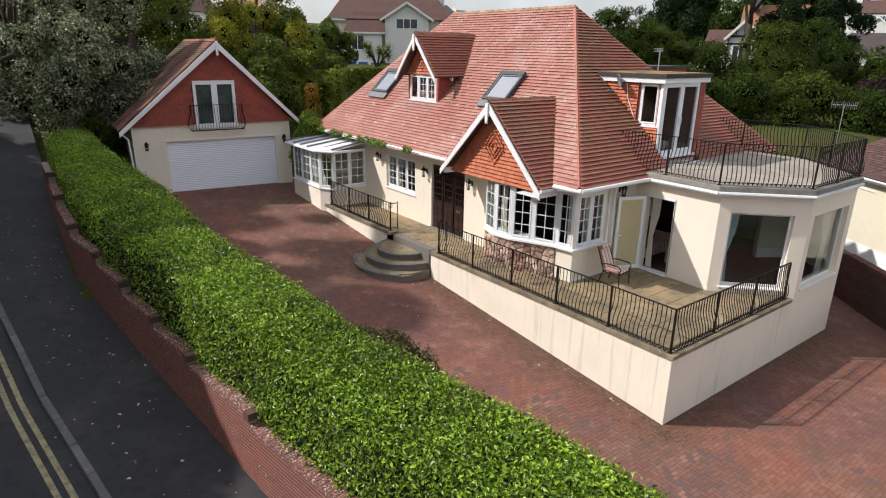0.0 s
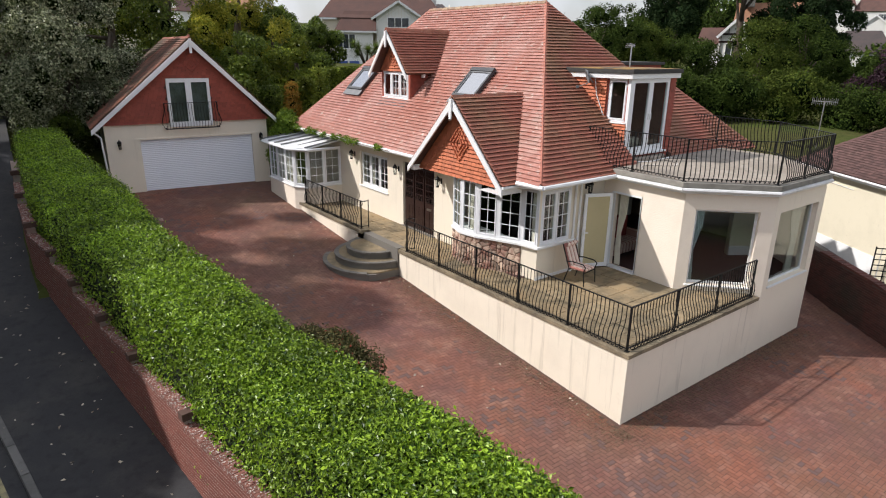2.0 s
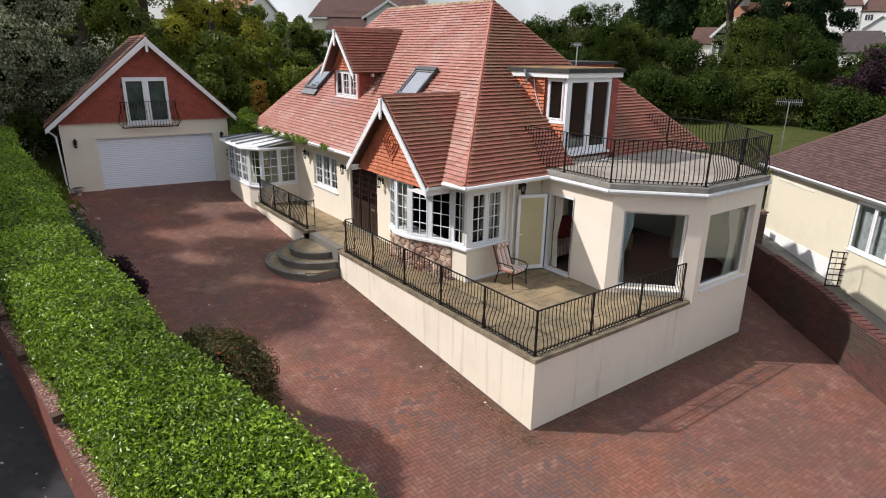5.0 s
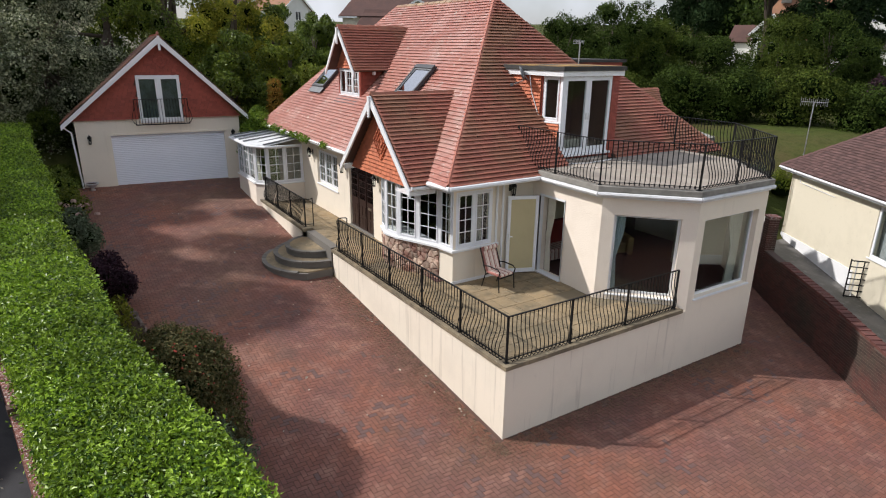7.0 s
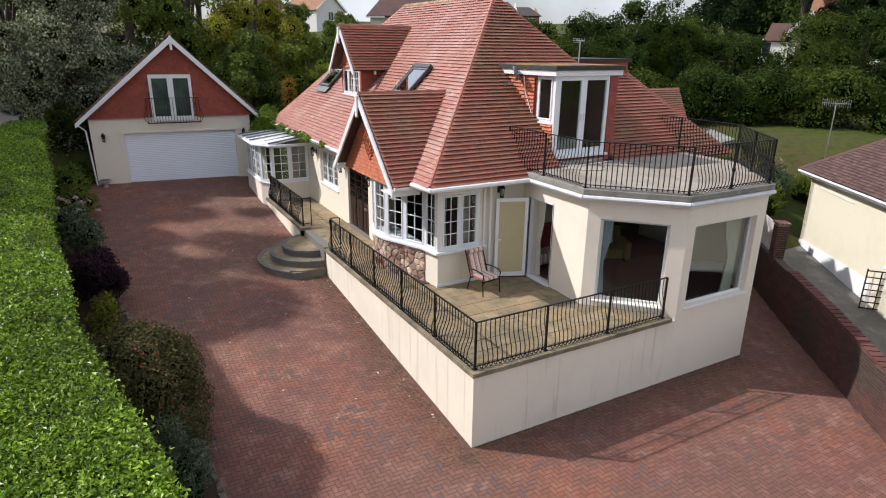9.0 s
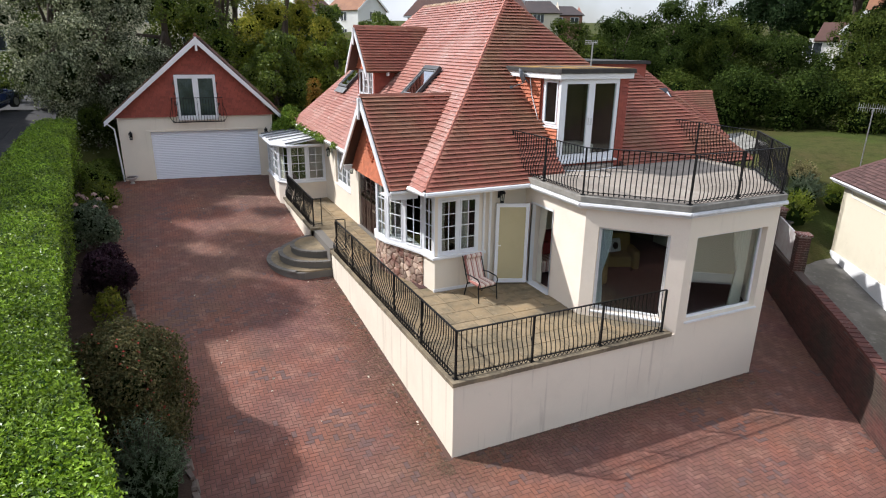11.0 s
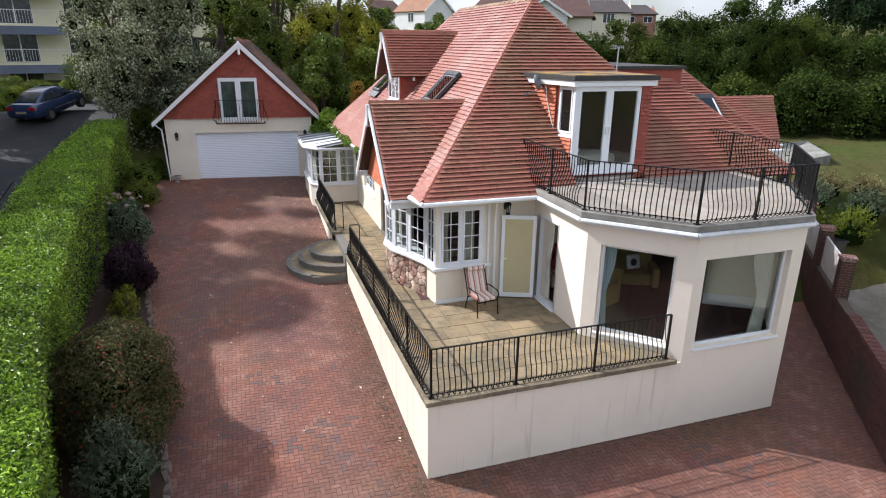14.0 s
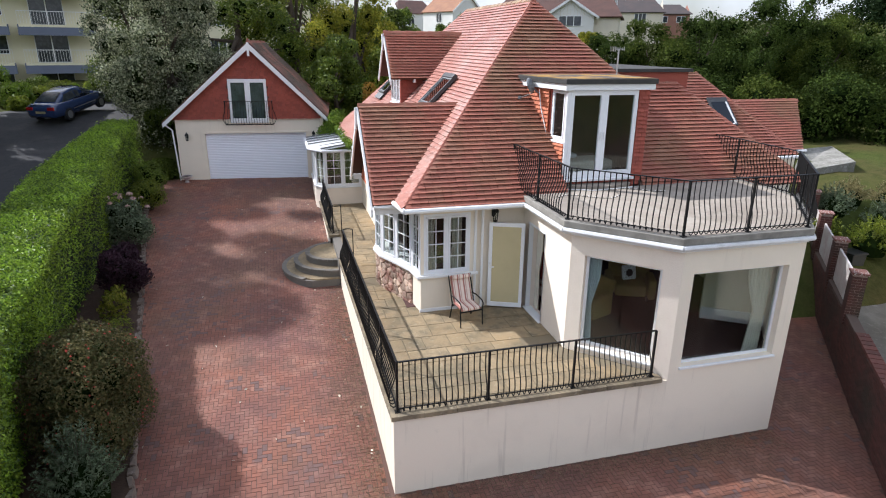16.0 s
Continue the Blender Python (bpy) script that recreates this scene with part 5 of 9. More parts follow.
def copings(parent, a, b, z0, z1, w0, w1, length=0.6):
    """Coping stones along a wall top from a to b; w0 and w1: reach to the right and left of the line."""
    a, b = Vector(a), Vector(b)
    d = (b - a).normalized()
    n = max(1, round((b - a).length / length))
    seg = (b - a).length / n
    me = mesh_of("coping", Shape().box(0.004, -w0, 0, seg - 0.004, w1, z1 - z0), COPING)
    ang = math.atan2(d.y, d.x)
    for i in range(n):
        q = a + d * seg * i
        piece("coping", me, Matrix.Translation((q.x, q.y, z0 + random.uniform(-0.003, 0.003))) @ Matrix.Rotation(ang, 4, "Z"), parent)


copings(terrace, (11.2, 15.27), (TX, TY + 0.24), -0.328, -0.235, 0.045, 0.25)
copings(terrace, (TX - 0.045, TY), (16.93, TY), -0.328, -0.235, 0.045, 0.24)
copings(terrace, (11.1, 22.85), (11.1, 17.5), -0.22, -0.12, 0.05, 0.3)


def inside(poly, x, y):
    hit = False
    for (x0, y0), (x1, y1) in zip(poly, poly[1:] + poly[:1]):
        if (y0 > y) != (y1 > y) and x < x0 + (x1 - x0) * (y - y0) / (y1 - y0):
            hit = not hit
    return hit


# flagstones of mixed sizes
FLAG_AREA = [(11.5, 15.2), (11.5, 6.58), (16.75, 6.58), (15.36, 8.0), (15.42, 10.6), (14.2, 10.58), (12.75, 10.58), (12.65, 11.1), (11.98, 12.2), (11.95, 13.4), (12.8, 14.1), (12.8, 22.2), (11.42, 22.2), (11.42, 15.2)]
flag_meshes = {}
rf = random.Random(8)
y = 6.58
while y < 22.2:
    h = rf.choice((0.45, 0.6, 0.6))
    x = 11.42
    while x < 16.8:
        w = rf.choice((0.45, 0.6, 0.6, 0.9))
        corners = [(x + 0.03, y + 0.03), (x + w - 0.03, y + 0.03), (x + w - 0.03, y + h - 0.03), (x + 0.03, y + h - 0.03)]
        n_in = sum(inside(FLAG_AREA, *c) for c in corners)
        xl, xr = max(x, 11.52 if y + h < 15.3 else 11.42), x + w
        if y < 8.2:
            xr = min(xr, 16.75 - (y + h - 6.58) * 0.98)
        if n_in and xr - xl > 0.1:
            key = (round(xr - xl, 2), h)
            if key not in flag_meshes:
                flag_meshes[key] = mesh_of("flagstone", Shape().add([(0.005, 0.005, 0), (key[0] - 0.005, 0.005, 0), (key[0] - 0.005, h - 0.005, 0), (0.005, h - 0.005, 0), (0.012, 0.012, 0.03), (key[0] - 0.012, 0.012, 0.03), (key[0] - 0.012, h - 0.012, 0.03), (0.012, h - 0.012, 0.03)],
                                                                    [(4, 5, 6, 7), (0, 1, 5, 4), (1, 2, 6, 5), (2, 3, 7, 6), (3, 0, 4, 7)]), FLAG)
            piece("flagstone", flag_meshes[key], Matrix.Translation((xl, y, -0.234 + rf.uniform(-0.002, 0.003))), terrace)
        x += w
    y += h

# rounded entrance steps
steps = thing("entrance_steps", (11.15, 16.4, -1.0), "three curved entrance steps with dark edging and sandy flag tops", "steps")
for k, (r, z) in enumerate(((1.78, -0.86), (1.38, -0.64), (0.98, -0.42))):
    c = Vector((11.18, 16.75))
    arc = [(c.x - r * math.sin(t), c.y - r * math.cos(t)) for t in np.linspace(0, math.pi, 25)]
    base = Shape().prism([(x, max(y, 15.26)) for x, y in arc], -1.4, z - 0.05)
    st = part("step", base, STEP_EDGE, steps, "dark curved step riser")
    part("tread", Shape().prism([(c.x - (r - 0.12) * math.sin(t), max(15.27, c.y - (r - 0.12) * math.cos(t))) for t in np.linspace(0, math.pi, 25)], z - 0.05, z - 0.008), FLAG, st, "sandy flagged tread")
    n = 18
    for i in range(n):
        t0, t1 = math.pi * i / n + 0.006, math.pi * (i + 1) / n - 0.006
        q = [(c.x - rr * math.sin(t), c.y - rr * math.cos(t)) for rr, t in ((r + 0.03, t0), (r + 0.03, t1), (r - 0.12, t1), (r - 0.12, t0))]
        if min(p[1] for p in q) > 15.24:
            part("edging", Shape().prism(q, z - 0.055, z), STEP_EDGE, st)
part("landing", Shape().prism([(11.16, 15.3), (11.44, 15.3), (11.44, 17.5), (11.16, 17.5)], -1.2, -0.2), STEP_EDGE, steps)

railing("terrace_railing", [(11.3, 14.95), (TX + 0.1, TY + 0.12), (16.75, TY + 0.12)], -0.235, 1.06, "black bellied iron railing round the terrace", side=1, hoops=((0, 1),))
railing("entrance_railing", [(11.22, 22.3), (11.22, 17.75)], -0.12, 1.02, "black bellied iron railing beside the entrance", side=1, hoops=((-1, -2),))
railing("balcony_railing", [(15.4, 11.3), (15.4, 8.08), (17.02, 6.42), (19.95, 6.42), (21.8, 8.76), (21.8, 12.95)], 2.81, 1.1, "black bellied iron balcony railing", side=1)
for y, z0 in ((14.95, -0.235), (17.75, -0.12)):
    s = 1 if y > 16 else -1
    scroll = [(11.3 if y < 16 else 11.22, y - s * 0.12 * math.sin(t) , z0 + 0.93 + 0.1 * math.cos(t)) for t in np.linspace(0, math.pi * 1.2, 10)]
    solo("rail_scroll", Shape().tube(scroll, 0.012, 6), IRON, "black iron scroll ending the railing", "railing")

# ---- porch beside the garage ----
porch = thing("porch", (11.8, 23.6, -0.5), "glazed white lean-to porch on a rendered dwarf wall", "porch")
PO = [(10.95, 25.35), (10.95, 22.78), (11.32, 22.2), (12.85, 22.2)]
pw = Shape()
for a, b in zip(PO, PO[1:]):
    pw.wall(a, b, 0.2, -0.9, 0.52)
part("dwarf_wall", pw, RENDER_ROUGH, porch)
window(porch, PO[0], PO[1], 0.55, 2.1, 3, 2, 4, recess=0.03)
window(porch, PO[1], PO[2], 0.55, 2.1, 1, 2, 4, recess=0.03)
window(porch, PO[2], PO[3], 0.55, 2.1, 2, 2, 4, recess=0.03)
part("porch_floor", Shape().prism([(11.1, 25.3), (11.1, 22.8), (11.4, 22.35), (12.8, 22.35), (12.8, 25.3)], -0.3, -0.1), FLAG, porch)
PC = material("clouded_sheet", (0.76, 0.77, 0.77), 0.4, vary=[(2, (0.62, 0.625, 0.62), 0.45, 0.75)])
prf = Shape().slab([(10.75, 25.5, 2.16), (10.75, 22.7, 2.16), (11.25, 22.0, 2.16), (12.9, 22.0, 2.42), (12.9, 25.5, 2.42)], 0.03)
pr = part("porch_roof", prf, PC, porch, "clouded pale sheet roof with grey bars")
for yy in np.linspace(22.1, 25.45, 6):
    part("roof_bar", Shape().bar((10.76 if yy > 22.8 else 11.2, yy, 2.20), (12.9, yy, 2.46), 0.09, 0.04), LEAD, pr, "grey capping bar between the sheets")
part("gutter", Shape().tube([(10.72, 25.5, 2.10), (10.72, 22.68, 2.10), (11.22, 21.95, 2.10), (12.6, 21.95, 2.10)], 0.05, 8), UPVC, porch)

# ---- garage ----
ga = math.atan2(26.57 - 27.25, 11.83 - 4.49)
GM = Matrix.Translation((4.49, 27.22, 0)) @ Matrix.Rotation(ga, 4, "Z")
garage = thing("garage", GM @ Vector((3.7, 0.3, 0)), "detached cream garage with a red tile-hung gable", "garage")


def gbox(*c):
    return Shape(GM).box(*c)


gw = Shape()
g0, g1 = GM @ Vector((0.45, 0.32, 0)), GM @ Vector((7.05, 0.32, 0))
g2, g3 = GM @ Vector((0.452, 0.36, 0)), GM @ Vector((7.048, 0.36, 0))
gb0, gb1 = GM @ Vector((0.45, 6.6, 0)), GM @ Vector((7.05, 6.6, 0))
gw.wall(g0.xy, g1.xy, 0.25, -0.5, 2.92, [(1.27, 5.9, -0.5, 2.26)])
gw.wall(gb0.xy, g2.xy, 0.25, -0.5, 2.9)
gw.wall(g3.xy, gb1.xy, 0.25, -0.5, 2.9)
part("wall", gw, RENDER, garage)
part("door_lintel", gbox(1.55, 0.29, 2.22, 6.5, 0.32, 2.30), RENDER, garage)
gd = part("garage_door", gbox(1.70, 0.46, -0.2, 6.37, 0.5, 2.3), GARAGE_DOOR, garage, "wide white roller garage door with level slats")
slat = mesh_of("slat", Shape().add([(0, 0, 0), (4.66, 0, 0), (4.66, -0.016, 0.004), (0, -0.016, 0.004), (0, -0.022, 0.052), (4.66, -0.022, 0.052), (4.66, 0.0, 0.0765), (0, 0.0, 0.0765)], [(0, 1, 2, 3), (3, 2, 5, 4), (4, 5, 6, 7)]), GARAGE_DOOR)
for i in range(30):
    piece("slat", slat, GM @ Matrix.Translation((1.705, 0.459, -0.08 + i * 0.0795)), gd)
part("door_guide", gbox(1.62, 0.40, -0.2, 1.72, 0.47, 2.28), UPVC, garage)
part("door_guide", gbox(6.35, 0.40, -0.2, 6.45, 0.47, 2.28), UPVC, garage)
GAP, GLZ, GRZ, GAZ = 4.05, 2.80, 2.98, 6.32
groof = Shape(GM)
groof.slab([(0, 7.0, GLZ), (0, 0, GLZ), (GAP, 0, GAZ), (GAP, 7.0, GAZ)], 0.1).slab([(7.4, 0, GRZ), (7.4, 7.0, GRZ), (GAP, 7.0, GAZ), (GAP, 0, GAZ)], 0.1)
gr = part("roof", groof, ROOF_UNDER, garage, "red tiled roof darkened with moss")
rot = GM.to_3x3()
tile_face(gr, GM @ Vector((0, 7.0, GLZ)), rot @ Vector((0, -1, 0)), rot @ Vector((GAP, 0, GAZ - GLZ)), [(0, -0.03), (7.0, -0.03), (7.0, math.hypot(GAP, GAZ - GLZ)), (0, math.hypot(GAP, GAZ - GLZ))], GAUGE, TW, MOSSY_TILE, butt=0.042)
tile_face(gr, GM @ Vector((7.4, 0, GRZ)), rot @ Vector((0, 1, 0)), rot @ Vector((GAP - 7.4, 0, GAZ - GRZ)), [(0, -0.03), (7.0, -0.03), (7.0, math.hypot(7.4 - GAP, GAZ - GRZ)), (0, math.hypot(7.4 - GAP, GAZ - GRZ))], GAUGE, TW, MOSSY_TILE, butt=0.042)
ridge_line(gr, GM @ Vector((GAP, -0.02, GAZ + 0.02)), GM @ Vector((GAP, 7.0, GAZ + 0.02)), "ridge_tile")
part("gable_wall", Shape(GM).add([(0.4, 0.29, 2.9), (7.1, 0.29, 2.9), (GAP, 0.29, GAZ - 0.12), (0.4, 0.42, 2.9), (7.1, 0.42, 2.9), (GAP, 0.42, GAZ - 0.12)], [(0, 1, 2), (5, 4, 3), (0, 3, 4, 1), (1, 4, 5, 2), (2, 5, 3, 0)]), ROOF_UNDER, garage)
tile_face(garage, GM @ Vector((0.35, 0.285, 2.88)), rot @ Vector((1, 0, 0)), Vector((0, 0, 1)), [(0, 0), (6.8, 0), (GAP - 0.35, GAZ - 2.95)], 0.115, 0.17, HUNG_SHADED, name="hung_tiles",
          skip=lambda c: 2.97 < (GM.inverted() @ c).x < 4.69 and c.z < 4.64)
ornament(garage, GM @ Matrix.Translation((GAP, 0.2, 5.32)), 0.36, 0.36, HUNG_SHADED, 2)
for a, b in (((GAP, GAZ - 0.03), (-0.02, GLZ - 0.05)), ((GAP, GAZ - 0.03), (7.42, GRZ - 0.05))):
    part("bargeboard", Shape(GM).add([(a[0], -0.05, a[1]), (b[0], -0.05, b[1]), (b[0], -0.05, b[1] - 0.2), (a[0], -0.05, a[1] - 0.27), (a[0], 0.0, a[1]), (b[0], 0.0, b[1]), (b[0], 0.0, b[1] - 0.2), (a[0], 0.0, a[1] - 0.27)],
                                     [(0, 1, 2, 3), (7, 6, 5, 4), (0, 4, 5, 1), (1, 5, 6, 2), (2, 6, 7, 3), (3, 7, 4, 0)]), WHITE, garage, "white painted bargeboard", bevel=0.006)
part("drop_post", gbox(GAP - 0.05, -0.1, GAZ - 0.6, GAP + 0.05, -0.052, GAZ - 0.02), WHITE, garage, "white drop post at the gable peak")
part("finial", Shape().lathe([(0.07, 0.0), (0.05, 0.05), (0.03, 0.1)], GM @ Vector((GAP, 0.1, GAZ + 0.05)), 8), RIDGE_TILE, garage)
part("verge_soffit", Shape(GM).add([(0, 0, GLZ - 0.12), (GAP, 0, GAZ - 0.12), (GAP, 0.3, GAZ - 0.12), (0, 0.3, GLZ - 0.12), (7.4, 0, GRZ - 0.12), (7.4, 0.3, GRZ - 0.12)], [(0, 1, 2, 3), (1, 4, 5, 2)]), WHITE, garage)
part("downpipe", Shape(GM).tube([(0.02, 0.1, 2.7), (0.3, 0.28, 2.4), (0.40, 0.28, 0.0)], 0.035, 8), WHITE, garage)
NET = material("net_curtain", (0.10, 0.12, 0.12), 0.9, vary=[(1.3, (0.05, 0.065, 0.06), 0.42, 0.58)], grain=(30, 0.1))
wp0, wp1 = GM @ Vector((2.95, 0.285, 0)), GM @ Vector((4.7, 0.285, 0))
for k in range(2):
    a, b = 2.97 + 0.86 * k, 2.97 + 0.86 * (k + 1)
    fr = Shape(GM).wall((a, 0.175), (b, 0.175), 0.11, 2.72, 4.70, [(0.12, b - a - 0.12, 2.92, 4.54)])
    fd = part("french_door", fr, UPVC, garage, "white glazed french door above the garage", bevel=0.006)
    part("pane", gbox(a + 0.11, 0.23, 2.91, b - 0.11, 0.24, 4.55), GLASS, fd).visible_shadow = False
    part("net_curtain", gbox(a + 0.1, 0.262, 2.9, b - 0.1, 0.268, 4.56), NET, fd, "grey-green net curtain behind the glass")
juliet = thing("juliet_balcony", GM @ Vector((3.8, 0.2, 2.6)), "black bellied iron juliet balcony", "balcony")
part("top_rail", Shape(GM).bar((2.78, -0.02, 3.72), (4.9, -0.02, 3.72), 0.04, 0.02).bar((2.78, -0.02, 3.72), (2.78, 0.29, 3.72), 0.04, 0.02).bar((4.9, -0.02, 3.72), (4.9, 0.29, 3.72), 0.04, 0.02), IRON, juliet)
part("bottom_rail", Shape(GM).bar((2.78, -0.02, 2.66), (4.9, -0.02, 2.66), 0.05, 0.04).bar((2.78, -0.02, 2.66), (2.78, 0.32, 2.66), 0.05, 0.04).bar((4.9, -0.02, 2.66), (4.9, 0.32, 2.66), 0.05, 0.04), IRON, juliet)
jb = mesh_of("baluster", Shape().tube([(0, -0.14 * o, q * 1.04) for o, q in ((0, 0), (0.5, 0.05), (0.95, 0.16), (1, 0.24), (0.7, 0.42), (0.2, 0.6), (0, 0.75), (0, 1))], 0.009, 4), IRON)
for i in range(19):
    piece("baluster", jb, GM @ Matrix.Translation((2.78 + i * 2.12 / 18, -0.02, 2.67)), juliet)
for x, s in ((2.78, -1), (4.9, 1)):
    for j in range(1, 3):
        piece("baluster", jb, GM @ Matrix.Translation((x, -0.02 + j * 0.1, 2.67)) @ Matrix.Rotation(s * math.pi / 2, 4, "Z"), juliet)
for x in (0.93, 6.72):
    q = GM @ Vector((x, 0.32, 2.0))
    lamp_on_wall(q, (math.sin(ga), -math.cos(ga)))
lamp_on_wall((12.85, 17.78, 1.75), (-1, 0))
lamp_on_wall((12.85, 21.0, 1.85), (-1, 0))
lamp_on_wall((12.85, 15.2, 1.75), (-1, 0))
lamp_on_wall((14.66, 10.65, 2.2), (0, -1))

# ---- hedge, bed and garden wall ----
HEDGE_R = [(-3, 6.6), (3, 5.75), (4.5, 5.57), (6, 5.18), (8.3, 4.62), (11.4, 4.36), (14, 4.0), (18.2, 3.97), (24, 3.4), (27.3, 3.45)]
HEDGE_L = [(-3, 4.65), (9.4, 3.05), (15.7, 2.1), (19, 1.8), (26, 1.95), (27.3, 2.1)]


def hedge_top(y):
    return 1.12 + 0.075 * (y - 4)


rh = np.random.default_rng(11)


def hedge_points(n, y0, y1):
    """Points and outward directions over the hedge's top and both sides."""
    ys = rh.uniform(y0, y1, n)
    l, r = np.interp(ys, *zip(*HEDGE_L)), np.interp(ys, *zip(*HEDGE_R))
    top = 1.12 + 0.075 * (ys - 4)
    low = np.minimum(-2.0 + 0.0966 * (ys - 6.3), top - 1.9)
    q = rh.uniform(0, 1, n)
    pts, out = np.zeros((n, 3)), np.zeros((n, 3))
    lump = np.array([0.07 * noise.noise(Vector((y * 0.9, k * 3, 2.0))) + 0.05 * noise.noise(Vector((y * 3.1, k * 14, 7.0))) for y, k in zip(ys, q)])
    t, a, b = q < 0.52, (q >= 0.52) & (q < 0.80), q >= 0.80
    f = rh.uniform(0, 1, n)
    bulge = 0.10 * np.sqrt(np.clip(1 - (2 * f - 1) ** 2, 0, 1))
    pts[t] = np.stack([l + (r - l) * f, ys, top + lump + bulge - 0.06], 1)[t]
    out[t] = (0, 0, 1)
    h = top - 0.02 - (top - low) * f ** 1.3
    pts[a] = np.stack([r + lump - 0.04 - 0.32 * f, ys, h], 1)[a]
    out[a] = (1, 0, 0.35)
    pts[b] = np.stack([l - lump - 0.04, ys, h], 1)[b]
    out[b] = (-1, 0, 0.35)
    pts += rh.normal(0, 0.042, (n, 3))
    sprig = rh.uniform(0, 1, n) < 0.07
    pts[sprig] += out[sprig] * rh.uniform(0.03, 0.14, (int(sprig.sum()), 1))
    if y0 < 0:
        f = rh.uniform(0, 1, (1800, 2))
        e = np.stack([4.65 + 1.95 * f[:, 0], np.full(1800, -3.0) + rh.normal(0, 0.04, 1800), 0.6 - 2.6 * f[:, 1]], 1)
        pts, out = np.concatenate([pts, e]), np.concatenate([out, np.tile([0, -1.0, 0.3], (1800, 1))])
    if y1 > 27:
        k = 1500
        f = rh.uniform(0, 1, (k, 2))
        e = np.stack([2.1 + 1.35 * f[:, 0], np.full(k, 27.3) + rh.normal(0, 0.03, k), 2.85 - 2.6 * f[:, 1]], 1)
        pts, out = np.concatenate([pts, e]), np.concatenate([out, np.tile([0, 1.0, 0.3], (k, 1))])
    return pts, out


hedge = thing("hedge", (3.5, 12, -1), "long clipped glossy green hedge along the garden wall", "hedge")
core = Shape()
hv = []
for y in np.arange(-3, 27.4, 0.9):
    l, r, t = lerp(HEDGE_L, y) + 0.12, lerp(HEDGE_R, y) - 0.12, hedge_top(y) - 0.14
    hv += [(l, y, -2.6), (r - 0.36, y, -2.6), (r - 0.06, y, t), (l, y, t)]
n = len(hv) // 4
core.add(hv, [(4 * i + k, 4 * i + (k + 1) % 4, 4 * i + 4 + (k + 1) % 4, 4 * i + 4 + k) for i in range(n - 1) for k in range(4)] + [(0, 1, 2, 3), tuple(4 * (n - 1) + k for k in (3, 2, 1, 0))])
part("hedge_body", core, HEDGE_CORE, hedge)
hp, ho = [], []
for y0, y1, cnt in ((-3, 5, 72000), (5, 12, 74000), (12, 27.3, 68000)):
    p, o = hedge_points(cnt, y0, y1)
    hp.append(p), ho.append(o)
lv, lf = leaves(rh, np.concatenate(hp), np.concatenate(ho), 0.073, 0.95, 0.52)
tagged(sheet("foliage", lv, lf, HEDGE, hedge), "dense glossy oval leaves", "", "", "stuff")

EDGE_X = [(-4, 7.4), (7.5, 6.42), (8.7, 6.22), (10.6, 5.98), (13.2, 5.55), (16.7, 5.02), (23, 4.12), (26.6, 3.9)]
bed = ribbon("flower_bed", lambda y: lerp(HEDGE_L, y) + 0.3, lambda y: lerp(EDGE_X, y) + 0.02, list(np.arange(-4, 31.0, 0.8)), lambda x, y: drive_z(x, y) + 0.10, SOIL, "bare brown soil bed along the hedge", "flower bed", 0.6)
edging = thing("bed_edging", (5.6, 13, -1.4), "low rough stone edging beside the drive", "edging", "", "structure")
re_ = random.Random(3)
y = 5.0
while y < 26:
    w = re_.uniform(0.18, 0.42)
    x, z = lerp(EDGE_X, y), drive_z(0, y)
    s = Shape(Matrix.Translation((x, y, z)) @ Matrix.Rotation(0.15 + re_.uniform(-0.1, 0.1), 4, "Z"))
    d, h = re_.uniform(0.12, 0.22), re_.uniform(0.12, 0.2)
    j = [re_.uniform(-0.025, 0.025) for _ in range(12)]
    s.add([(-d / 2, 0, -0.05), (d / 2, 0, -0.05), (d / 2, w - 0.02, -0.05), (-d / 2, w - 0.02, -0.05), (-d / 2 + 0.03 + j[0], 0.03 + j[1], h + j[2]), (d / 2 - 0.03 + j[3], 0.03 + j[4], h + j[5]), (d / 2 - 0.03 + j[6], w - 0.05 + j[7], h + j[8]), (-d / 2 + 0.03 + j[9], w - 0.05 + j[10], h + j[11])],
          [(4, 5, 6, 7), (0, 1, 5, 4), (1, 2, 6, 5), (2, 3, 7, 6), (3, 0, 4, 7)])
    part("edging_stone", s, EDGE_STONE, edging)
    y += w

# ---- garden wall of brick beside the lane, stepped with the slope ----
LANE_MORTAR = material("lane_wall_mortar", (0.38, 0.31, 0.26), 0.95, vary=[(3, (0.3, 0.16, 0.13), 0.45, 0.75)], grain=(60, 0.12))
# Darker than the brick: shade at the wall steps is coloured into the end blocks.
CAP_END = material("coping_end", (0.095, 0.052, 0.040), 0.9, vary=[(6, (0.10, 0.06, 0.045), 0.45, 0.75)], grain=(50, 0.15), bump=(40, 0.5, 0.006))
garden_wall = thing("garden_wall", (2.8, 9.4, -1.3), "stepped red brick garden wall with brick-on-edge coping", "wall", "", "structure")
STEPS_Y = [(3.0, -0.12), (6.6, -0.12), (9.15, -0.12), (11.5, 0.10), (13.2, 0.30), (14.95, 0.55), (16.6, 0.85), (18.6, 1.15), (21.2, 1.45), (23.5, 1.75), (26.5, 2.05)]
wall_rows = []
for (ya, za), (yb, zb) in zip(STEPS_Y, STEPS_Y[1:]):
    wall_rows.append((ya, yb, zb - 0.115 if ya > 3 else za - 0.115))
gwc = Shape()
bv, bf = [], []
brick_one = mesh_of("brick", Shape().box(0, -0.004, 0, 0.218, 0.05, 0.060), BRICK_PIECE)
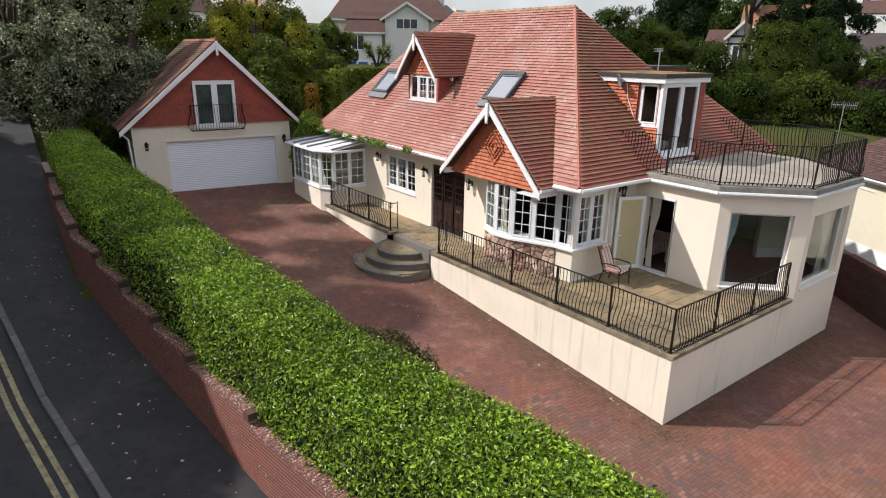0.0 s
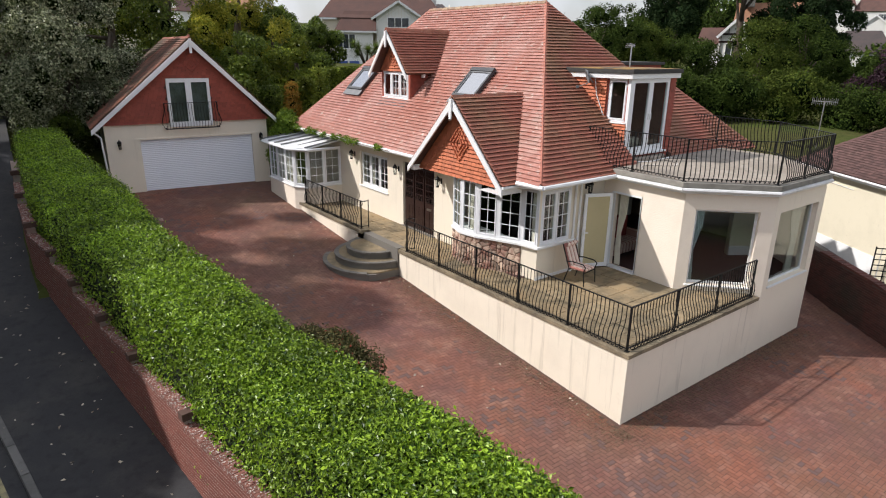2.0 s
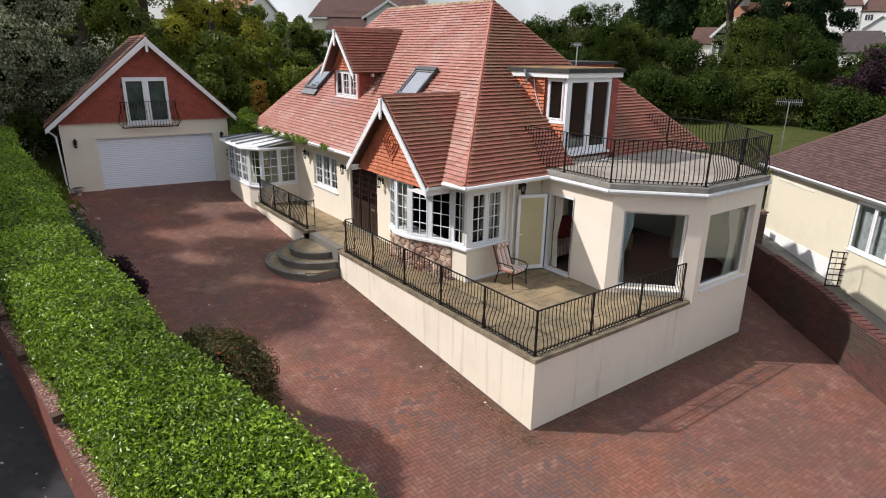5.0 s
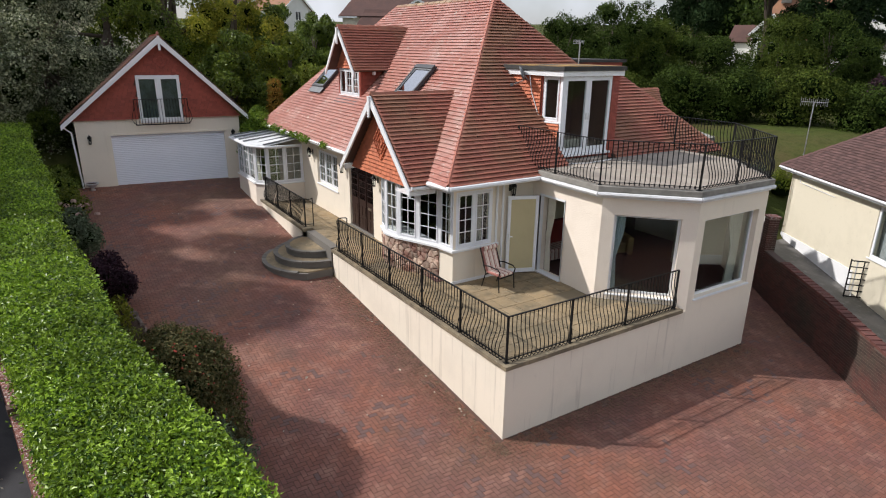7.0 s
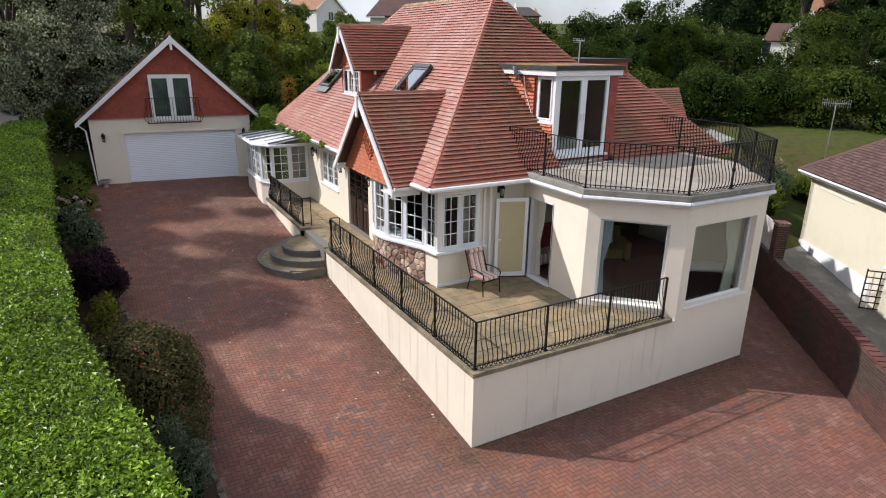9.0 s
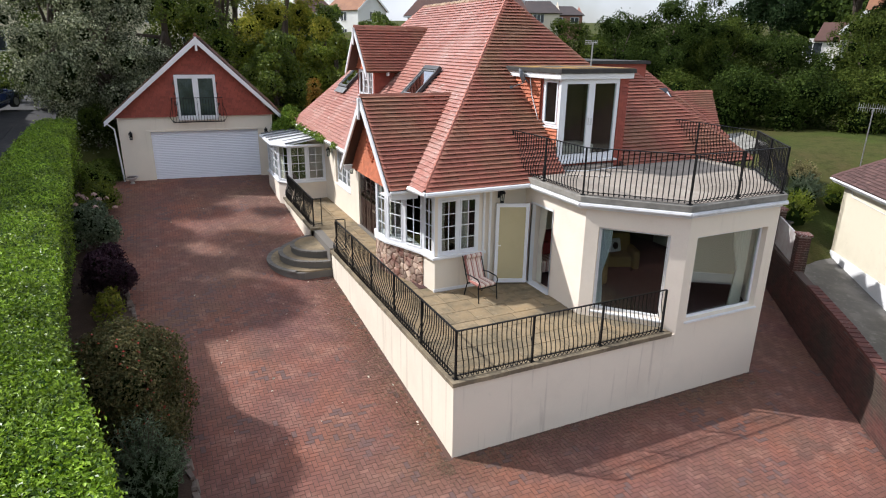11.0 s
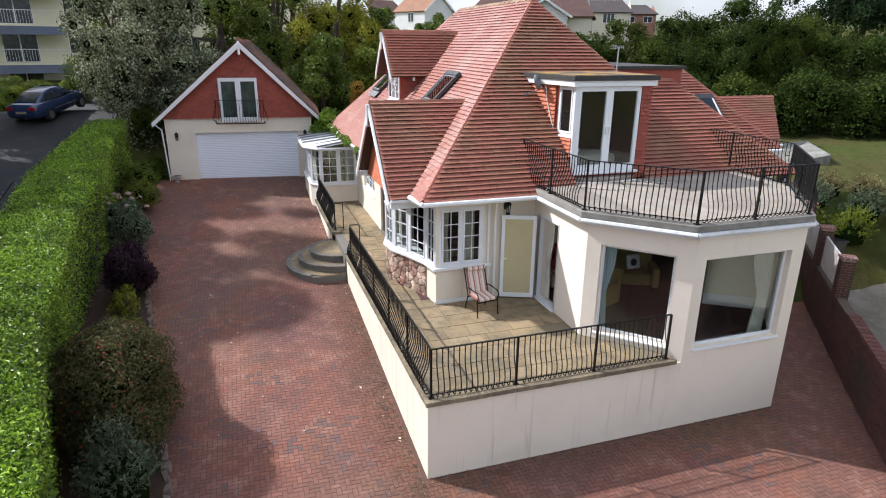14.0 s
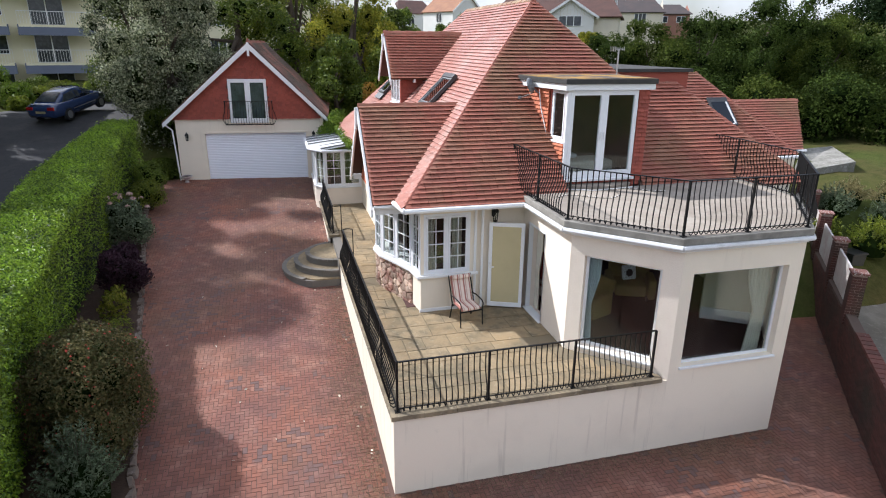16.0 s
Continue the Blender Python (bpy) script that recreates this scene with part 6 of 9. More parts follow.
cap_one = mesh_of("coping_brick", Shape().box(-0.125, 0.003, 0, 0.125, 0.062, 0.105), CAP_BRICK)
brick_at, cap_at = [], []
for ya, yb, zt in wall_rows:
    pa, pb = Vector((wall_x(ya), ya)), Vector((wall_x(yb), yb))
    gwc.wall(pb, pa, 0.22, (road_z(0, yb) - 0.3, road_z(0, ya) - 0.3), zt)
    d = (pb - pa).normalized()
    L = (pb - pa).length
    ang = math.atan2(d.y, d.x)
    k = 0
    z = zt - 0.075
    while z > road_z(0, (ya + yb) / 2) - 0.35:
        x = -0.11 if k % 2 else 0
        while x < L - 0.02:
            q = pa + d * max(x, 0)
            w = min(x + 0.222, L) - max(x, 0)
            if z > road_z(0, q.y) - 0.1:
                if w > 0.2 and 8.5 < q.y < 12.5 and len(brick_at) < 295:
                    brick_at.append(Matrix.Translation((q.x, q.y, z)) @ Matrix.Rotation(ang, 4, "Z"))
                else:
                    m = Matrix.Translation((q.x, q.y, z)) @ Matrix.Rotation(ang, 4, "Z")
                    n = len(bv)
                    f = 0.004
                    bv += [tuple(m @ Vector(p)) for p in ((0, 0.0, 0), (w - 0.004, 0.0, 0), (w - 0.004, 0.0, 0.060), (0, 0.0, 0.060), (0.0, f, 0.001), (w - 0.004, f, 0.001), (w - 0.004, f, 0.059), (0.0, f, 0.059))]
                    bf += [(n + 4, n + 5, n + 6, n + 7), (n, n + 1, n + 5, n + 4), (n + 1, n + 2, n + 6, n + 5), (n + 2, n + 3, n + 7, n + 6), (n + 3, n, n + 4, n + 7)]
            x += 0.225
        z -= 0.075
        k += 1
    x = 0
    while x < L - 0.03:
        q = pa + d * x + Vector((d.y, -d.x)) * 0.1
        cap_at.append(Matrix.Translation((q.x, q.y, zt + random.uniform(-0.003, 0.004))) @ Matrix.Rotation(ang - math.pi / 2, 4, "Z"))
        x += 0.068
part("wall_core", gwc, LANE_MORTAR, garden_wall)
for ya, yb, zt in wall_rows[2:]:
    pa = Vector((wall_x(ya), ya))
    part("end_block", Shape(Matrix.Translation((pa.x, pa.y, zt)) @ Matrix.Rotation(0.143, 4, "Z")).box(-0.05, -0.07, -0.02, 0.27, 0.10, 0.118), CAP_END, garden_wall, "end block of the coping, its shade put into a dark colour")
tagged(sheet("bricks", bv, bf, BRICK, garden_wall), "", "", "", "stuff")
for m in brick_at:
    piece("brick", brick_one, m @ Matrix.Rotation(math.pi, 4, "Z") @ Matrix.Translation((-0.222, 0, 0)), garden_wall)
for m in cap_at[:300]:
    piece("coping_brick", cap_one, m, garden_wall)

# kerb and yellow lines
kerb = thing("kerb", (0.3, 14, -0.9), "worn grey stone kerb along the lane", "kerb", "", "structure")
y = -12.0
while y < 19:
    a, b = Vector((lerp(KERB_X, y), y, 0)), Vector((lerp(KERB_X, y + 0.91), y + 0.91, 0))
    a.z, b.z = road_z(0, a.y) + 0.012, road_z(0, b.y) + 0.012
    part("kerb_stone", Shape().bar(a + (b - a) * 0.006 - Vector((0.07, 0, 0.075)), b - (b - a) * 0.006 - Vector((0.07, 0, 0.075)), 0.14, 0.15), KERB, kerb, bevel=0.012)
    y += 0.915
for off in (0.44, 0.65):
    pts = [(lerp(KERB_X, y) - off, y) for y in np.arange(-27, 21, 0.6)]
    s = Shape()
    v = []
    for x, y in pts:
        v += [(x - 0.05, y, road_z(x, y) - 0.094), (x + 0.05, y, road_z(x, y) - 0.094)]
    s.add(v, [(2 * i, 2 * i + 1, 2 * i + 3, 2 * i + 2) for i in range(len(pts) - 1)])
    solo("yellow_line", s, YELLOW, "worn yellow no-parking line on the lane", "road marking", "yellow lines", "structure")

# ---- boundary wall to the neighbour ----
BW = lambda y: 23.4 + 0.72 * (y - 7.8)
bnd = thing("boundary_wall", (22, 6, -2), "red brick boundary wall with a concrete panel fence", "wall", "", "structure")
BW_Y = [(-3.0, -1.1), (2.0, -0.85), (5.0, -0.5), (7.6, -0.36), (17.0, 0.35)]
bwc, bv, bf = Shape(), [], []
for (ya, za), (yb, zb) in zip(BW_Y, BW_Y[1:]):
    a, b = Vector((BW(ya), ya)), Vector((BW(yb), yb))
    t = Vector((0.81, -0.585)) * 0.24
    q = [(a, drive_z(0, ya) - 0.3), (b, drive_z(0, yb) - 0.3)]
    lo = [(*a, drive_z(0, ya) - 0.3), (*b, drive_z(0, yb) - 0.3), (*(b + t), drive_z(0, yb) - 0.3), (*(a + t), drive_z(0, ya) - 0.3)]
    hi = [(*a, za), (*b, zb), (*(b + t), zb), (*(a + t), za)]
    bwc.add(lo + hi, [(3, 2, 1, 0), (4, 5, 6, 7), (0, 1, 5, 4), (1, 2, 6, 5), (2, 3, 7, 6), (3, 0, 4, 7)])
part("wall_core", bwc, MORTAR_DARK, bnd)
d = Vector((0.72, 1.0)).normalized()
nn = Vector((-d.y, d.x))
for k in range(30):
    x = -0.11 if k % 2 else 0
    while x < 22:
        q = Vector((BW(-3), -3.0)) + d * x
        z0 = drive_z(0, q.y) - 0.05
        zt = lerp(BW_Y, q.y)
        z = -2.6 + k * 0.075 + 0.055 * max(0, q.y - 7)
        if z0 < z < zt - 0.07:
            n = len(bv)
            f = nn * (0.004 + random.uniform(0, 0.003))
            e = q + d * 0.215
            bv += [(q.x, q.y, z), (e.x, e.y, z), (e.x, e.y, z + 0.065), (q.x, q.y, z + 0.065)] + [(p.x + f.x, p.y + f.y, h) for p, h in ((q, z + 0.002), (e, z + 0.002), (e, z + 0.063), (q, z + 0.063))]
            bf += [(n + 4, n + 5, n + 6, n + 7), (n, n + 1, n + 5, n + 4), (n + 1, n + 2, n + 6, n + 5), (n + 2, n + 3, n + 7, n + 6), (n + 3, n, n + 4, n + 7)]
        x += 0.225
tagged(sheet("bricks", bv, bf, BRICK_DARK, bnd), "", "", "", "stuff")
x = 0
CAP_DARK = material("dark_coping_brick", (0.12, 0.042, 0.032), 0.9, vary=[(5, (0.08, 0.04, 0.03), 0.45, 0.8), (20, (0.3, 0.26, 0.23), 0.66, 0.72)], grain=(50, 0.12), bump=(60, 0.5, 0.006), obj=0.2)
cap2 = mesh_of("coping_brick", Shape().box(-0.14, 0.003, 0, 0.14, 0.21, 0.07), CAP_DARK)
while x < 12.5:
    q = Vector((BW(-3), -3.0)) + d * x - nn * 0.12
    piece("coping_brick", cap2, Matrix.Translation((q.x, q.y, lerp(BW_Y, q.y) - 0.004)) @ Matrix.Rotation(math.atan2(d.y, d.x) - math.pi / 2, 4, "Z"), bnd)
    x += 0.217
CONCRETE = material("pale_panel", (0.55, 0.55, 0.52), 0.9, vary=[(2, (0.42, 0.32, 0.30), 0.4, 0.75)], grain=(50, 0.1), bump=(40, 0.3, 0.004))
fy = [8.25, 10.1, 11.95, 13.8, 15.65]
for i, y in enumerate(fy):
    q = Vector((BW(y), y)) + Vector((0.81, -0.585)) * 0.12
    z0, z1 = lerp(BW_Y, y) - 0.3, 0.78 + 0.12 * (y - 8.25)
    m = Matrix.Translation((q.x, q.y, 0)) @ Matrix.Rotation(math.atan2(d.y, d.x), 4, "Z")
    pier = part("pier", Shape(m).box(-0.16, -0.16, z0, 0.16, 0.16, z1), MORTAR, bnd, "red brick fence pier")
    z = z0
    while z < z1 - 0.07:
        off = 0.0 if round(z / 0.075) % 2 else 0.108
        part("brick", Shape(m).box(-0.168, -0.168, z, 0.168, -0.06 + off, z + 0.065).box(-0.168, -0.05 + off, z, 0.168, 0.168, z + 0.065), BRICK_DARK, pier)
        z += 0.075
    part("pier_cap", Shape(m).box(-0.2, -0.2, z1, 0.2, 0.2, z1 + 0.06), CAP_BRICK, pier, bevel=0.01)
    if i < len(fy) - 1:
        L = (Vector((BW(fy[i + 1]), fy[i + 1])) - Vector((BW(y), y))).length
        za, zb = lerp(BW_Y, y) + 0.02, lerp(BW_Y, fy[i + 1]) + 0.02
        pan = Shape(m).add([(0.18, -0.025, za), (L - 0.18, -0.025, zb), (L - 0.18, -0.025, zb + 0.95), (0.18, -0.025, za + 0.95), (0.18, 0.025, za), (L - 0.18, 0.025, zb), (L - 0.18, 0.025, zb + 0.95), (0.18, 0.025, za + 0.95)],
                           [(0, 1, 2, 3), (7, 6, 5, 4), (0, 4, 5, 1), (1, 5, 6, 2), (2, 6, 7, 3), (3, 7, 4, 0)])
        part("fence_panel", pan, CONCRETE, bnd, "pale grey fence panel")

# ---- driveway of herringbone blocks ----
DRIVE = [(7.3, -4.2), (6.48, 7.0), (5.1, 16.7), (4.2, 23.0), (3.9, 27.6), (11.9, 27.2), (12.0, 25.0), (11.0, 22.9), (11.15, 17.5), (11.2, 6.3), (20.0, 6.35), (21.9, 8.8), (21.9, 13.0), (24, 13.5), (26.6, 12.3), (BW(7.8), 7.8), (BW(2), 2), (BW(-4), -4.2)]
driveway = thing("driveway", (12, 5, -2.1), "worn red herringbone block paving with darker blocks", "driveway", "", "structure")
dv, df = [], []
for i in range(0, 46):
    for j in range(0, 66):
        x0, y0 = 3.4 + i * 0.5, -4.2 + j * 0.5
        if any(inside(DRIVE, x0 + a, y0 + b) for a, b in ((0, 0), (0.5, 0), (0.5, 0.5), (0, 0.5))):
            n = len(dv)
            dv += [(x, y, drive_z(x, y) - 0.005) for x, y in ((x0, y0), (x0 + 0.5, y0), (x0 + 0.5, y0 + 0.5), (x0, y0 + 0.5))]
            df.append((n, n + 1, n + 2, n + 3))
tagged(sheet("joint_bed", dv, df, JOINT, driveway), "sandy joints between the blocks")
bv, bf, singles = [], [], []
rb = np.random.default_rng(21)
U = 0.1
for i in range(-10, 235):
    for j in range(-60, 330):
        r = (i - j) % 4
        if r not in (0, 1) and r != 3:
            continue
        if r == 0:
            w, h = 2, 1
        elif r == 3:
            w, h = 1, 2
        else:
            continue
        x0, y0 = 3.4 + i * U, -4.2 + j * U
        cx, cy = x0 + w * U / 2, y0 + h * U / 2
        if not inside(DRIVE, cx, cy):
            continue
        x0, x1, y0, y1 = x0 + 0.0046, x0 + w * U - 0.0046, y0 + 0.0046, y0 + h * U - 0.0046
        dz = rb.uniform(-0.0014, 0.0014)
        n = len(bv)
        if len(singles) < 298 and 9.0 < cx < 11.0 and 1.8 < cy < 5.2:
            singles.append((cx, cy, w, dz))
            continue
        bv += [(x, y, drive_z(x, y) - 0.012) for x, y in ((x0, y0), (x1, y0), (x1, y1), (x0, y1))]
        e = 0.002
        bv += [(x, y, drive_z(x, y) + dz) for x, y in ((x0 + e, y0 + e), (x1 - e, y0 + e), (x1 - e, y1 - e), (x0 + e, y1 - e))]
        bf += [(n + 4, n + 5, n + 6, n + 7), (n, n + 1, n + 5, n + 4), (n + 1, n + 2, n + 6, n + 5), (n + 2, n + 3, n + 7, n + 6), (n + 3, n, n + 4, n + 7)]
part("drive_edging", Shape().bar((7.2, -4.16, drive_z(0, -4.2) - 0.06), (14.9, -4.16, drive_z(0, -4.2) - 0.06), 0.2, 0.16), KERB, driveway, "grey concrete edging")
tagged(sheet("paving", bv, bf, PAVER, driveway), "red and grey paving blocks", "", "", "stuff")
blk = mesh_of("paving_block", Shape().add([(-0.0954, -0.0454, -0.012), (0.0954, -0.0454, -0.012), (0.0954, 0.0454, -0.012), (-0.0954, 0.0454, -0.012), (-0.0936, -0.0436, 0), (0.0936, -0.0436, 0), (0.0936, 0.0436, 0), (-0.0936, 0.0436, 0)],
                                          [(4, 5, 6, 7), (0, 1, 5, 4), (1, 2, 6, 5), (2, 3, 7, 6), (3, 0, 4, 7)]), PAVER_PIECE)
for cx, cy, w, dz in singles:
    piece("paving_block", blk, Matrix.Translation((cx, cy, drive_z(cx, cy) + dz)) @ Matrix.Rotation(math.atan(0.045), 4, "X") @ Matrix.Rotation(0 if w == 2 else math.pi / 2, 4, "Z"), driveway)

# ---- trees, shrubs ----
L_SILVER = leaf_material("silver_leaf", (0.055, 0.075, 0.022), (0.56, 0.58, 0.37), 0.40, 0.25, 0.4, 0.45)
L_SILVER.node_tree.nodes["Color Ramp"].color_ramp.elements[0].position = 0.3
L_DARK = leaf_material("dark_leaf", (0.046, 0.080, 0.010), (0.17, 0.22, 0.03), 0.42, 0.28, 0.4, 0.25)
L_MID = leaf_material("mid_leaf", (0.075, 0.115, 0.010), (0.26, 0.30, 0.035), 0.42, 0.3, 0.45, 0.25)
L_BELT = leaf_material("belt_leaf", (0.022, 0.040, 0.008), (0.064, 0.094, 0.017), 0.6, 0.25, 0.45, 0.05)
L_BELT_LIGHT = leaf_material("belt_leaf_light", (0.032, 0.054, 0.008), (0.100, 0.126, 0.022), 0.6, 0.25, 0.45, 0.05)
L_PINE = leaf_material("pine_needle", (0.012, 0.026, 0.010), (0.035, 0.058, 0.020), 0.7, 0.15, 0.4, 0.05)
L_YELLOW = leaf_material("yellowing_leaf", (0.15, 0.18, 0.02), (0.44, 0.40, 0.05), 0.5, 0.4, 0.35)
L_YELLOW_DULL = leaf_material("dull_yellow_leaf", (0.09, 0.12, 0.015), (0.28, 0.27, 0.04), 0.5, 0.4, 0.35)
L_ORANGE = leaf_material("orange_leaf", (0.20, 0.11, 0.02), (0.34, 0.20, 0.035), 0.55, 0.3, 0.3)
L_PURPLE = leaf_material("purple_leaf", (0.022, 0.012, 0.018), (0.06, 0.028, 0.04), 0.5, 0.2, 0.3)
L_COTON = leaf_material("brown_green_leaf", (0.042, 0.055, 0.018), (0.155, 0.125, 0.05), 0.5, 0.2, 0.3)
L_GREY = leaf_material("grey_green_leaf", (0.06, 0.085, 0.045), (0.20, 0.25, 0.15), 0.55, 0.2, 0.3)
L_IVY = leaf_material("bright_vine_leaf", (0.07, 0.13, 0.015), (0.19, 0.27, 0.03), 0.45, 0.3, 0.3)
L_PLUME = leaf_material("straw_leaf", (0.16, 0.15, 0.06), (0.36, 0.31, 0.16), 0.6, 0.25, 0.3)
BERRY = material("orange_berry", (0.34, 0.045, 0.022), 0.4, grain=(30, 0.2))
BLOOM = material("faded_pink_bloom", (0.42, 0.28, 0.25), 0.8, vary=[(9, (0.30, 0.22, 0.16), 0.4, 0.7)])


def crown_points(rng, blobs, count, rough=0.12):
    """Leaf places over a heap of blobs (centre, radius), with their outward directions; inner ones are thinned out."""
    c = np.array([b[0] for b in blobs], float)
    r = np.array([b[1] for b in blobs], float)
    w = r ** 2 / (r ** 2).sum()
    k = rng.choice(len(blobs), count, p=w)
    d = rng.normal(0, 1, (count, 3))
    d[:, 2] += 0.25
    d /= np.linalg.norm(d, axis=1)[:, None]
    p = c[k] + d * (r[k] * rng.uniform(0.72, 1.05, count))[:, None] + rng.normal(0, rough, (count, 3)) * r[k][:, None]
    deep = np.zeros(count, bool)
    for i in range(len(blobs)):
        deep |= (np.linalg.norm(p - c[i], axis=1) < 0.55 * r[i])
    return p[~deep], d[~deep]


def tree(name, at, height, spread, leaf, seed, count=7000, size=0.17, trunk=0.28, bare=0.22, label="", blobs_n=26, group=""):
    """A tree: tapered trunk, limbs that fork, a crown of leaves in uneven clumps."""
    rng = np.random.default_rng(seed)
    at = Vector(at)
    t = thing(name, at, label, "tree", group)
    r0 = 0.028 * height + 0.05
    bend = [at + Vector((rng.normal(0, 0.04 * height) * f, rng.normal(0, 0.04 * height) * f, height * 0.8 * f - 0.15 * (f == 0))) for f in (0, 0.3, 0.6, 1.0)]
    part("trunk", Shape().tube(bend, [r0, r0 * 0.75, r0 * 0.5, r0 * 0.15], 8), BARK, t, smooth=True)
    blobs = []
    for k in range(blobs_n):
        f = rng.uniform(0, 1)
        a = k * 2.4 + rng.uniform(-0.4, 0.4)
        zz = bare + (1 - bare) * f
        rad = spread * math.sqrt(max(0.05, 1 - (2 * (zz - bare) / (1 - bare) - 0.85) ** 2 * 0.75)) * rng.uniform(0.35, 0.95)
        br = spread * rng.uniform(0.22, 0.40) * (1.1 - 0.45 * f)
        c = at + Vector((rad * math.cos(a), rad * math.sin(a), height * zz - br * 0.5))
        blobs.append((tuple(c), br))
        if k % 4 == 0:
            s = bend[1].lerp(bend[2], rng.uniform(0, 1))
            mid = s.lerp(c, 0.5) + Vector((0, 0, 0.1 * height * rng.uniform(0, 0.6)))
            part("limb", Shape().tube([s, mid, c], [r0 * 0.38, r0 * 0.25, r0 * 0.08], 6), BARK, t, smooth=True)
    # dark cores stand in for the shade inside the crown
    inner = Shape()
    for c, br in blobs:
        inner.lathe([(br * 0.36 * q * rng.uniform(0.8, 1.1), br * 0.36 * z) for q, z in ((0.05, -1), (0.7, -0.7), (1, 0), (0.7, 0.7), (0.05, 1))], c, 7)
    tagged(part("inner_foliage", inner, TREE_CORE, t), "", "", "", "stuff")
    p, d = crown_points(rng, blobs, count)
    v, f = leaves(rng, p, d, size, 0.6, 0.6)
    tagged(sheet("crown", v, f, leaf, t), "", "", "", "stuff")
    return t


def shrub(name, at, blobs, leaf, seed, count, size, label, slim=0.5, flat=0.6, full=True):
    rng = np.random.default_rng(seed)
    at = Vector(at)
    t = thing(name, at, label, "shrub")
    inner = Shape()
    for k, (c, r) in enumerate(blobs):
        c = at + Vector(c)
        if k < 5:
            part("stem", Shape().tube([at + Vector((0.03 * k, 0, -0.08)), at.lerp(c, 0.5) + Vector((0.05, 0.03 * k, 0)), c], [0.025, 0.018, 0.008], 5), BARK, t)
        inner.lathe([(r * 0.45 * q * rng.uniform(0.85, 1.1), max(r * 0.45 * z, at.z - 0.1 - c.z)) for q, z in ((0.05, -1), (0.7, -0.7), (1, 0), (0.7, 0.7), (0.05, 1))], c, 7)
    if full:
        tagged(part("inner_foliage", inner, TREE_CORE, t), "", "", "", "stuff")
    p, d = crown_points(rng, [(tuple(at + Vector(c)), r) for c, r in blobs], count, 0.08)
    keep = p[:, 2] > at.z - 0.02
    v, f = leaves(rng, p[keep], d[keep], size, flat, slim)
    tagged(sheet("foliage", v, f, leaf, t), "", "", "", "stuff")
    return t


def bed_z(y):
    return drive_z(0, y) + 0.1


def mound(rng, r, h, n):
    """Blobs that heap into a rounded bush of radius r and height h."""
    out = [((0, 0, h * 0.5), min(r * 0.75, h * 0.5))]
    for k in range(n):
        a = 2.4 * k
        rr = r * (0.35 + 0.3 * ((k * 7) % 3) / 2)
        out.append(((rr * math.cos(a), rr * math.sin(a), h * (0.28 + 0.42 * ((k * 5) % 4) / 3)), r * rng.uniform(0.38, 0.52)))
    return out


rs = np.random.default_rng(5)
BUSH = [((0, 0, 1.1), 0.8)] + [((0.66 * math.cos(0.9 * k), 0.88 * math.sin(0.9 * k), 0.62), 0.58) for k in range(7)] + [((0.60 * math.cos(0.9 * k + 0.4), 0.80 * math.sin(0.9 * k + 0.4), 1.38), 0.56) for k in range(7)] + [((0.3 * math.cos(1.6 * k), 0.42 * math.sin(1.6 * k), 1.72), 0.48) for k in range(4)]
BUSH = [((c[0] * 1.04, c[1] * 1.12, c[2] * 1.12), r * 1.0) for c, r in BUSH] + [((0.5, -1.1, 0.65), 0.55), ((0.25, -1.25, 1.0), 0.5)]
cot = shrub("berry_bush", (5.44, 9.2, bed_z(9.2)), BUSH, L_COTON, 31, 52000, 0.07, "rounded brown-green bush dotted with orange berries")
bp, bd = crown_points(np.random.default_rng(9), [((5.44 + c[0], 9.2 + c[1], bed_z(9.2) + c[2]), r * 1.02) for c, r in BUSH], 1500, 0.03)
bm_ = Shape()
for q in bp:
    if noise.noise(Vector(q) * 1.6) > 0.08:
        x, y, z = q
        bm_.add([(x + 0.026, y, z), (x, y + 0.026, z), (x - 0.026, y, z), (x, y - 0.026, z), (x, y, z + 0.026), (x, y, z - 0.026)], [(0, 1, 4), (1, 2, 4), (2, 3, 4), (3, 0, 4), (1, 0, 5), (2, 1, 5), (3, 2, 5), (0, 3, 5)])
tagged(part("berry_scatter", bm_, BERRY, cot, "small orange berries"), "", "", "", "stuff")


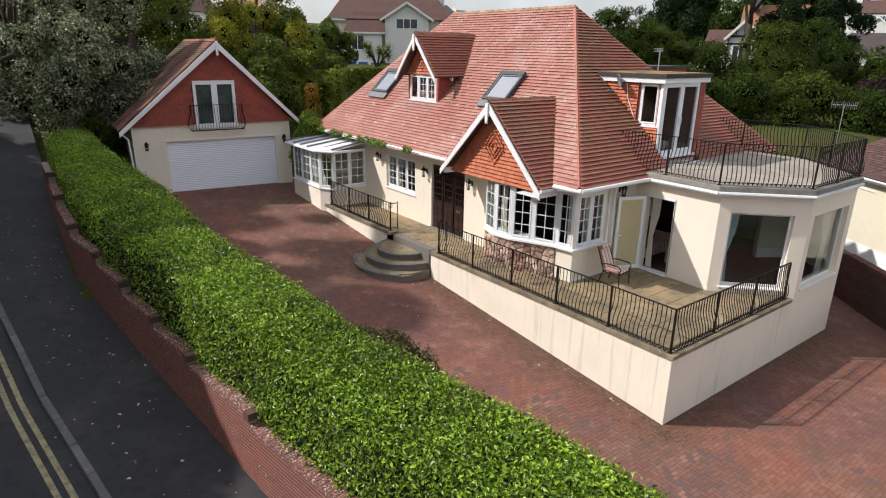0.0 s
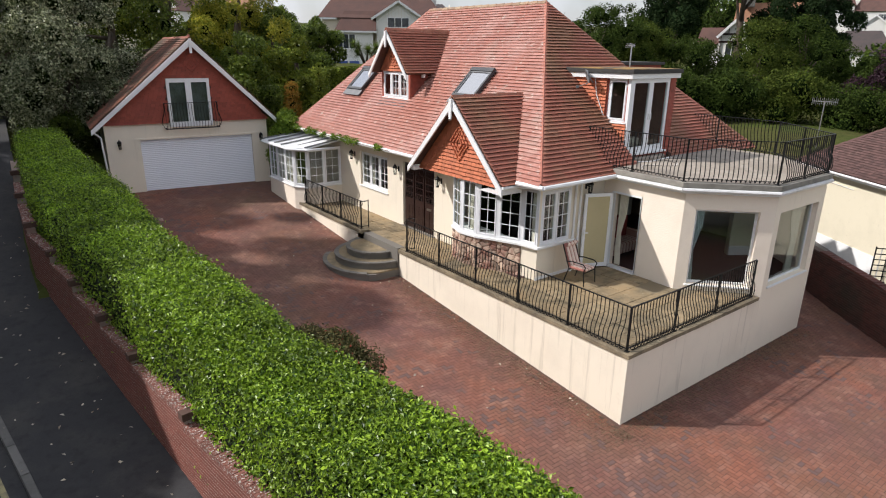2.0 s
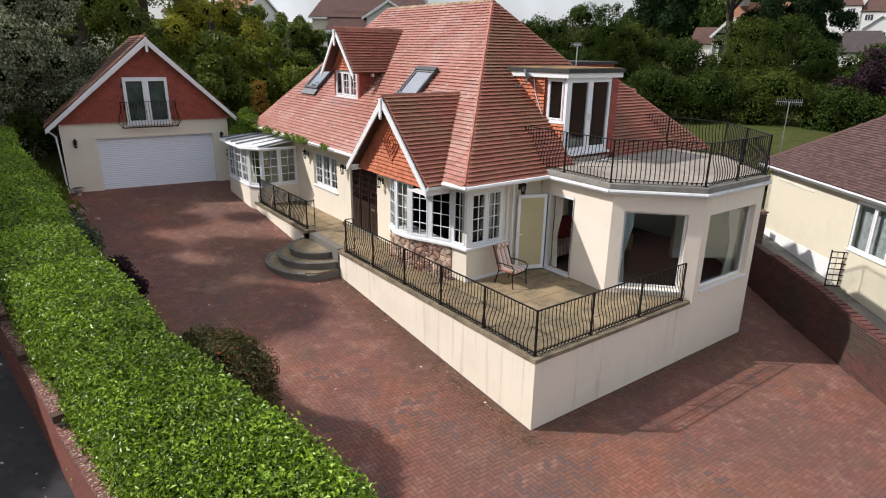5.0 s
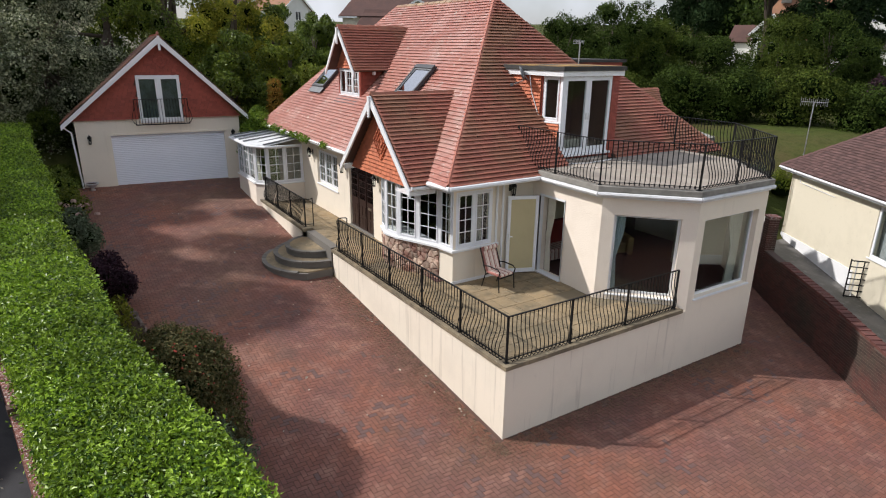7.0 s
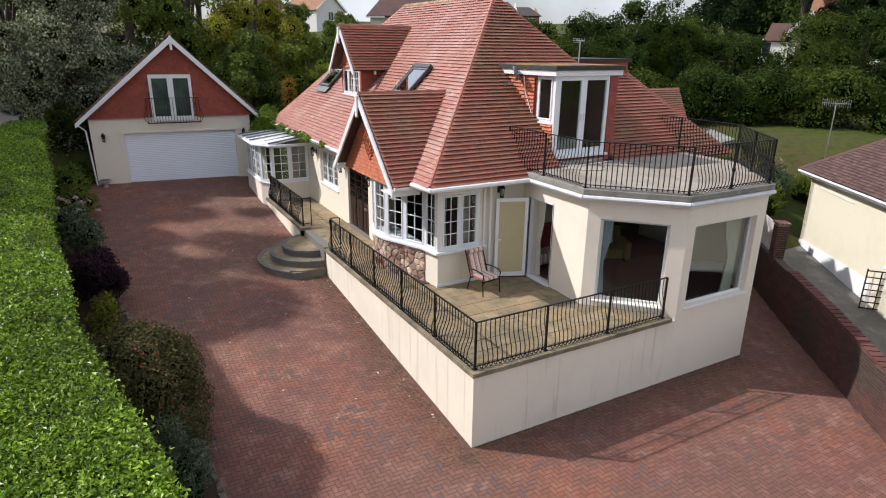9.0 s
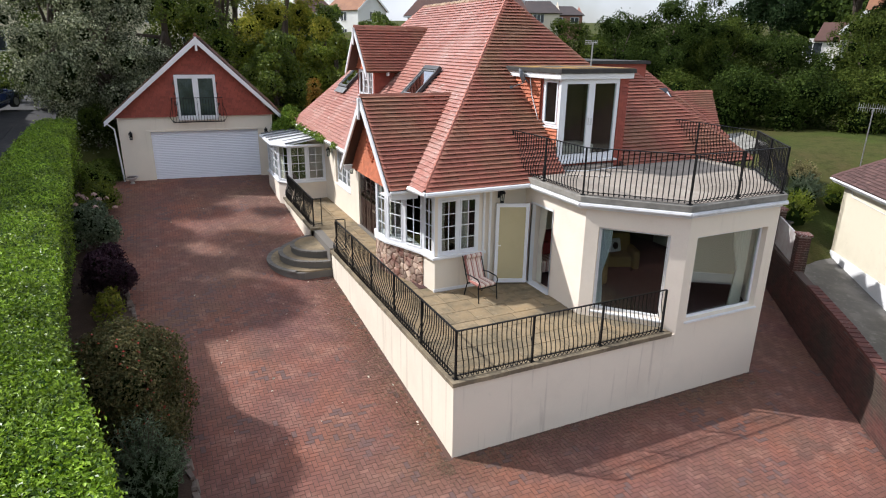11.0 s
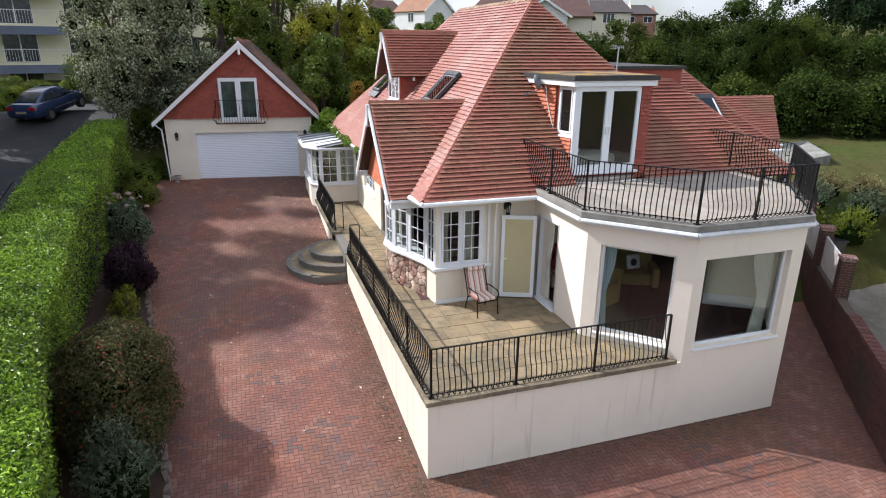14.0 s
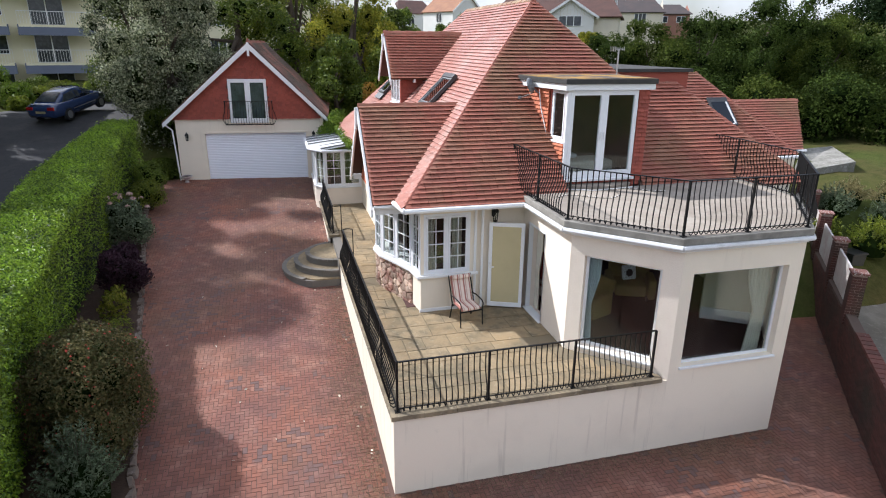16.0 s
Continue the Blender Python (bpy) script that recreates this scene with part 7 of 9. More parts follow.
def spray(name, at, r, h, leaf, seed, shoots, size, label):
    """A loose bush of arching shoots that carry slim leaves."""
    rng = np.random.default_rng(seed)
    at = Vector(at)
    t = thing(name, at, label, "shrub")
    pts, dirs, twig = [], [], Shape()
    for k in range(shoots):
        a, f = rng.uniform(0, 2 * math.pi), math.sqrt(rng.uniform(0, 1))
        tip = Vector((r * f * math.cos(a), r * f * math.sin(a), h * (1 - 0.55 * f * f) * rng.uniform(0.55, 1.25)))
        mid = Vector((tip.x * 0.45, tip.y * 0.45, tip.z * 0.62))
        if k % 3 == 0:
            twig.tube([at + tip * 0.08, at + mid, at + tip], [0.008, 0.006, 0.003], 4)
        for i in range(26):
            u = 0.3 + 0.7 * (i + rng.uniform(0, 1)) / 26
            q = mid * (2 * u * (1 - u)) + tip * (u * u)
            pts.append(at + q + Vector(rng.normal(0, 0.018, 3)))
            dirs.append((tip - mid).normalized() * 0.5 + Vector(rng.normal(0, 0.8, 3)))
    tagged(part("inner_twig", twig, BARK, t), "", "", "", "stuff")
    inner = Shape().lathe([(r * 0.55, 0.0), (r * 0.62, h * 0.3), (r * 0.4, h * 0.55), (0.05, h * 0.66)], at, 9)
    tagged(part("inner_foliage", inner, TREE_CORE, t), "", "", "", "stuff")
    v, f = leaves(rng, np.array([tuple(p) for p in pts]), np.array([tuple(d) for d in dirs]), size, 0.4, 0.26)
    tagged(sheet("foliage", v, f, leaf, t), "", "", "", "stuff")
    return t


spray("silver_shrub", (5.72, 7.2, bed_z(7.2)), 0.76, 1.6, L_GREY, 32, 330, 0.085, "grey-green shrub of loose arching shoots")
shrub("purple_shrub", (4.75, 15.7, bed_z(15.7)), mound(rs, 0.78, 1.75, 9), L_PURPLE, 33, 9000, 0.09, "dark purple-leaved shrub in the bed")
hyd = shrub("hydrangea", (4.15, 19.4, bed_z(19.4)), mound(rs, 0.85, 1.9, 9), L_GREY, 34, 5200, 0.10, "hydrangea with faded pink flower heads", 0.6)
for k in range(14):
    a, rr = k * 2.4, 0.25 + 0.045 * k
    q = Vector((4.15 + rr * math.cos(a), 19.5 + rr * math.sin(a), bed_z(19.4) + 1.92 - 0.55 * (rr / 0.9) ** 2))
    fl = Shape()
    rp = random.Random(k)
    for j in range(26):
        dd = Vector((rp.gauss(0, 1), rp.gauss(0, 1), abs(rp.gauss(0, 1)))).normalized()
        c = q + dd * 0.085
        s = dd.cross(Vector((0.3, 0.5, 0.8))).normalized() * 0.03
        u = s.cross(dd)
        fl.add([c + s, c + u, c - s, c - u], [(0, 1, 2, 3)])
    part("flower_head", fl, BLOOM, hyd)
shrub("yellow_plant", (4.85, 14.2, bed_z(14.2)), mound(rs, 0.45, 1.1, 5), L_YELLOW_DULL, 35, 620, 0.12, "small yellow-green plant in the bed", 0.5, 0.9, False)
shrub("low_shrub", (4.2, 23.4, bed_z(23.4)), mound(rs, 0.75, 1.25, 8), L_MID, 36, 3600, 0.09, "low rounded green shrub by the drive")
shrub("low_shrub", (3.95, 25.4, bed_z(25.4)), mound(rs, 0.8, 1.6, 8), L_DARK, 37, 3600, 0.09, "low rounded dark green shrub near the garage")
shrub("weeds", (4.9, 13.6, bed_z(13.6)), mound(rs, 0.5, 0.28, 6), L_MID, 38, 700, 0.07, "sparse weeds in the soil bed", 0.4, 0.9, False)
shrub("wall_shrub", (11.85, 26.0, -0.3), [((0, -0.1, 2.5), 0.55), ((0.35, -0.3, 2.9), 0.5), ((0.1, 0.3, 2.2), 0.5), ((-0.2, 0.2, 1.6), 0.45), ((0.5, 0.4, 3.1), 0.5), ((0.1, 0, 1.0), 0.4)], L_IVY, 39, 5200, 0.11, "leafy climber between garage and porch", 0.6)
vine = np.random.default_rng(17)
ys = vine.uniform(17.2, 25.8, 2600)
vp = np.stack([12.18 + vine.normal(0, 0.07, 2600), ys, 2.64 + vine.normal(0, 0.055, 2600)], 1)
dens = np.array([noise.noise(Vector((y * 1.3, 4, 1))) for y in ys])
vp = vp[(dens > -0.15) & ((ys > 19.5) | (dens > 0.12))]
vv, vf = leaves(vine, vp, np.tile([-0.6, 0, 0.7], (len(vp), 1)), 0.085, 0.8, 0.7)
creeper = thing("creeper", (12.2, 22, 2.6), "bright green creeper trailing along the gutter", "creeper")
part("stem", Shape().tube([(12.2, 25.8, 2.5), (12.16, 23, 2.64), (12.16, 20, 2.63), (12.16, 17.3, 2.62)], 0.012, 5), BARK, creeper)
tagged(sheet("foliage", vv, vf, L_IVY, creeper), "", "", "", "stuff")

# trees round the place
tree("silver_tree", (4.5, 31.8, land_z(4.5, 31.8)), 8.0, 2.95, L_SILVER, 41, 62000, 0.125, bare=0.02, label="broad silvery-leaved tree overhanging the lane", blobs_n=56)
tree("silver_tree", (2.4, 36.2, land_z(2.4, 36.2)), 8.6, 3.0, L_SILVER, 43, 30000, 0.14, bare=0.1, label="tall silvery-leaved tree beside the lane", blobs_n=32)
for k, (x, y, h, s, lf_, lab) in enumerate((
        (7.2, 38.0, 10.5, 3.6, L_DARK, "dense dark green tree behind the garage"), (11.0, 40.5, 11.5, 3.8, L_MID, "tall green tree behind the garage"), (2.2, 40.0, 10.5, 3.6, L_DARK, "dark green tree beside the lane"),
        (14.8, 38.5, 9.6, 3.0, L_YELLOW, "yellowing tree beyond the garage"), (18.0, 41.0, 6.4, 2.2, L_DARK, "dark green tree beyond the garden"), (13.0, 33.6, 5.0, 2.3, L_DARK, "small dark tree behind the garage roof"), (17.0, 35.5, 5.2, 2.3, L_MID, "bushy green tree behind the house"))):
    tree("tree", (x, y, land_z(x, y)), h, s, lf_, 50 + k, 24000, 0.165, bare=0.08, label=lab, blobs_n=30, group="trees behind the garage")
shrub("upright_shrub", (16.6, 31.6, land_z(16.6, 31.6)), [((0, 0, 0.6 + 0.42 * k), 0.62 - 0.055 * k) for k in range(9)], L_MID, 71, 4200, 0.13, "slim upright green shrub", 0.4)
shrub("autumn_shrub", (14.5, 30.6, land_z(14.5, 30.6)), [((0, 0, 0.5 + 0.42 * k), 0.6 - 0.05 * k) for k in range(6)], L_ORANGE, 72, 2200, 0.13, "orange autumn shrub behind the garage")
row = [(30.8, 34.5, 5.2), (33.0, 33.5, 6.0), (36.6, 32.6, 6.3), (40.0, 31.0, 7.2), (43.2, 29.2, 5.6), (46.4, 27.2, 4.9), (50.0, 23.6, 5.8), (52.0, 21.4, 6.2), (54.2, 17.8, 3.8), (56.0, 13.8, 5.4), (57.4, 9.6, 6.0), (47.0, 32.8, 6.0), (55.5, 25.5, 4.6), (60.0, 17.0, 3.6), (31.5, 40.0, 2.6), (41.0, 37.0, 5.6)]
for k, (x, y, h) in enumerate(row):
    tree("tree", (x, y, land_z(x, y)), h, 2.9 + 0.35 * ((k * 5) % 4), (L_BELT, L_BELT_LIGHT, L_BELT, L_BELT, L_BELT_LIGHT)[k % 5], 80 + k, 25000, 0.145, bare=0.0, label=("dark green tree in the belt beyond the field", "mid green tree in the belt beyond the field")[0 if k % 5 in (0, 2, 3) else 1], blobs_n=32, group="tree belt")
for k, (x, y, h) in enumerate(((29.5, 29.0, 3.0), (32.6, 27.6, 3.4), (35.4, 25.8, 3.2), (38.2, 23.6, 3.6), (40.4, 21.0, 3.3), (42.4, 18.0, 3.5), (44.0, 14.6, 2.4), (45.2, 11.0, 3.4), (46.0, 7.2, 3.4))):
    shrub("thicket", (x, y, land_z(x, y) - 0.3), [((1.7 * math.cos(2.4 * j) * (0.3 + 0.7 * (j % 3) / 2), 1.7 * math.sin(2.4 * j) * (0.3 + 0.7 * (j % 3) / 2), h * (0.25 + 0.5 * ((j * 5) % 4) / 3)), 1.15) for j in range(11)], (L_BELT, L_BELT, L_BELT_LIGHT)[k % 3], 110 + k, 9000, 0.16, "tangled green thicket along the field edge", 0.6)
for k, (x, y, h, sp_) in enumerate(((56.5, 35.8, 8.4, 3.6), (58.4, 30.3, 13.5, 5.0), (61.0, 27.6, 9.4, 3.6), (63.5, 25.0, 8.6, 2.8))):
    tree("pine_tree", (x, y, land_z(x, y)), h, sp_, L_PINE, 120 + k, 14000, 0.24, bare=(0.5, 0.72, 0.45, 0.4)[k], label="dark spreading pine with a bare trunk", blobs_n=26, group="pines")
for k, (x, y, r, h) in enumerate(((27.3, 12.6, 0.7, 0.9), (28.6, 13.6, 0.8, 1.0), (29.9, 14.2, 0.8, 0.9), (29.0, 12.2, 0.9, 1.25), (30.4, 12.9, 0.9, 1.15), (31.6, 13.9, 0.8, 0.8), (32.0, 12.4, 0.8, 1.1), (26.9, 11.4, 0.6, 0.8))):
    spray(("garden_weeds", "garden_weeds", "pampas_tuft")[k % 3], (x, y, land_z(x, y) - 0.05), r, h, (L_MID, L_GREY, L_PLUME)[k % 3], 140 + k, 150, 0.11, ("loose green weeds beyond the fence", "grey-green weeds beyond the fence", "straw-coloured plumed grass beyond the fence")[k % 3])
for k, (x, y, h) in enumerate(((4.1, 28.0, 1.3), (3.9, 29.8, 2.0), (4.3, 33.0, 3.2))):
    shrub("side_shrub", (x, y, land_z(x, y)), mound(rs, 0.9, h, 10), L_BELT_LIGHT, 75 + k, 5200, 0.12, "dark evergreen shrub beside the garage")
fh = np.random.default_rng(61)
n_ = 9000
hx = fh.uniform(0, 1, n_)
fhp = np.stack([19.5 + 9.0 * hx, 43.0 + 2.2 * hx + fh.choice((-0.55, 0.55), n_) * (fh.uniform(0, 1, n_) < 0.7), fh.uniform(0, 1, n_)], 1)
fhp[:, 2] = 2.2 + 2.2 * np.sqrt(fhp[:, 2]) + 0.25 * hx
far_hedge = thing("far_hedge", (24, 44, 2.6), "clipped bright green hedge in front of the villa", "hedge")
part("hedge_body", Shape().prism([(19.5, 42.6), (28.5, 44.8), (28.5, 45.7), (19.5, 43.5)], 1.5, 4.3), HEDGE_CORE, far_hedge)
v_, f_ = leaves(fh, fhp, np.tile([0, -0.6, 0.6], (n_, 1)), 0.22, 0.7, 0.6)
tagged(sheet("foliage", v_, f_, L_MID, far_hedge), "", "", "", "stuff")
PX, PY = 28.7, 47.2
palm = thing("cordyline", (PX, PY, 3.2), "spiky branching cordyline palm before the villa", "tree")
rp_ = random.Random(5)
part("trunk", Shape().tube([(PX, PY, 2.6), (PX, PY, 4.6)], [0.16, 0.12], 7), BARK, palm)
for k in range(7):
    a = k * 0.9
    tip = Vector((PX + 1.1 * math.cos(a), PY + 0.8 * math.sin(a), 5.6 + 0.25 * (k % 4)))
    part("branch", Shape().tube([(PX, PY, 4.4), tip.lerp(Vector((PX, PY, 4.9)), 0.4), tip], [0.09, 0.07, 0.05], 6), BARK, palm)
    sp = Shape()
    for j in range(110):
        dd = Vector((rp_.gauss(0, 1), rp_.gauss(0, 1), rp_.gauss(0.35, 0.7))).normalized()
        e_ = tip + dd * 0.85 - Vector((0, 0, 0.14))
        s_ = dd.cross(Vector((0, 0.2, 1))).normalized() * 0.03
        sp.add([tip + s_, tip - s_, e_], [(0, 1, 2)])
    part("leaf_tuft", sp, L_DARK, palm)

# tall trees across the lane, whose shade falls on the lane and the drive
for k, (x, y, h, s) in enumerate(((-7.9, 10.0, 8.0, 3.4), (-7.8, 15.5, 9.2, 3.6), (-8.2, 21.0, 12.3, 3.8), (-8.6, 26.5, 16.5, 4.0), (-8.4, 36.0, 17.0, 3.6), (-9.5, 4.0, 7.5, 3.4), (-10.0, -2.0, 9.0, 3.6), (-6.6, 18.4, 9.4, 3.4), (-7.2, 28.6, 15.0, 3.6), (-7.4, 22.0, 12.5, 3.4), (-6.9, 24.2, 11.2, 3.4), (-8.6, 31.4, 18.0, 4.2))):
    tree("tree", (x, y, land_z(x, y)), h, s, L_MID, 130 + k, 19000, 0.34, bare=0.2, label="tall leafy tree on the far side of the lane", blobs_n=24, group="trees across the lane")
tree("purple_tree", (50.5, 15.2, land_z(50.5, 15.2)), 4.6, 2.3, L_PURPLE, 151, 9000, 0.18, bare=0.0, label="dark purple-leaved tree at the field edge", blobs_n=24)
for k, (x, y, h, s, lf_) in enumerate(((44.0, 36.0, 7.0, 3.2, L_BELT), (49.0, 36.0, 7.0, 3.0, L_BELT), (58.0, 21.5, 3.4, 2.6, L_BELT))):
    tree("tree", (x, y, land_z(x, y)), h, s, lf_, 155 + k, 18000, 0.16, bare=0.0, label="leafy tree in the second rank of the belt", blobs_n=28, group="tree belt")
for k, (x, y, h, s, lf_) in enumerate(((20.5, 49.5, 4.0, 2.8, L_DARK), (24.0, 50.5, 3.8, 2.2, L_DARK), (16.5, 47.0, 6.0, 3.0, L_MID), (12.5, 46.5, 11.0, 3.4, L_DARK), (33.8, 42.5, 4.2, 1.4, L_YELLOW), (25.2, 49.2, 4.2, 2.2, L_DARK), (23.2, 47.6, 3.8, 2.2, L_DARK), (30.5, 66.0, 4.4, 2.6, L_DARK), (22.5, 60.0, 4.0, 2.6, L_DARK))):
    tree("tree", (x, y, land_z(x, y)), h, s, lf_, 165 + k, 13000, 0.2, bare=0.05, label="garden tree between the garage and the villa", blobs_n=26, group="trees behind the garage")

# woods on the far hillside
hw = np.random.default_rng(91)
wood = thing("far_woodland", (130, 50, 6), "dark wooded hillside far behind the belt", "woodland", "", "stuff")
blobs = []
for k in range(150):
    a, d = hw.uniform(0.10, 0.60), hw.uniform(95, 190)
    x, y = 4 + d * math.cos(a), d * math.sin(a)
    if 0.24 < a < 0.43 and d < 184:
        r = hw.uniform(2.0, 3.5)
        blobs.append(((x, y, 6.0 + 0.014 * d - r), r))
        continue
    r = hw.uniform(3.0, 5.5)
    blobs.append(((x, y, land_z(x, y) + hw.uniform(2.0, 9.0) * (0.7 if a > 0.5 else 1.0)), r))
inner = Shape()
for c, r in blobs:
    inner.lathe([(r * 0.58 * q, r * 0.58 * z) for q, z in ((0.05, -1), (0.7, -0.7), (1, 0), (0.7, 0.7), (0.05, 1))], c, 8)
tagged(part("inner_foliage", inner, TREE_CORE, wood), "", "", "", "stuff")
p, d = crown_points(hw, blobs, 60000)
v, f = leaves(hw, p, d, 0.62, 0.6, 0.7)
tagged(sheet("foliage", v, f, L_BELT, wood), "", "", "", "stuff")

# ---- neighbouring bungalow ----
SLATE = material("slate_roof", (0.055, 0.045, 0.043), 0.85, vary=[(0.8, (0.075, 0.055, 0.05), 0.4, 0.7)], grain=(12, 0.15))
BROWN_ROOF = material("brown_tile_roof", (0.105, 0.054, 0.042), 0.9, vary=[(0.8, (0.075, 0.042, 0.035), 0.4, 0.7)], grain=(12, 0.15))
ORANGE_ROOF = material("orange_tile_roof", (0.30, 0.15, 0.08), 0.85, vary=[(0.8, (0.22, 0.11, 0.065), 0.4, 0.7)], grain=(12, 0.15))
DARK_GLASS = material("far_window", (0.03, 0.035, 0.04), 0.1, vary=[(3, (0.07, 0.08, 0.09), 0.4, 0.7)])
NB = [(29.65, 10.8), (24.2, 2.4)]
CREAM_NET = material("pale_net_curtain", (0.42, 0.43, 0.42), 0.9, vary=[(6, (0.26, 0.27, 0.27), 0.42, 0.62)], grain=(30, 0.1))
bung = thing("bungalow", (29.6, 10.8, -1.6), "cream rendered bungalow with a mottled brown tile roof", "house")
nd = (Vector(NB[1]) - Vector(NB[0])).normalized()
ni = Vector((-nd.y, nd.x))
if ni.x < 0:
    ni = -ni
L_NB, W_NB = 12.0, 8.0
e = [Vector(NB[0]), Vector(NB[0]) + nd * L_NB, Vector(NB[0]) + nd * L_NB + ni * W_NB, Vector(NB[0]) + ni * W_NB]
BW_WALL = material("old_cream_render", (0.68, 0.62, 0.475), 0.9, vary=[(0.8, (0.58, 0.53, 0.40), 0.5, 0.85), (4, (0.5, 0.45, 0.33), 0.62, 0.85)], grain=(50, 0.06), bump=(40, 0.3, 0.004))
part("wall", Shape().wall(e[0], e[1], 0.25, -2.8, 1.5, [(5.35, 7.15, -0.55, 1.2)]), BW_WALL, bung)
part("wall", Shape().wall(e[3], e[0], 0.25, -2.8, 1.5), BW_WALL, bung)
part("wall", Shape().wall(e[1], e[2], 0.25, -2.8, 1.5), BW_WALL, bung)
part("plinth", Shape().wall(e[0] - ni * 0.03, e[0] - ni * 0.03 + nd * 4.8, 0.03, (-1.75, -2.3), -1.25), WHITE, bung, "whitened plinth along the wall foot")
window(bung, e[0] + nd * 5.35, e[0] + nd * 7.15, -0.55, 1.2, 2, 1, 1, recess=0.03, label="white framed bungalow window")
part("net_curtain", Shape().wall(e[0] + nd * 5.3 + ni * 0.28, e[0] + nd * 7.2 + ni * 0.28, 0.02, -0.6, 1.25), CREAM_NET, bung, "pale net curtain behind the glass")
ov = 0.35
c = [e[0] - nd * ov - ni * ov, e[1] + nd * ov - ni * ov, e[2] + nd * ov + ni * ov, e[3] - nd * ov + ni * ov]
half, nz, pit = (W_NB + 2 * ov) / 2, 1.52, 0.78
r0, r1 = c[0] + (nd + ni) * half, c[1] + (ni - nd) * half
zr = nz + half * pit
roofs = Shape()
P = [(*q, nz) for q in c]
R0, R1 = (*r0, zr), (*r1, zr)
roofs.slab([P[0], P[1], R1, R0], 0.08).slab([P[1], P[2], R1], 0.08).slab([P[2], P[3], R0, R1], 0.08).slab([P[3], P[0], R0], 0.08)
nroof = part("roof", roofs, ROOF_UNDER, bung)
up = Vector((*(ni * half), half * pit))
ul = up.length
tile_face(nroof, (*c[0], nz), (*nd, 0), up, [(0, 0), (L_NB + 2 * ov, 0), (L_NB + 2 * ov - half, ul), (half, ul)], 0.125, 0.19, OLD_TILE, butt=0.034)
tile_face(nroof, (*c[3], nz), (*(-ni), 0), (*(nd * half), half * pit), [(0, 0), (2 * half, 0), (half, ul)], 0.125, 0.19, OLD_TILE, butt=0.034)
ridge_line(nroof, (*r0, zr + 0.03), (*c[0], nz + 0.05), length=0.4, mat_=OLD_TILE)
ridge_line(nroof, R0, R1, "ridge_tile", length=0.4, mat_=OLD_TILE)
part("gutter", Shape().tube([(*(c[0] - ni * 0.04), nz - 0.05), (*(c[1] - ni * 0.04), nz - 0.05)], 0.045, 8), GRIMY_WHITE, bung)
part("fascia", Shape().bar((*(c[0] + ni * 0.03), nz - 0.11), (*(c[1] + ni * 0.03), nz - 0.11), 0.03, 0.11), GRIMY_WHITE, bung)
part("pipe", Shape().tube([(*(e[0] + nd * 0.6 - ni * 0.03), 1.2), (*(e[0] + nd * 0.7 - ni * 0.03), 1.0), (*(e[0] + nd * 3.0 - ni * 0.03), 0.95)], 0.015, 6), WHITE, bung)
GREYCON = material("grey_concrete", (0.17, 0.16, 0.145), 0.92, vary=[(0.6, (0.085, 0.08, 0.065), 0.42, 0.6), (1.2, (0.13, 0.125, 0.115), 0.4, 0.7), (5, (0.25, 0.24, 0.22), 0.55, 0.85)], grain=(50, 0.12), bump=(30, 0.4, 0.006))
side = Shape()
pts = [(BW(-3) + 0.2, -3.0), (BW(7.6) + 0.22, 7.6), (25.4, 9.4), (29.8, 12.2), (29.75, 10.85), (24.2, 2.4), (21.2, -3)]
side.prism(pts, lambda x, y: -3.2, lambda x, y: -1.5 + 0.13 * (y - 10.6))
solo("side_path", side, GREYCON, "weathered grey concrete side path", "path", "", "structure")
gate = thing("metal_gate", (26.3, 6.9, -1.9), "small white and black lattice garden gate", "gate")
gm = Matrix.Translation((26.35, 6.62, -2.05)) @ Matrix.Rotation(math.radians(-50), 4, "Z") @ Matrix.Scale(1.22, 4)
gs = Shape(gm)
for z in (0.05, 1.1):
    gs.bar((0, 0, z), (1.0, 0, z), 0.03, 0.03)
for x in (0, 1.0):
    gs.bar((x, 0, 0), (x, 0, 1.15), 0.03, 0.03, (0, 1, 0))
part("gate_frame", gs, IRON, gate)
for i in range(1, 6):
    part("bar", Shape(gm).bar((i / 6, 0.012, 0.05), (i / 6, 0.012, 1.1), 0.03, 0.012, (0, 1, 0)), WHITE if i % 2 else IRON, gate)
for i in range(1, 6):
    part("bar", Shape(gm).bar((0, -0.012, 0.05 + i * 0.175), (1.0, -0.012, 0.05 + i * 0.175), 0.012, 0.03), IRON, gate)


def aerial(name, base, height, length, ang, n, label, stand=None):
    """A television aerial on a pole: boom with cross rods."""
    STEEL = bpy.data.materials.get("aerial_metal") or material("aerial_metal", (0.5, 0.5, 0.5), 0.4, metal=0.9, grain=(30, 0.1))
    a = thing(name, base, label, "aerial")
    top = Vector(base) + Vector((0, 0, height))
    part("pole", Shape().tube([base, top], 0.022, 8), STEEL, a)
    d = Vector((math.cos(ang), math.sin(ang), 0))
    s = Vector((-d.y, d.x, 0))
    part("boom", Shape().bar(top - d * length / 2, top + d * length / 2, 0.02, 0.02), STEEL, a)
    for i in range(n):
        q = top + d * (length * (i / (n - 1) - 0.5))
        hgt = (0.13 + 0.05 * (i % 2)) * min(1.0, length)
        part("rod", Shape().tube([q - Vector((0, 0, hgt)), q + Vector((0, 0, hgt))], 0.007, 5), STEEL, a)
    for z in (-0.14 * min(1, length), 0.0, 0.14 * min(1, length)):
        part("rod", Shape().tube([top - d * length / 2 - s * 0.14 + Vector((0, 0, z)), top - d * length / 2 + s * 0.14 + Vector((0, 0, z))], 0.007, 5), STEEL, a)
    return a


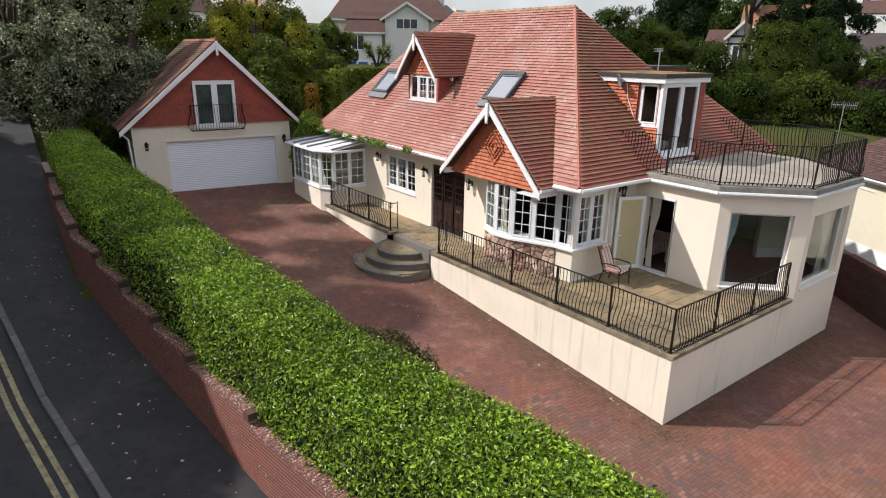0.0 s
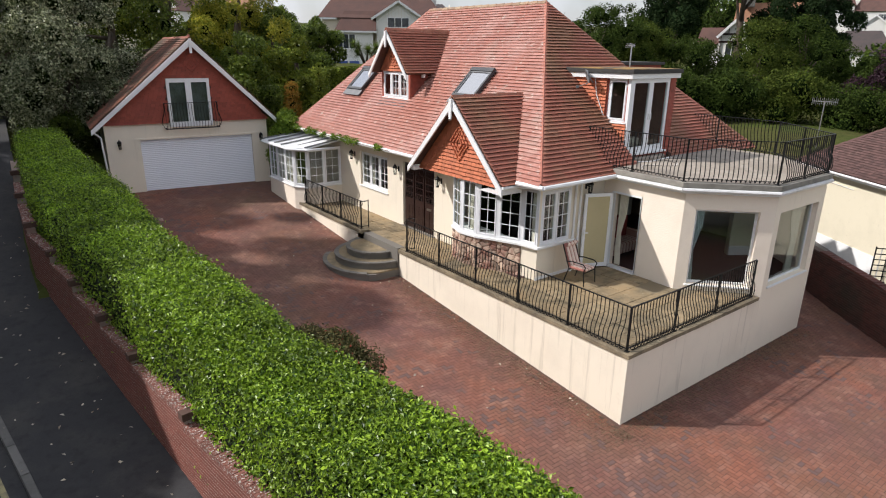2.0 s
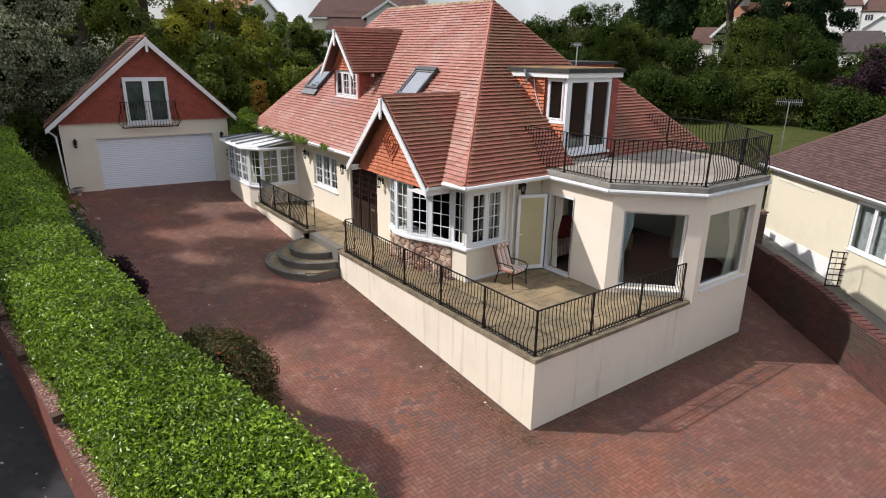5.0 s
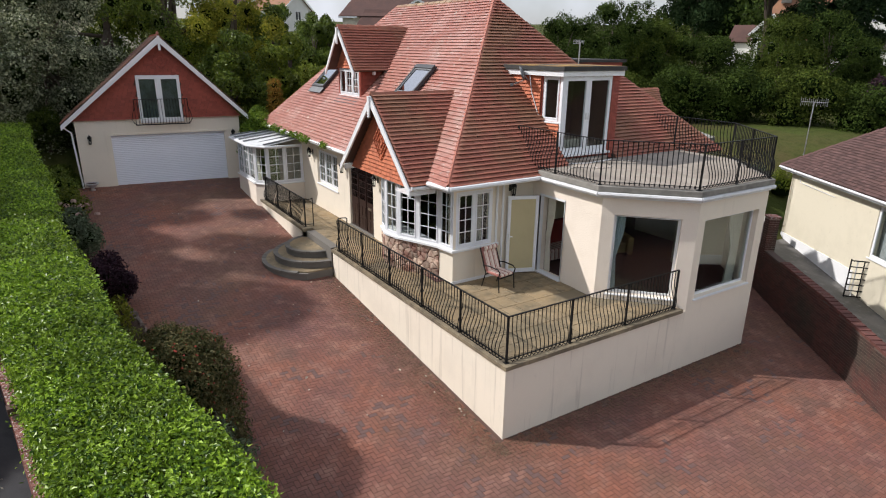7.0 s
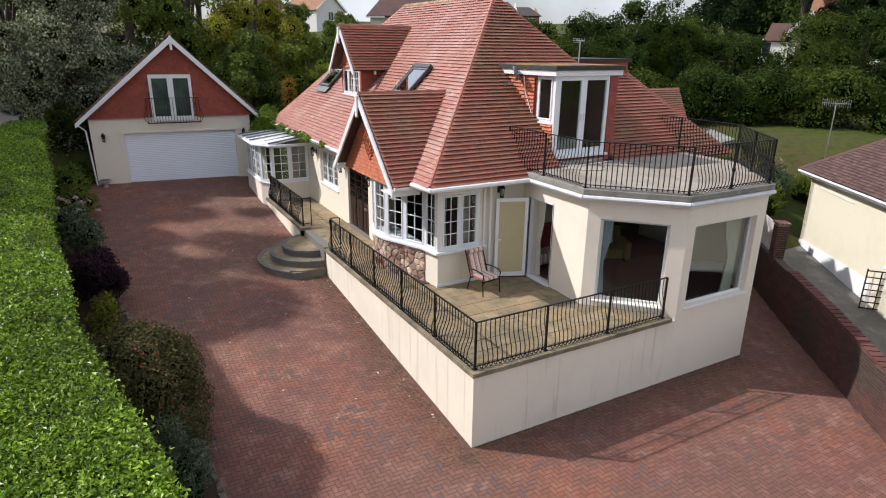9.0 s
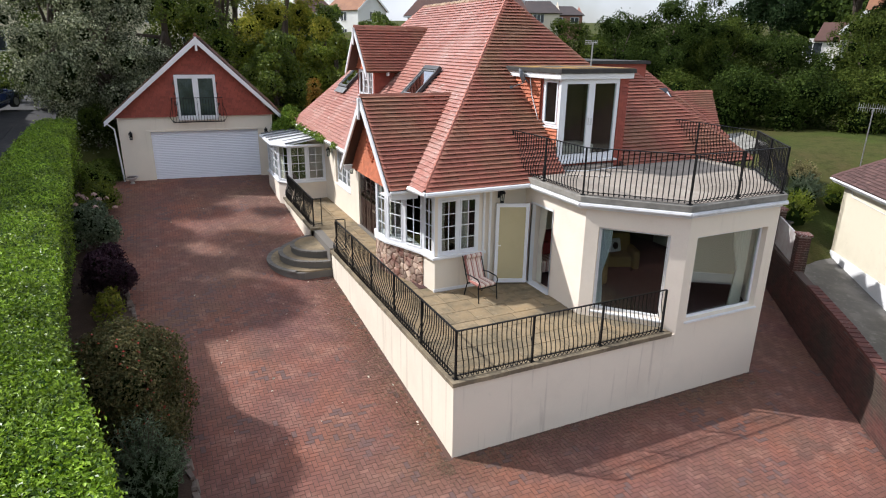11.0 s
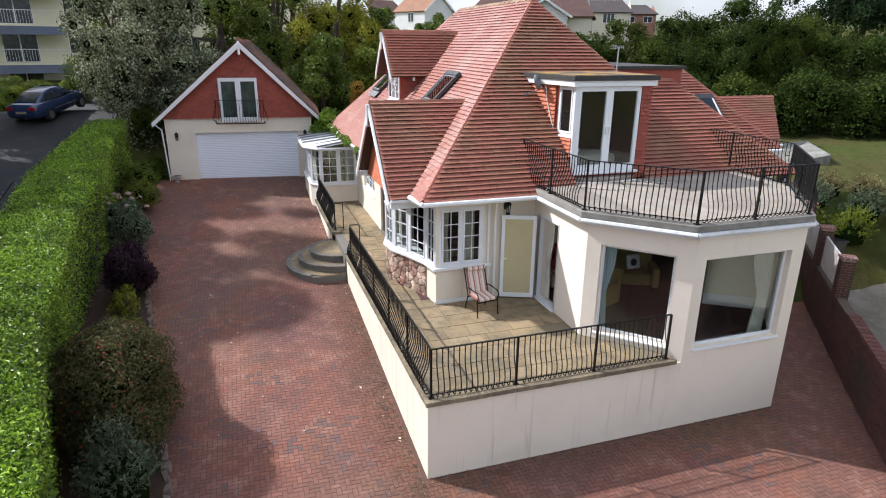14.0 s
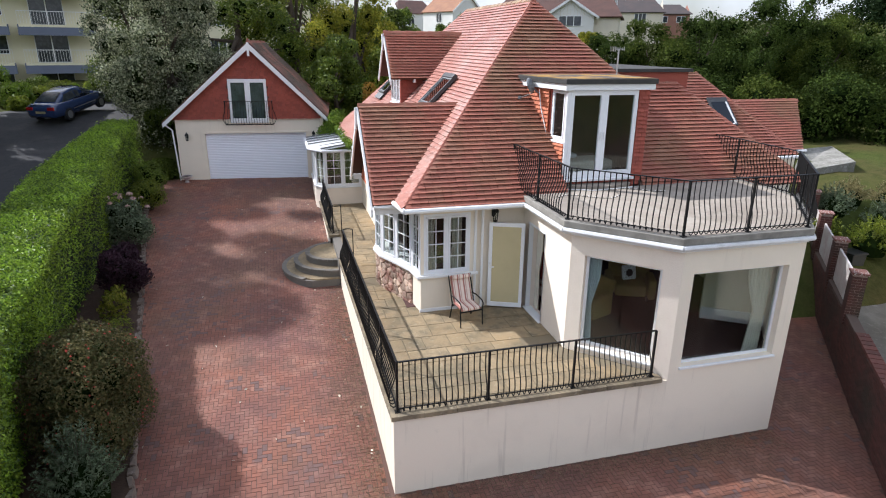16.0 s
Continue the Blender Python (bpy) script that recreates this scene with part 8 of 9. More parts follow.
aerial("tv_aerial", (30.6, 11.0, 1.2), 2.85, 0.95, 1.9, 14, "tall television aerial beside the bungalow roof")
aerial("roof_aerial", (18.95, 12.75, 5.35), 0.85, 0.36, 0.1, 6, "small television aerial on the flat roof")


# ---- distant buildings ----
def far_window(parent, m, x, z, w, h, bars=1):
    """A recessed window in the local front (y = 0) of a far building."""
    cells = [(0.06 + w * i / (bars + 1) + (0.04 if i else 0), 0.06 + w * (i + 1) / (bars + 1) - (0.04 if i < bars else 0), z, z + h) for i in range(bars + 1)]
    f = Shape(m).wall((x - 0.06, -0.06), (x + w + 0.06, -0.06), 0.06, z - 0.06, z + h + 0.06, cells)
    win = part("window", f, WHITE, parent)
    part("pane", Shape(m).box(x, -0.02, z, x + w, 0.01, z + h), DARK_GLASS, win)


def gabled(name, at, ang, w, d, h, pitch, wall, roofm, label, wins=(), gable_front=True, over=0.35, base=3.0, size=1.0):
    """A simple gabled house whose front stands along local x; wins: (x, z, width, height)."""
    m = Matrix.Translation(at) @ Matrix.Rotation(ang, 4, "Z") @ Matrix.Scale(size, 4)
    t = thing(name, at, label, "house", "distant houses")
    r = (w if gable_front else d) / 2 * pitch
    if gable_front:
        part("wall", Shape(m).add([(0, 0, -base), (w, 0, -base), (w, 0, h), (w / 2, 0, h + r), (0, 0, h), (0, d, -base), (w, d, -base), (w, d, h), (w / 2, d, h + r), (0, d, h)],
                                  [(0, 1, 2, 3, 4), (9, 8, 7, 6, 5), (0, 5, 6, 1), (1, 6, 7, 2), (4, 9, 5, 0)]), wall, t)
        part("roof", Shape(m).slab([(-over, d + over, h - over * pitch), (-over, -over, h - over * pitch), (w / 2, -over, h + r + 0.03), (w / 2, d + over, h + r + 0.03)], 0.15).slab([(w + over, -over, h - over * pitch), (w + over, d + over, h - over * pitch), (w / 2, d + over, h + r + 0.03), (w / 2, -over, h + r + 0.03)], 0.15), roofm, t)
        for sx in (-1, 1):
            part("bargeboard", Shape(m).bar((w / 2, -over - 0.04, h + r - 0.1), (w / 2 + sx * (w / 2 + over), -over - 0.04, h - over * pitch - 0.1), 0.05, 0.28), WHITE, t)
    else:
        part("wall", Shape(m).add([(0, 0, -base), (w, 0, -base), (w, 0, h), (0, 0, h), (0, d, -base), (w, d, -base), (w, d, h), (0, d, h), (0, d / 2, h + r), (w, d / 2, h + r)],
                                  [(0, 1, 2, 3), (5, 4, 7, 6), (1, 5, 6, 9, 2), (4, 0, 3, 8, 7)]), wall, t)
        part("roof", Shape(m).slab([(-over, -over, h - over * pitch), (w + over, -over, h - over * pitch), (w + over - 1.6, d / 2, h + r + 0.03), (1.6 - over, d / 2, h + r + 0.03)], 0.15).slab([(w + over, d + over, h - over * pitch), (-over, d + over, h - over * pitch), (1.6 - over, d / 2, h + r + 0.03), (w + over - 1.6, d / 2, h + r + 0.03)], 0.15)
             .slab([(-over, d + over, h - over * pitch), (-over, -over, h - over * pitch), (1.6 - over, d / 2, h + r + 0.03)], 0.15).slab([(w + over, -over, h - over * pitch), (w + over, d + over, h - over * pitch), (w + over - 1.6, d / 2, h + r + 0.03)], 0.15), roofm, t)
    for x, z, ww, hh in wins:
        far_window(t, m, x, z, ww, hh, 1 if ww < 1.8 else 2)
    return t, m


CREAM_FAR = material("far_cream", (0.66, 0.60, 0.48), 0.9, vary=[(0.5, (0.58, 0.53, 0.43), 0.4, 0.8)])
WHITE_FAR = material("far_white", (0.72, 0.71, 0.67), 0.9, vary=[(0.5, (0.64, 0.63, 0.6), 0.4, 0.8)])
PALE_BRICK = material("pale_brick", (0.34, 0.17, 0.125), 0.9, vary=[(0.6, (0.28, 0.14, 0.105), 0.4, 0.7)], grain=(8, 0.15))
vm = Matrix.Translation((40.6, 60.0, 0)) @ Matrix.Rotation(math.radians(-32), 4, "Z")
villa = thing("villa", (40.6, 60.0, 3.5), "cream two-storey villa with a brown tiled roof and a white gable", "house", "distant houses")
part("wall", Shape(vm).box(-8.7, 0.9, 1.0, 4.8, 8.4, 9.3), CREAM_FAR, villa)
part("roof", Shape(vm).slab([(-9.1, 0.5, 9.25), (5.2, 0.5, 9.25), (3.4, 4.6, 12.1), (-7.3, 4.6, 12.1)], 0.15).slab([(5.2, 8.8, 9.25), (-9.1, 8.8, 9.25), (-7.3, 4.6, 12.1), (3.4, 4.6, 12.1)], 0.15)
     .slab([(-9.1, 8.8, 9.25), (-9.1, 0.5, 9.25), (-7.3, 4.6, 12.1)], 0.15).slab([(5.2, 0.5, 9.25), (5.2, 8.8, 9.25), (3.4, 4.6, 12.1)], 0.15), BROWN_ROOF, villa)
part("lean_roof", Shape(vm).slab([(-7.2, -0.75, 7.85), (-2.6, -0.75, 7.85), (-2.6, 1.4, 10.0), (-6.2, 1.4, 10.0)], 0.14), BROWN_ROOF, villa, "lower brown roof slope over the bay")
part("eave_board", Shape(vm).bar((-7.2, -0.72, 7.74), (-2.6, -0.72, 7.74), 0.06, 0.18).bar((-9.1, 0.52, 9.12), (-7.0, 0.52, 9.12), 0.06, 0.18), WHITE, villa)
part("bay", Shape(vm).box(-7.1, -0.4, 1.0, -3.0, 0.9, 7.8), WHITE_FAR, villa)
far_window(villa, vm @ Matrix.Translation((0, -0.4, 0)), -7.0, 6.0, 2.0, 1.45, 2)
far_window(villa, vm @ Matrix.Translation((0, -0.4, 0)), -7.0, 3.6, 2.0, 1.2, 2)
part("gable", Shape(vm).add([(-2.6, 0, 1.0), (2.3, 0, 1.0), (2.3, 0, 9.4), (-0.15, 0, 10.95), (-2.6, 0, 9.4), (-2.6, 3.6, 1.0), (2.3, 3.6, 1.0), (2.3, 3.6, 9.4), (-0.15, 3.6, 10.95), (-2.6, 3.6, 9.4)], [(0, 1, 2, 3, 4), (9, 8, 7, 6, 5), (0, 5, 6, 1), (1, 6, 7, 2), (4, 9, 5, 0)]), WHITE_FAR, villa)
part("gable_roof", Shape(vm).slab([(-3.1, 3.6, 9.2), (-3.1, -0.4, 9.2), (-0.15, -0.4, 11.07), (-0.15, 3.6, 11.07)], 0.12).slab([(2.8, -0.4, 9.2), (2.8, 3.6, 9.2), (-0.15, 3.6, 11.07), (-0.15, -0.4, 11.07)], 0.12), BROWN_ROOF, villa)
for sx in (-1, 1):
    part("bargeboard", Shape(vm).bar((-0.15, -0.44, 10.98), (-0.15 + sx * 3.0, -0.44, 9.08), 0.05, 0.24), WHITE, villa)
for k in range(9):
    part("cladding_board", Shape(vm).box(-1.6 + 0.36 * k, -0.03, 9.3, -1.57 + 0.36 * k, 0.0, 10.9 - 0.633 * abs(-1.45 + 0.36 * k)), CREAM_FAR, villa)
far_window(villa, vm, -1.3, 8.3, 2.3, 0.95, 2)
part("chimney", Shape(vm).box(3.6, 4.0, 9.0, 4.4, 4.9, 13.2), WHITE_FAR, villa, bevel=0.03)
part("garden_wall", Shape(vm).box(-10.4, -1.2, 1.0, -8.7, -1.0, 5.9), CREAM_FAR, villa)
white_house, wm_ = gabled("white_house", (39.5, 102.9, 8.0), math.radians(28), 7.1, 7.7, 3.9, 0.75, WHITE_FAR, ORANGE_ROOF, "white rendered house with an orange-brown roof on the hill", [(2.9, 2.2, 1.2, 1.3), (2.9, -0.6, 1.2, 1.3)], over=0.3)
for x in (3.6,):
    for z in (2.0, -0.8):
        far_window(white_house, wm_ @ Matrix.Translation((0, 7.7, 0)) @ Matrix.Rotation(-math.pi / 2, 4, "Z"), x, z, 1.3, 1.4, 1)
gabled("red_roofed_house", (35.0, 128.0, 9.0), math.radians(10), 8.0, 7, 3.6, 0.7, WHITE_FAR, BROWN_ROOF, "white house with a red-brown roof behind another", [(2.0, 1.0, 1.4, 1.3)], gable_front=False)
gabled("brick_house", (76.0, 100.0, 9.0), math.radians(-25), 6.5, 8, 3.0, 0.4, PALE_BRICK, SLATE, "red brick house with a grey roof on the hill", [(1.2, 1.4, 1.5, 1.0), (4.3, 1.4, 1.5, 1.0)], gable_front=False)
gabled("hipped_house", (63.0, 95.0, 8.0), math.radians(-28), 10, 9, 3.8, 0.45, CREAM_FAR, SLATE, "pale two-storey house with a low grey hipped roof", [(1.5, 2.0, 1.8, 1.4), (5.5, 2.0, 1.8, 1.4)], gable_front=False)
tudor, tm = gabled("half_timbered_house", (68.7, 37.9, 4.6), math.radians(-61), 3.4, 5, 3.4, 1.05, WHITE_FAR, BROWN_ROOF, "white half-timbered house with a steep brown roof", [(0.8, 1.0, 1.8, 1.4)], over=0.25)
for a, b in (((0, 3.4), (3.4, 3.4)), ((1.7, 3.4), (1.7, 5.0)), ((0.9, 3.4), (0.9, 4.2)), ((2.5, 3.4), (2.5, 4.2)), ((0.2, 0), (0.2, 3.4)), ((3.2, 0), (3.2, 3.4)), ((0, 2.6), (3.4, 2.6))):
    part("timber", Shape(tm).bar((a[0], -0.03, a[1]), (b[0], -0.03, b[1]), 0.06, 0.22, (0, 1, 0) if a[0] == b[0] else (0, 0, 1)), DARK_WOOD, tudor)
part("main_wall", Shape(tm).box(-2.8, 1.2, -4, 8.5, 9, 2.6), WHITE_FAR, tudor)
part("main_roof", Shape(tm).slab([(1.0, 2.7, 2.6), (9.0, 2.7, 2.6), (8.4, 6.1, 7.0), (1.4, 6.1, 7.0)], 0.15).slab([(9.0, 9.5, 2.6), (1.0, 9.5, 2.6), (1.4, 6.1, 7.0), (8.4, 6.1, 7.0)], 0.15), ORANGE_ROOF, tudor, "orange-brown main roof")
part("wing_roof", Shape(tm).slab([(-2.4, 0.9, 2.4), (1.0, 0.9, 2.4), (1.0, 3.0, 4.2), (-2.0, 3.0, 4.2)], 0.15), BROWN_ROOF, tudor)
part("chimney", Shape(tm).box(2.2, 4.6, 6.5, 3.2, 5.6, 9.6), GREYCON, tudor, bevel=0.03)
far_window(tudor, tm @ Matrix.Translation((0, 1.2, 0)), -3.2, 0.8, 1.6, 1.4, 1)
for at_, ang_, w_, roof_, lab_, gf_ in (((164.6, 59.5, 7.0), -72, 6.5, SLATE, "white gabled house with a slate roof on the hillside", True), ((212.0, 92.0, 15.5), -70, 9, BROWN_ROOF, "white house with a red roof on the hillside", False), ((222.0, 72.0, 14.5), -72, 10, SLATE, "long white house high on the hillside", False), ((178.0, 112.0, 11.5), -60, 10, BROWN_ROOF, "white house between trees on the hillside", False), ((195.5, 81.0, 14.2), -70, 8, BROWN_ROOF, "white house with a red-brown roof on the hillside", False), ((198.5, 73.6, 12.6), -70, 9, BROWN_ROOF, "white house with a red-brown roof on the hillside", False), ((204.0, 79.5, 17.6), -68, 8, SLATE, "pale house with a grey roof near the hilltop", False), ((208.0, 70.5, 16.0), -72, 9, BROWN_ROOF, "white house with a red-brown roof near the hilltop", False)):
    gabled("hill_house", at_, math.radians(ang_), w_, 8, 5, 0.8, WHITE_FAR, roof_, lab_, [(1.2, 2.4, 1.8, 1.5), (w_ - 3.2, 2.4, 1.8, 1.5), (1.2, -0.6, 1.8, 1.5)], gable_front=gf_)

gabled("slate_roofed_house", (95.0, 36.5, 4.2), math.radians(-69), 6.6, 7, 2.4, 0.72, WHITE_FAR, SLATE, "low white house with a grey slate hipped roof", [(3.6, 0.4, 1.8, 1.3)], gable_front=False)

# apartment block up the lane
AP_WALL = material("pale_yellow_render", (0.78, 0.72, 0.50), 0.9, vary=[(0.4, (0.70, 0.64, 0.45), 0.4, 0.8)])
AP_SLATE = material("blue_grey_cladding", (0.10, 0.115, 0.15), 0.7, vary=[(0.8, (0.08, 0.09, 0.12), 0.4, 0.8)])
apm = Matrix.Translation((-24.86, 54.16, 1.32)) @ Matrix.Rotation(math.radians(16), 4, "Z")
ap = thing("apartment_building", apm.translation, "pale yellow apartment block with balconies and blue-grey cladding", "building")
part("wall", Shape(apm).box(0, 0, -3, 24.2, 9, 15.5), AP_WALL, ap)
part("roof", Shape(apm).box(-0.4, -0.4, 15.5, 24.6, 9.4, 15.9), AP_SLATE, ap)
part("rear_block", Shape(apm).box(24.3, 6, -3, 44, 14, 11.5), AP_WALL, ap)
ap_rod = mesh_of("baluster", Shape().box(-0.01, -0.01, 0, 0.01, 0.01, 1.0), WHITE)
for lev in range(4):
    z = 0.2 + lev * 3.05
    for x0 in (2.0, 8.4, 14.6):
        b = part("balcony", Shape(apm).box(x0, -1.6, z - 0.25, x0 + 5.4, 0, z - 0.05), AP_WALL, ap)
        part("skirt", Shape(apm).add([(x0 - 0.1, -1.95, z - 0.9), (x0 + 5.5, -1.95, z - 0.9), (x0 + 5.5, -1.5, z - 0.05), (x0 - 0.1, -1.5, z - 0.05), (x0 - 0.1, -1.2, z - 0.9), (x0 + 5.5, -1.2, z - 0.9), (x0 + 5.5, -1.2, z - 0.05), (x0 - 0.1, -1.2, z - 0.05)],
                                     [(0, 1, 2, 3), (7, 6, 5, 4), (0, 4, 5, 1), (1, 5, 6, 2), (2, 6, 7, 3), (3, 7, 4, 0)]), AP_SLATE, b)
        part("top_rail", Shape(apm).bar((x0, -1.5, z + 1.0), (x0 + 5.4, -1.5, z + 1.0), 0.05, 0.05), WHITE, b)
        for i in range(28):
            piece("baluster", ap_rod, apm @ Matrix.Translation((x0 + i * 0.2, -1.5, z)), b)
        far_window(ap, apm, x0 + 0.9, z, 2.4, 2.15, 1)
        if x0 < 14:
            far_window(ap, apm, x0 + 4.0, z + 0.7, 1.1, 1.4, 0)
    far_window(ap, apm, 20.3, z + 0.7, 1.3, 1.5, 1)
    for x in (26, 28.5, 31, 34.5, 38):
        far_window(ap, apm @ Matrix.Translation((0, 6, 0)), x, z + 0.4, 1.5, 1.6, 1)
for k, (x, y, r, h) in enumerate(((-6.5, 35.5, 1.0, 1.4), (-7.5, 38.0, 1.2, 1.8), (-5.2, 38.8, 1.0, 1.6), (-3.2, 40.2, 1.0, 1.7), (-8.5, 33.0, 1.1, 1.5), (-6.5, 31.0, 1.0, 1.3), (-5.4, 28.6, 0.9, 1.2), (-1.4, 41.5, 1.0, 1.8), (-9.0, 41.0, 1.5, 2.6), (-4.6, 40.6, 0.8, 1.3), (-6.2, 40.0, 0.9, 1.6), (-3.4, 42.4, 0.8, 1.4), (-2.2, 43.4, 0.9, 1.5), (-5.4, 43.0, 1.0, 1.8), (-7.6, 42.6, 1.1, 2.2), (-4.4, 36.6, 0.7, 1.0), (-8.0, 36.0, 1.0, 1.6))):
    shrub("clipped_shrub", (x, y, land_z(x, y)), mound(rs, r, h, 8), (L_MID, L_DARK, L_IVY)[k % 3], 160 + k, 3200, 0.12, ("rounded mid green shrub across the lane", "rounded dark green shrub across the lane", "rounded bright green shrub across the lane")[k % 3])
sign = thing("sign_board", vm @ Vector((-6.2, -1.6, 4.2)), "white sign board with blue unreadable lettering", "sign")
part("board", Shape(vm).box(-8.4, -1.7, 3.9, -4.2, -1.62, 5.0), WHITE, sign)
for x in (-8.2, -4.4):
    part("post", Shape(vm).box(x - 0.06, -1.62, 1.5, x + 0.06, -1.5, 5.0), WHITE, sign)
BLUE = material("sign_blue", (0.05, 0.10, 0.35), 0.6, grain=(20, 0.05))
for i in range(3):
    part("lettering_bar", Shape(vm).box(-8.1 + i * 1.25, -1.73, 4.25, -7.05 + i * 1.25, -1.7, 4.65), BLUE, sign)
OLD_CONCRETE = material("mossy_concrete", (0.27, 0.26, 0.235), 0.95, vary=[(0.9, (0.17, 0.165, 0.14), 0.42, 0.6), (3.5, (0.12, 0.125, 0.09), 0.5, 0.7), (9, (0.36, 0.35, 0.32), 0.56, 0.72)], grain=(40, 0.2), bump=(20, 0.6, 0.01))
solo("garden_slab", Shape().prism([(30.2, 17.2), (32.6, 16.5), (34.9, 19.9), (32.7, 19.4)], 0.4, lambda x, y: land_z(x, y) + 0.32), OLD_CONCRETE, "pale concrete garden slab beyond the house", "slab", "", "structure")

# ---- loose things ----
# garden chair with a striped cushion
FABRIC = bpy.data.materials.new("striped_fabric")
FABRIC.use_nodes = True
fn, fl_ = FABRIC.node_tree.nodes, FABRIC.node_tree.links
ftc, fsx, fmu, ffr, frp = (fn.new(k) for k in ("ShaderNodeTexCoord", "ShaderNodeSeparateXYZ", "ShaderNodeMath", "ShaderNodeMath", "ShaderNodeValToRGB"))
fmu.operation, fmu.inputs[1].default_value, ffr.operation = "MULTIPLY", 6.5, "FRACT"
frp.color_ramp.interpolation = "CONSTANT"
frp.color_ramp.elements[0].color = (0.74, 0.62, 0.53, 1)
frp.color_ramp.elements[1].position, frp.color_ramp.elements[1].color = 0.34, (0.36, 0.15, 0.12, 1)
for pos, col in ((0.6, (0.74, 0.64, 0.55, 1)), (0.72, (0.48, 0.30, 0.24, 1)), (0.86, (0.74, 0.62, 0.53, 1))):
    frp.color_ramp.elements.new(pos).color = col
fl_.new(ftc.outputs["Object"], fsx.inputs[0])
fl_.new(fsx.outputs["X"], fmu.inputs[0])
fl_.new(fmu.outputs[0], ffr.inputs[0])
fl_.new(ffr.outputs[0], frp.inputs[0])
fl_.new(frp.outputs[0], fn["Principled BSDF"].inputs["Base Color"])
fn["Principled BSDF"].inputs["Roughness"].default_value = 0.9
CM = Matrix.Translation((13.76, 9.86, FLOOR)) @ Matrix.Rotation(math.radians(8), 4, "Z")
chair = thing("garden_chair", CM.translation, "dark metal garden chair with a striped seat cushion", "chair")
cush = Shape().box(-0.25, -0.3, 0.40, 0.25, 0.22, 0.48)
seat = part("seat_cushion", cush, FABRIC, None, "red and cream striped cushion", bevel=0.03)
seat.matrix_basis = CM
back = part("back_cushion", Shape().slab([(-0.25, 0.17, 0.46), (0.25, 0.17, 0.46), (0.25, 0.42, 1.08), (-0.25, 0.42, 1.08)], 0.08), FABRIC, None, bevel=0.03)
back.matrix_basis = CM
for o in (seat, back):
    o.parent = chair
    o.matrix_parent_inverse = place(chair).inverted()
part("head_roll", Shape(CM).tube([(-0.24, 0.36, 1.05), (0.24, 0.36, 1.05)], 0.06, 10), FABRIC, chair)
for sx in (-1, 1):
    x = 0.29 * sx
    part("arm", Shape(CM).tube([(x, -0.28, 0.42), (x, -0.33, 0.56), (x, -0.25, 0.63), (x, 0.1, 0.64), (x, 0.3, 0.6)], 0.016, 7), IRON, chair)
    part("leg", Shape(CM).tube([(x, -0.28, 0.44), (x, -0.32, 0.0)], 0.016, 7), IRON, chair)
    part("leg", Shape(CM).tube([(x, 0.2, 0.42), (x, 0.34, 0.0)], 0.016, 7), IRON, chair)
    part("back_stile", Shape(CM).tube([(x, 0.2, 0.42), (x, 0.45, 1.08)], 0.016, 7), IRON, chair)
part("seat_frame", Shape(CM).bar((-0.3, -0.28, 0.385), (0.3, -0.28, 0.385), 0.03, 0.03).bar((-0.3, 0.2, 0.385), (0.3, 0.2, 0.385), 0.03, 0.03), IRON, chair)

# sunroom furniture seen through the glass
YELLOW_CLOTH = material("mustard_cloth", (0.32, 0.22, 0.07), 0.9, vary=[(3, (0.26, 0.18, 0.06), 0.4, 0.7)], grain=(60, 0.1))
RED_CLOTH = material("red_cloth", (0.24, 0.03, 0.025), 0.9, vary=[(3, (0.18, 0.025, 0.02), 0.4, 0.7)], grain=(60, 0.1))
CURTAIN = material("pale_blue_curtain", (0.60, 0.66, 0.66), 0.9, vary=[(4, (0.50, 0.57, 0.58), 0.4, 0.7)])
CREAM_CURTAIN = material("cream_curtain", (0.66, 0.62, 0.50), 0.9, vary=[(4, (0.58, 0.54, 0.44), 0.4, 0.7)])


def armchair(at, ang, cloth, label, w=0.85):
    m = Matrix.Translation(at) @ Matrix.Rotation(ang, 4, "Z")
    t = thing("armchair", at, label, "armchair")
    part("seat", Shape(m).box(-w / 2 + 0.15, -0.4, 0.12, w / 2 - 0.15, 0.3, 0.45), cloth, t, bevel=0.05)
    part("backrest", Shape(m).slab([(-w / 2, 0.2, 0.3), (w / 2, 0.2, 0.3), (w / 2, 0.42, 0.95), (-w / 2, 0.42, 0.95)], 0.18), cloth, t, bevel=0.06)
    for s in (-1, 1):
        part("armrest", Shape(m).box(s * w / 2 - 0.1, -0.4, 0.05, s * w / 2 + 0.1, 0.35, 0.62), cloth, t, bevel=0.06)
        part("foot", Shape(m).box(s * (w / 2 - 0.1) - 0.03, -0.36, 0.0, s * (w / 2 - 0.1) + 0.03, -0.3, 0.12), DARK_WOOD, t)
        part("foot", Shape(m).box(s * (w / 2 - 0.1) - 0.03, 0.25, 0.0, s * (w / 2 - 0.1) + 0.03, 0.31, 0.12), DARK_WOOD, t)
    return t


armchair((16.9, 9.6, FLOOR), math.radians(-70), YELLOW_CLOTH, "mustard yellow armchair inside the sunroom")
armchair((18.55, 10.35, FLOOR), math.radians(-25), YELLOW_CLOTH, "mustard yellow armchair facing the sunroom window", 1.1)
cushion = thing("cushion", (18.42, 10.2, 0.45), "white cushion with a dark flower on the armchair", "cushion")
part("pad", Shape(Matrix.Translation((18.45, 10.28, 0.52)) @ Matrix.Rotation(-0.25, 4, "X")).box(-0.2, -0.06, -0.2, 0.2, 0.06, 0.2), WHITE, cushion, bevel=0.05)
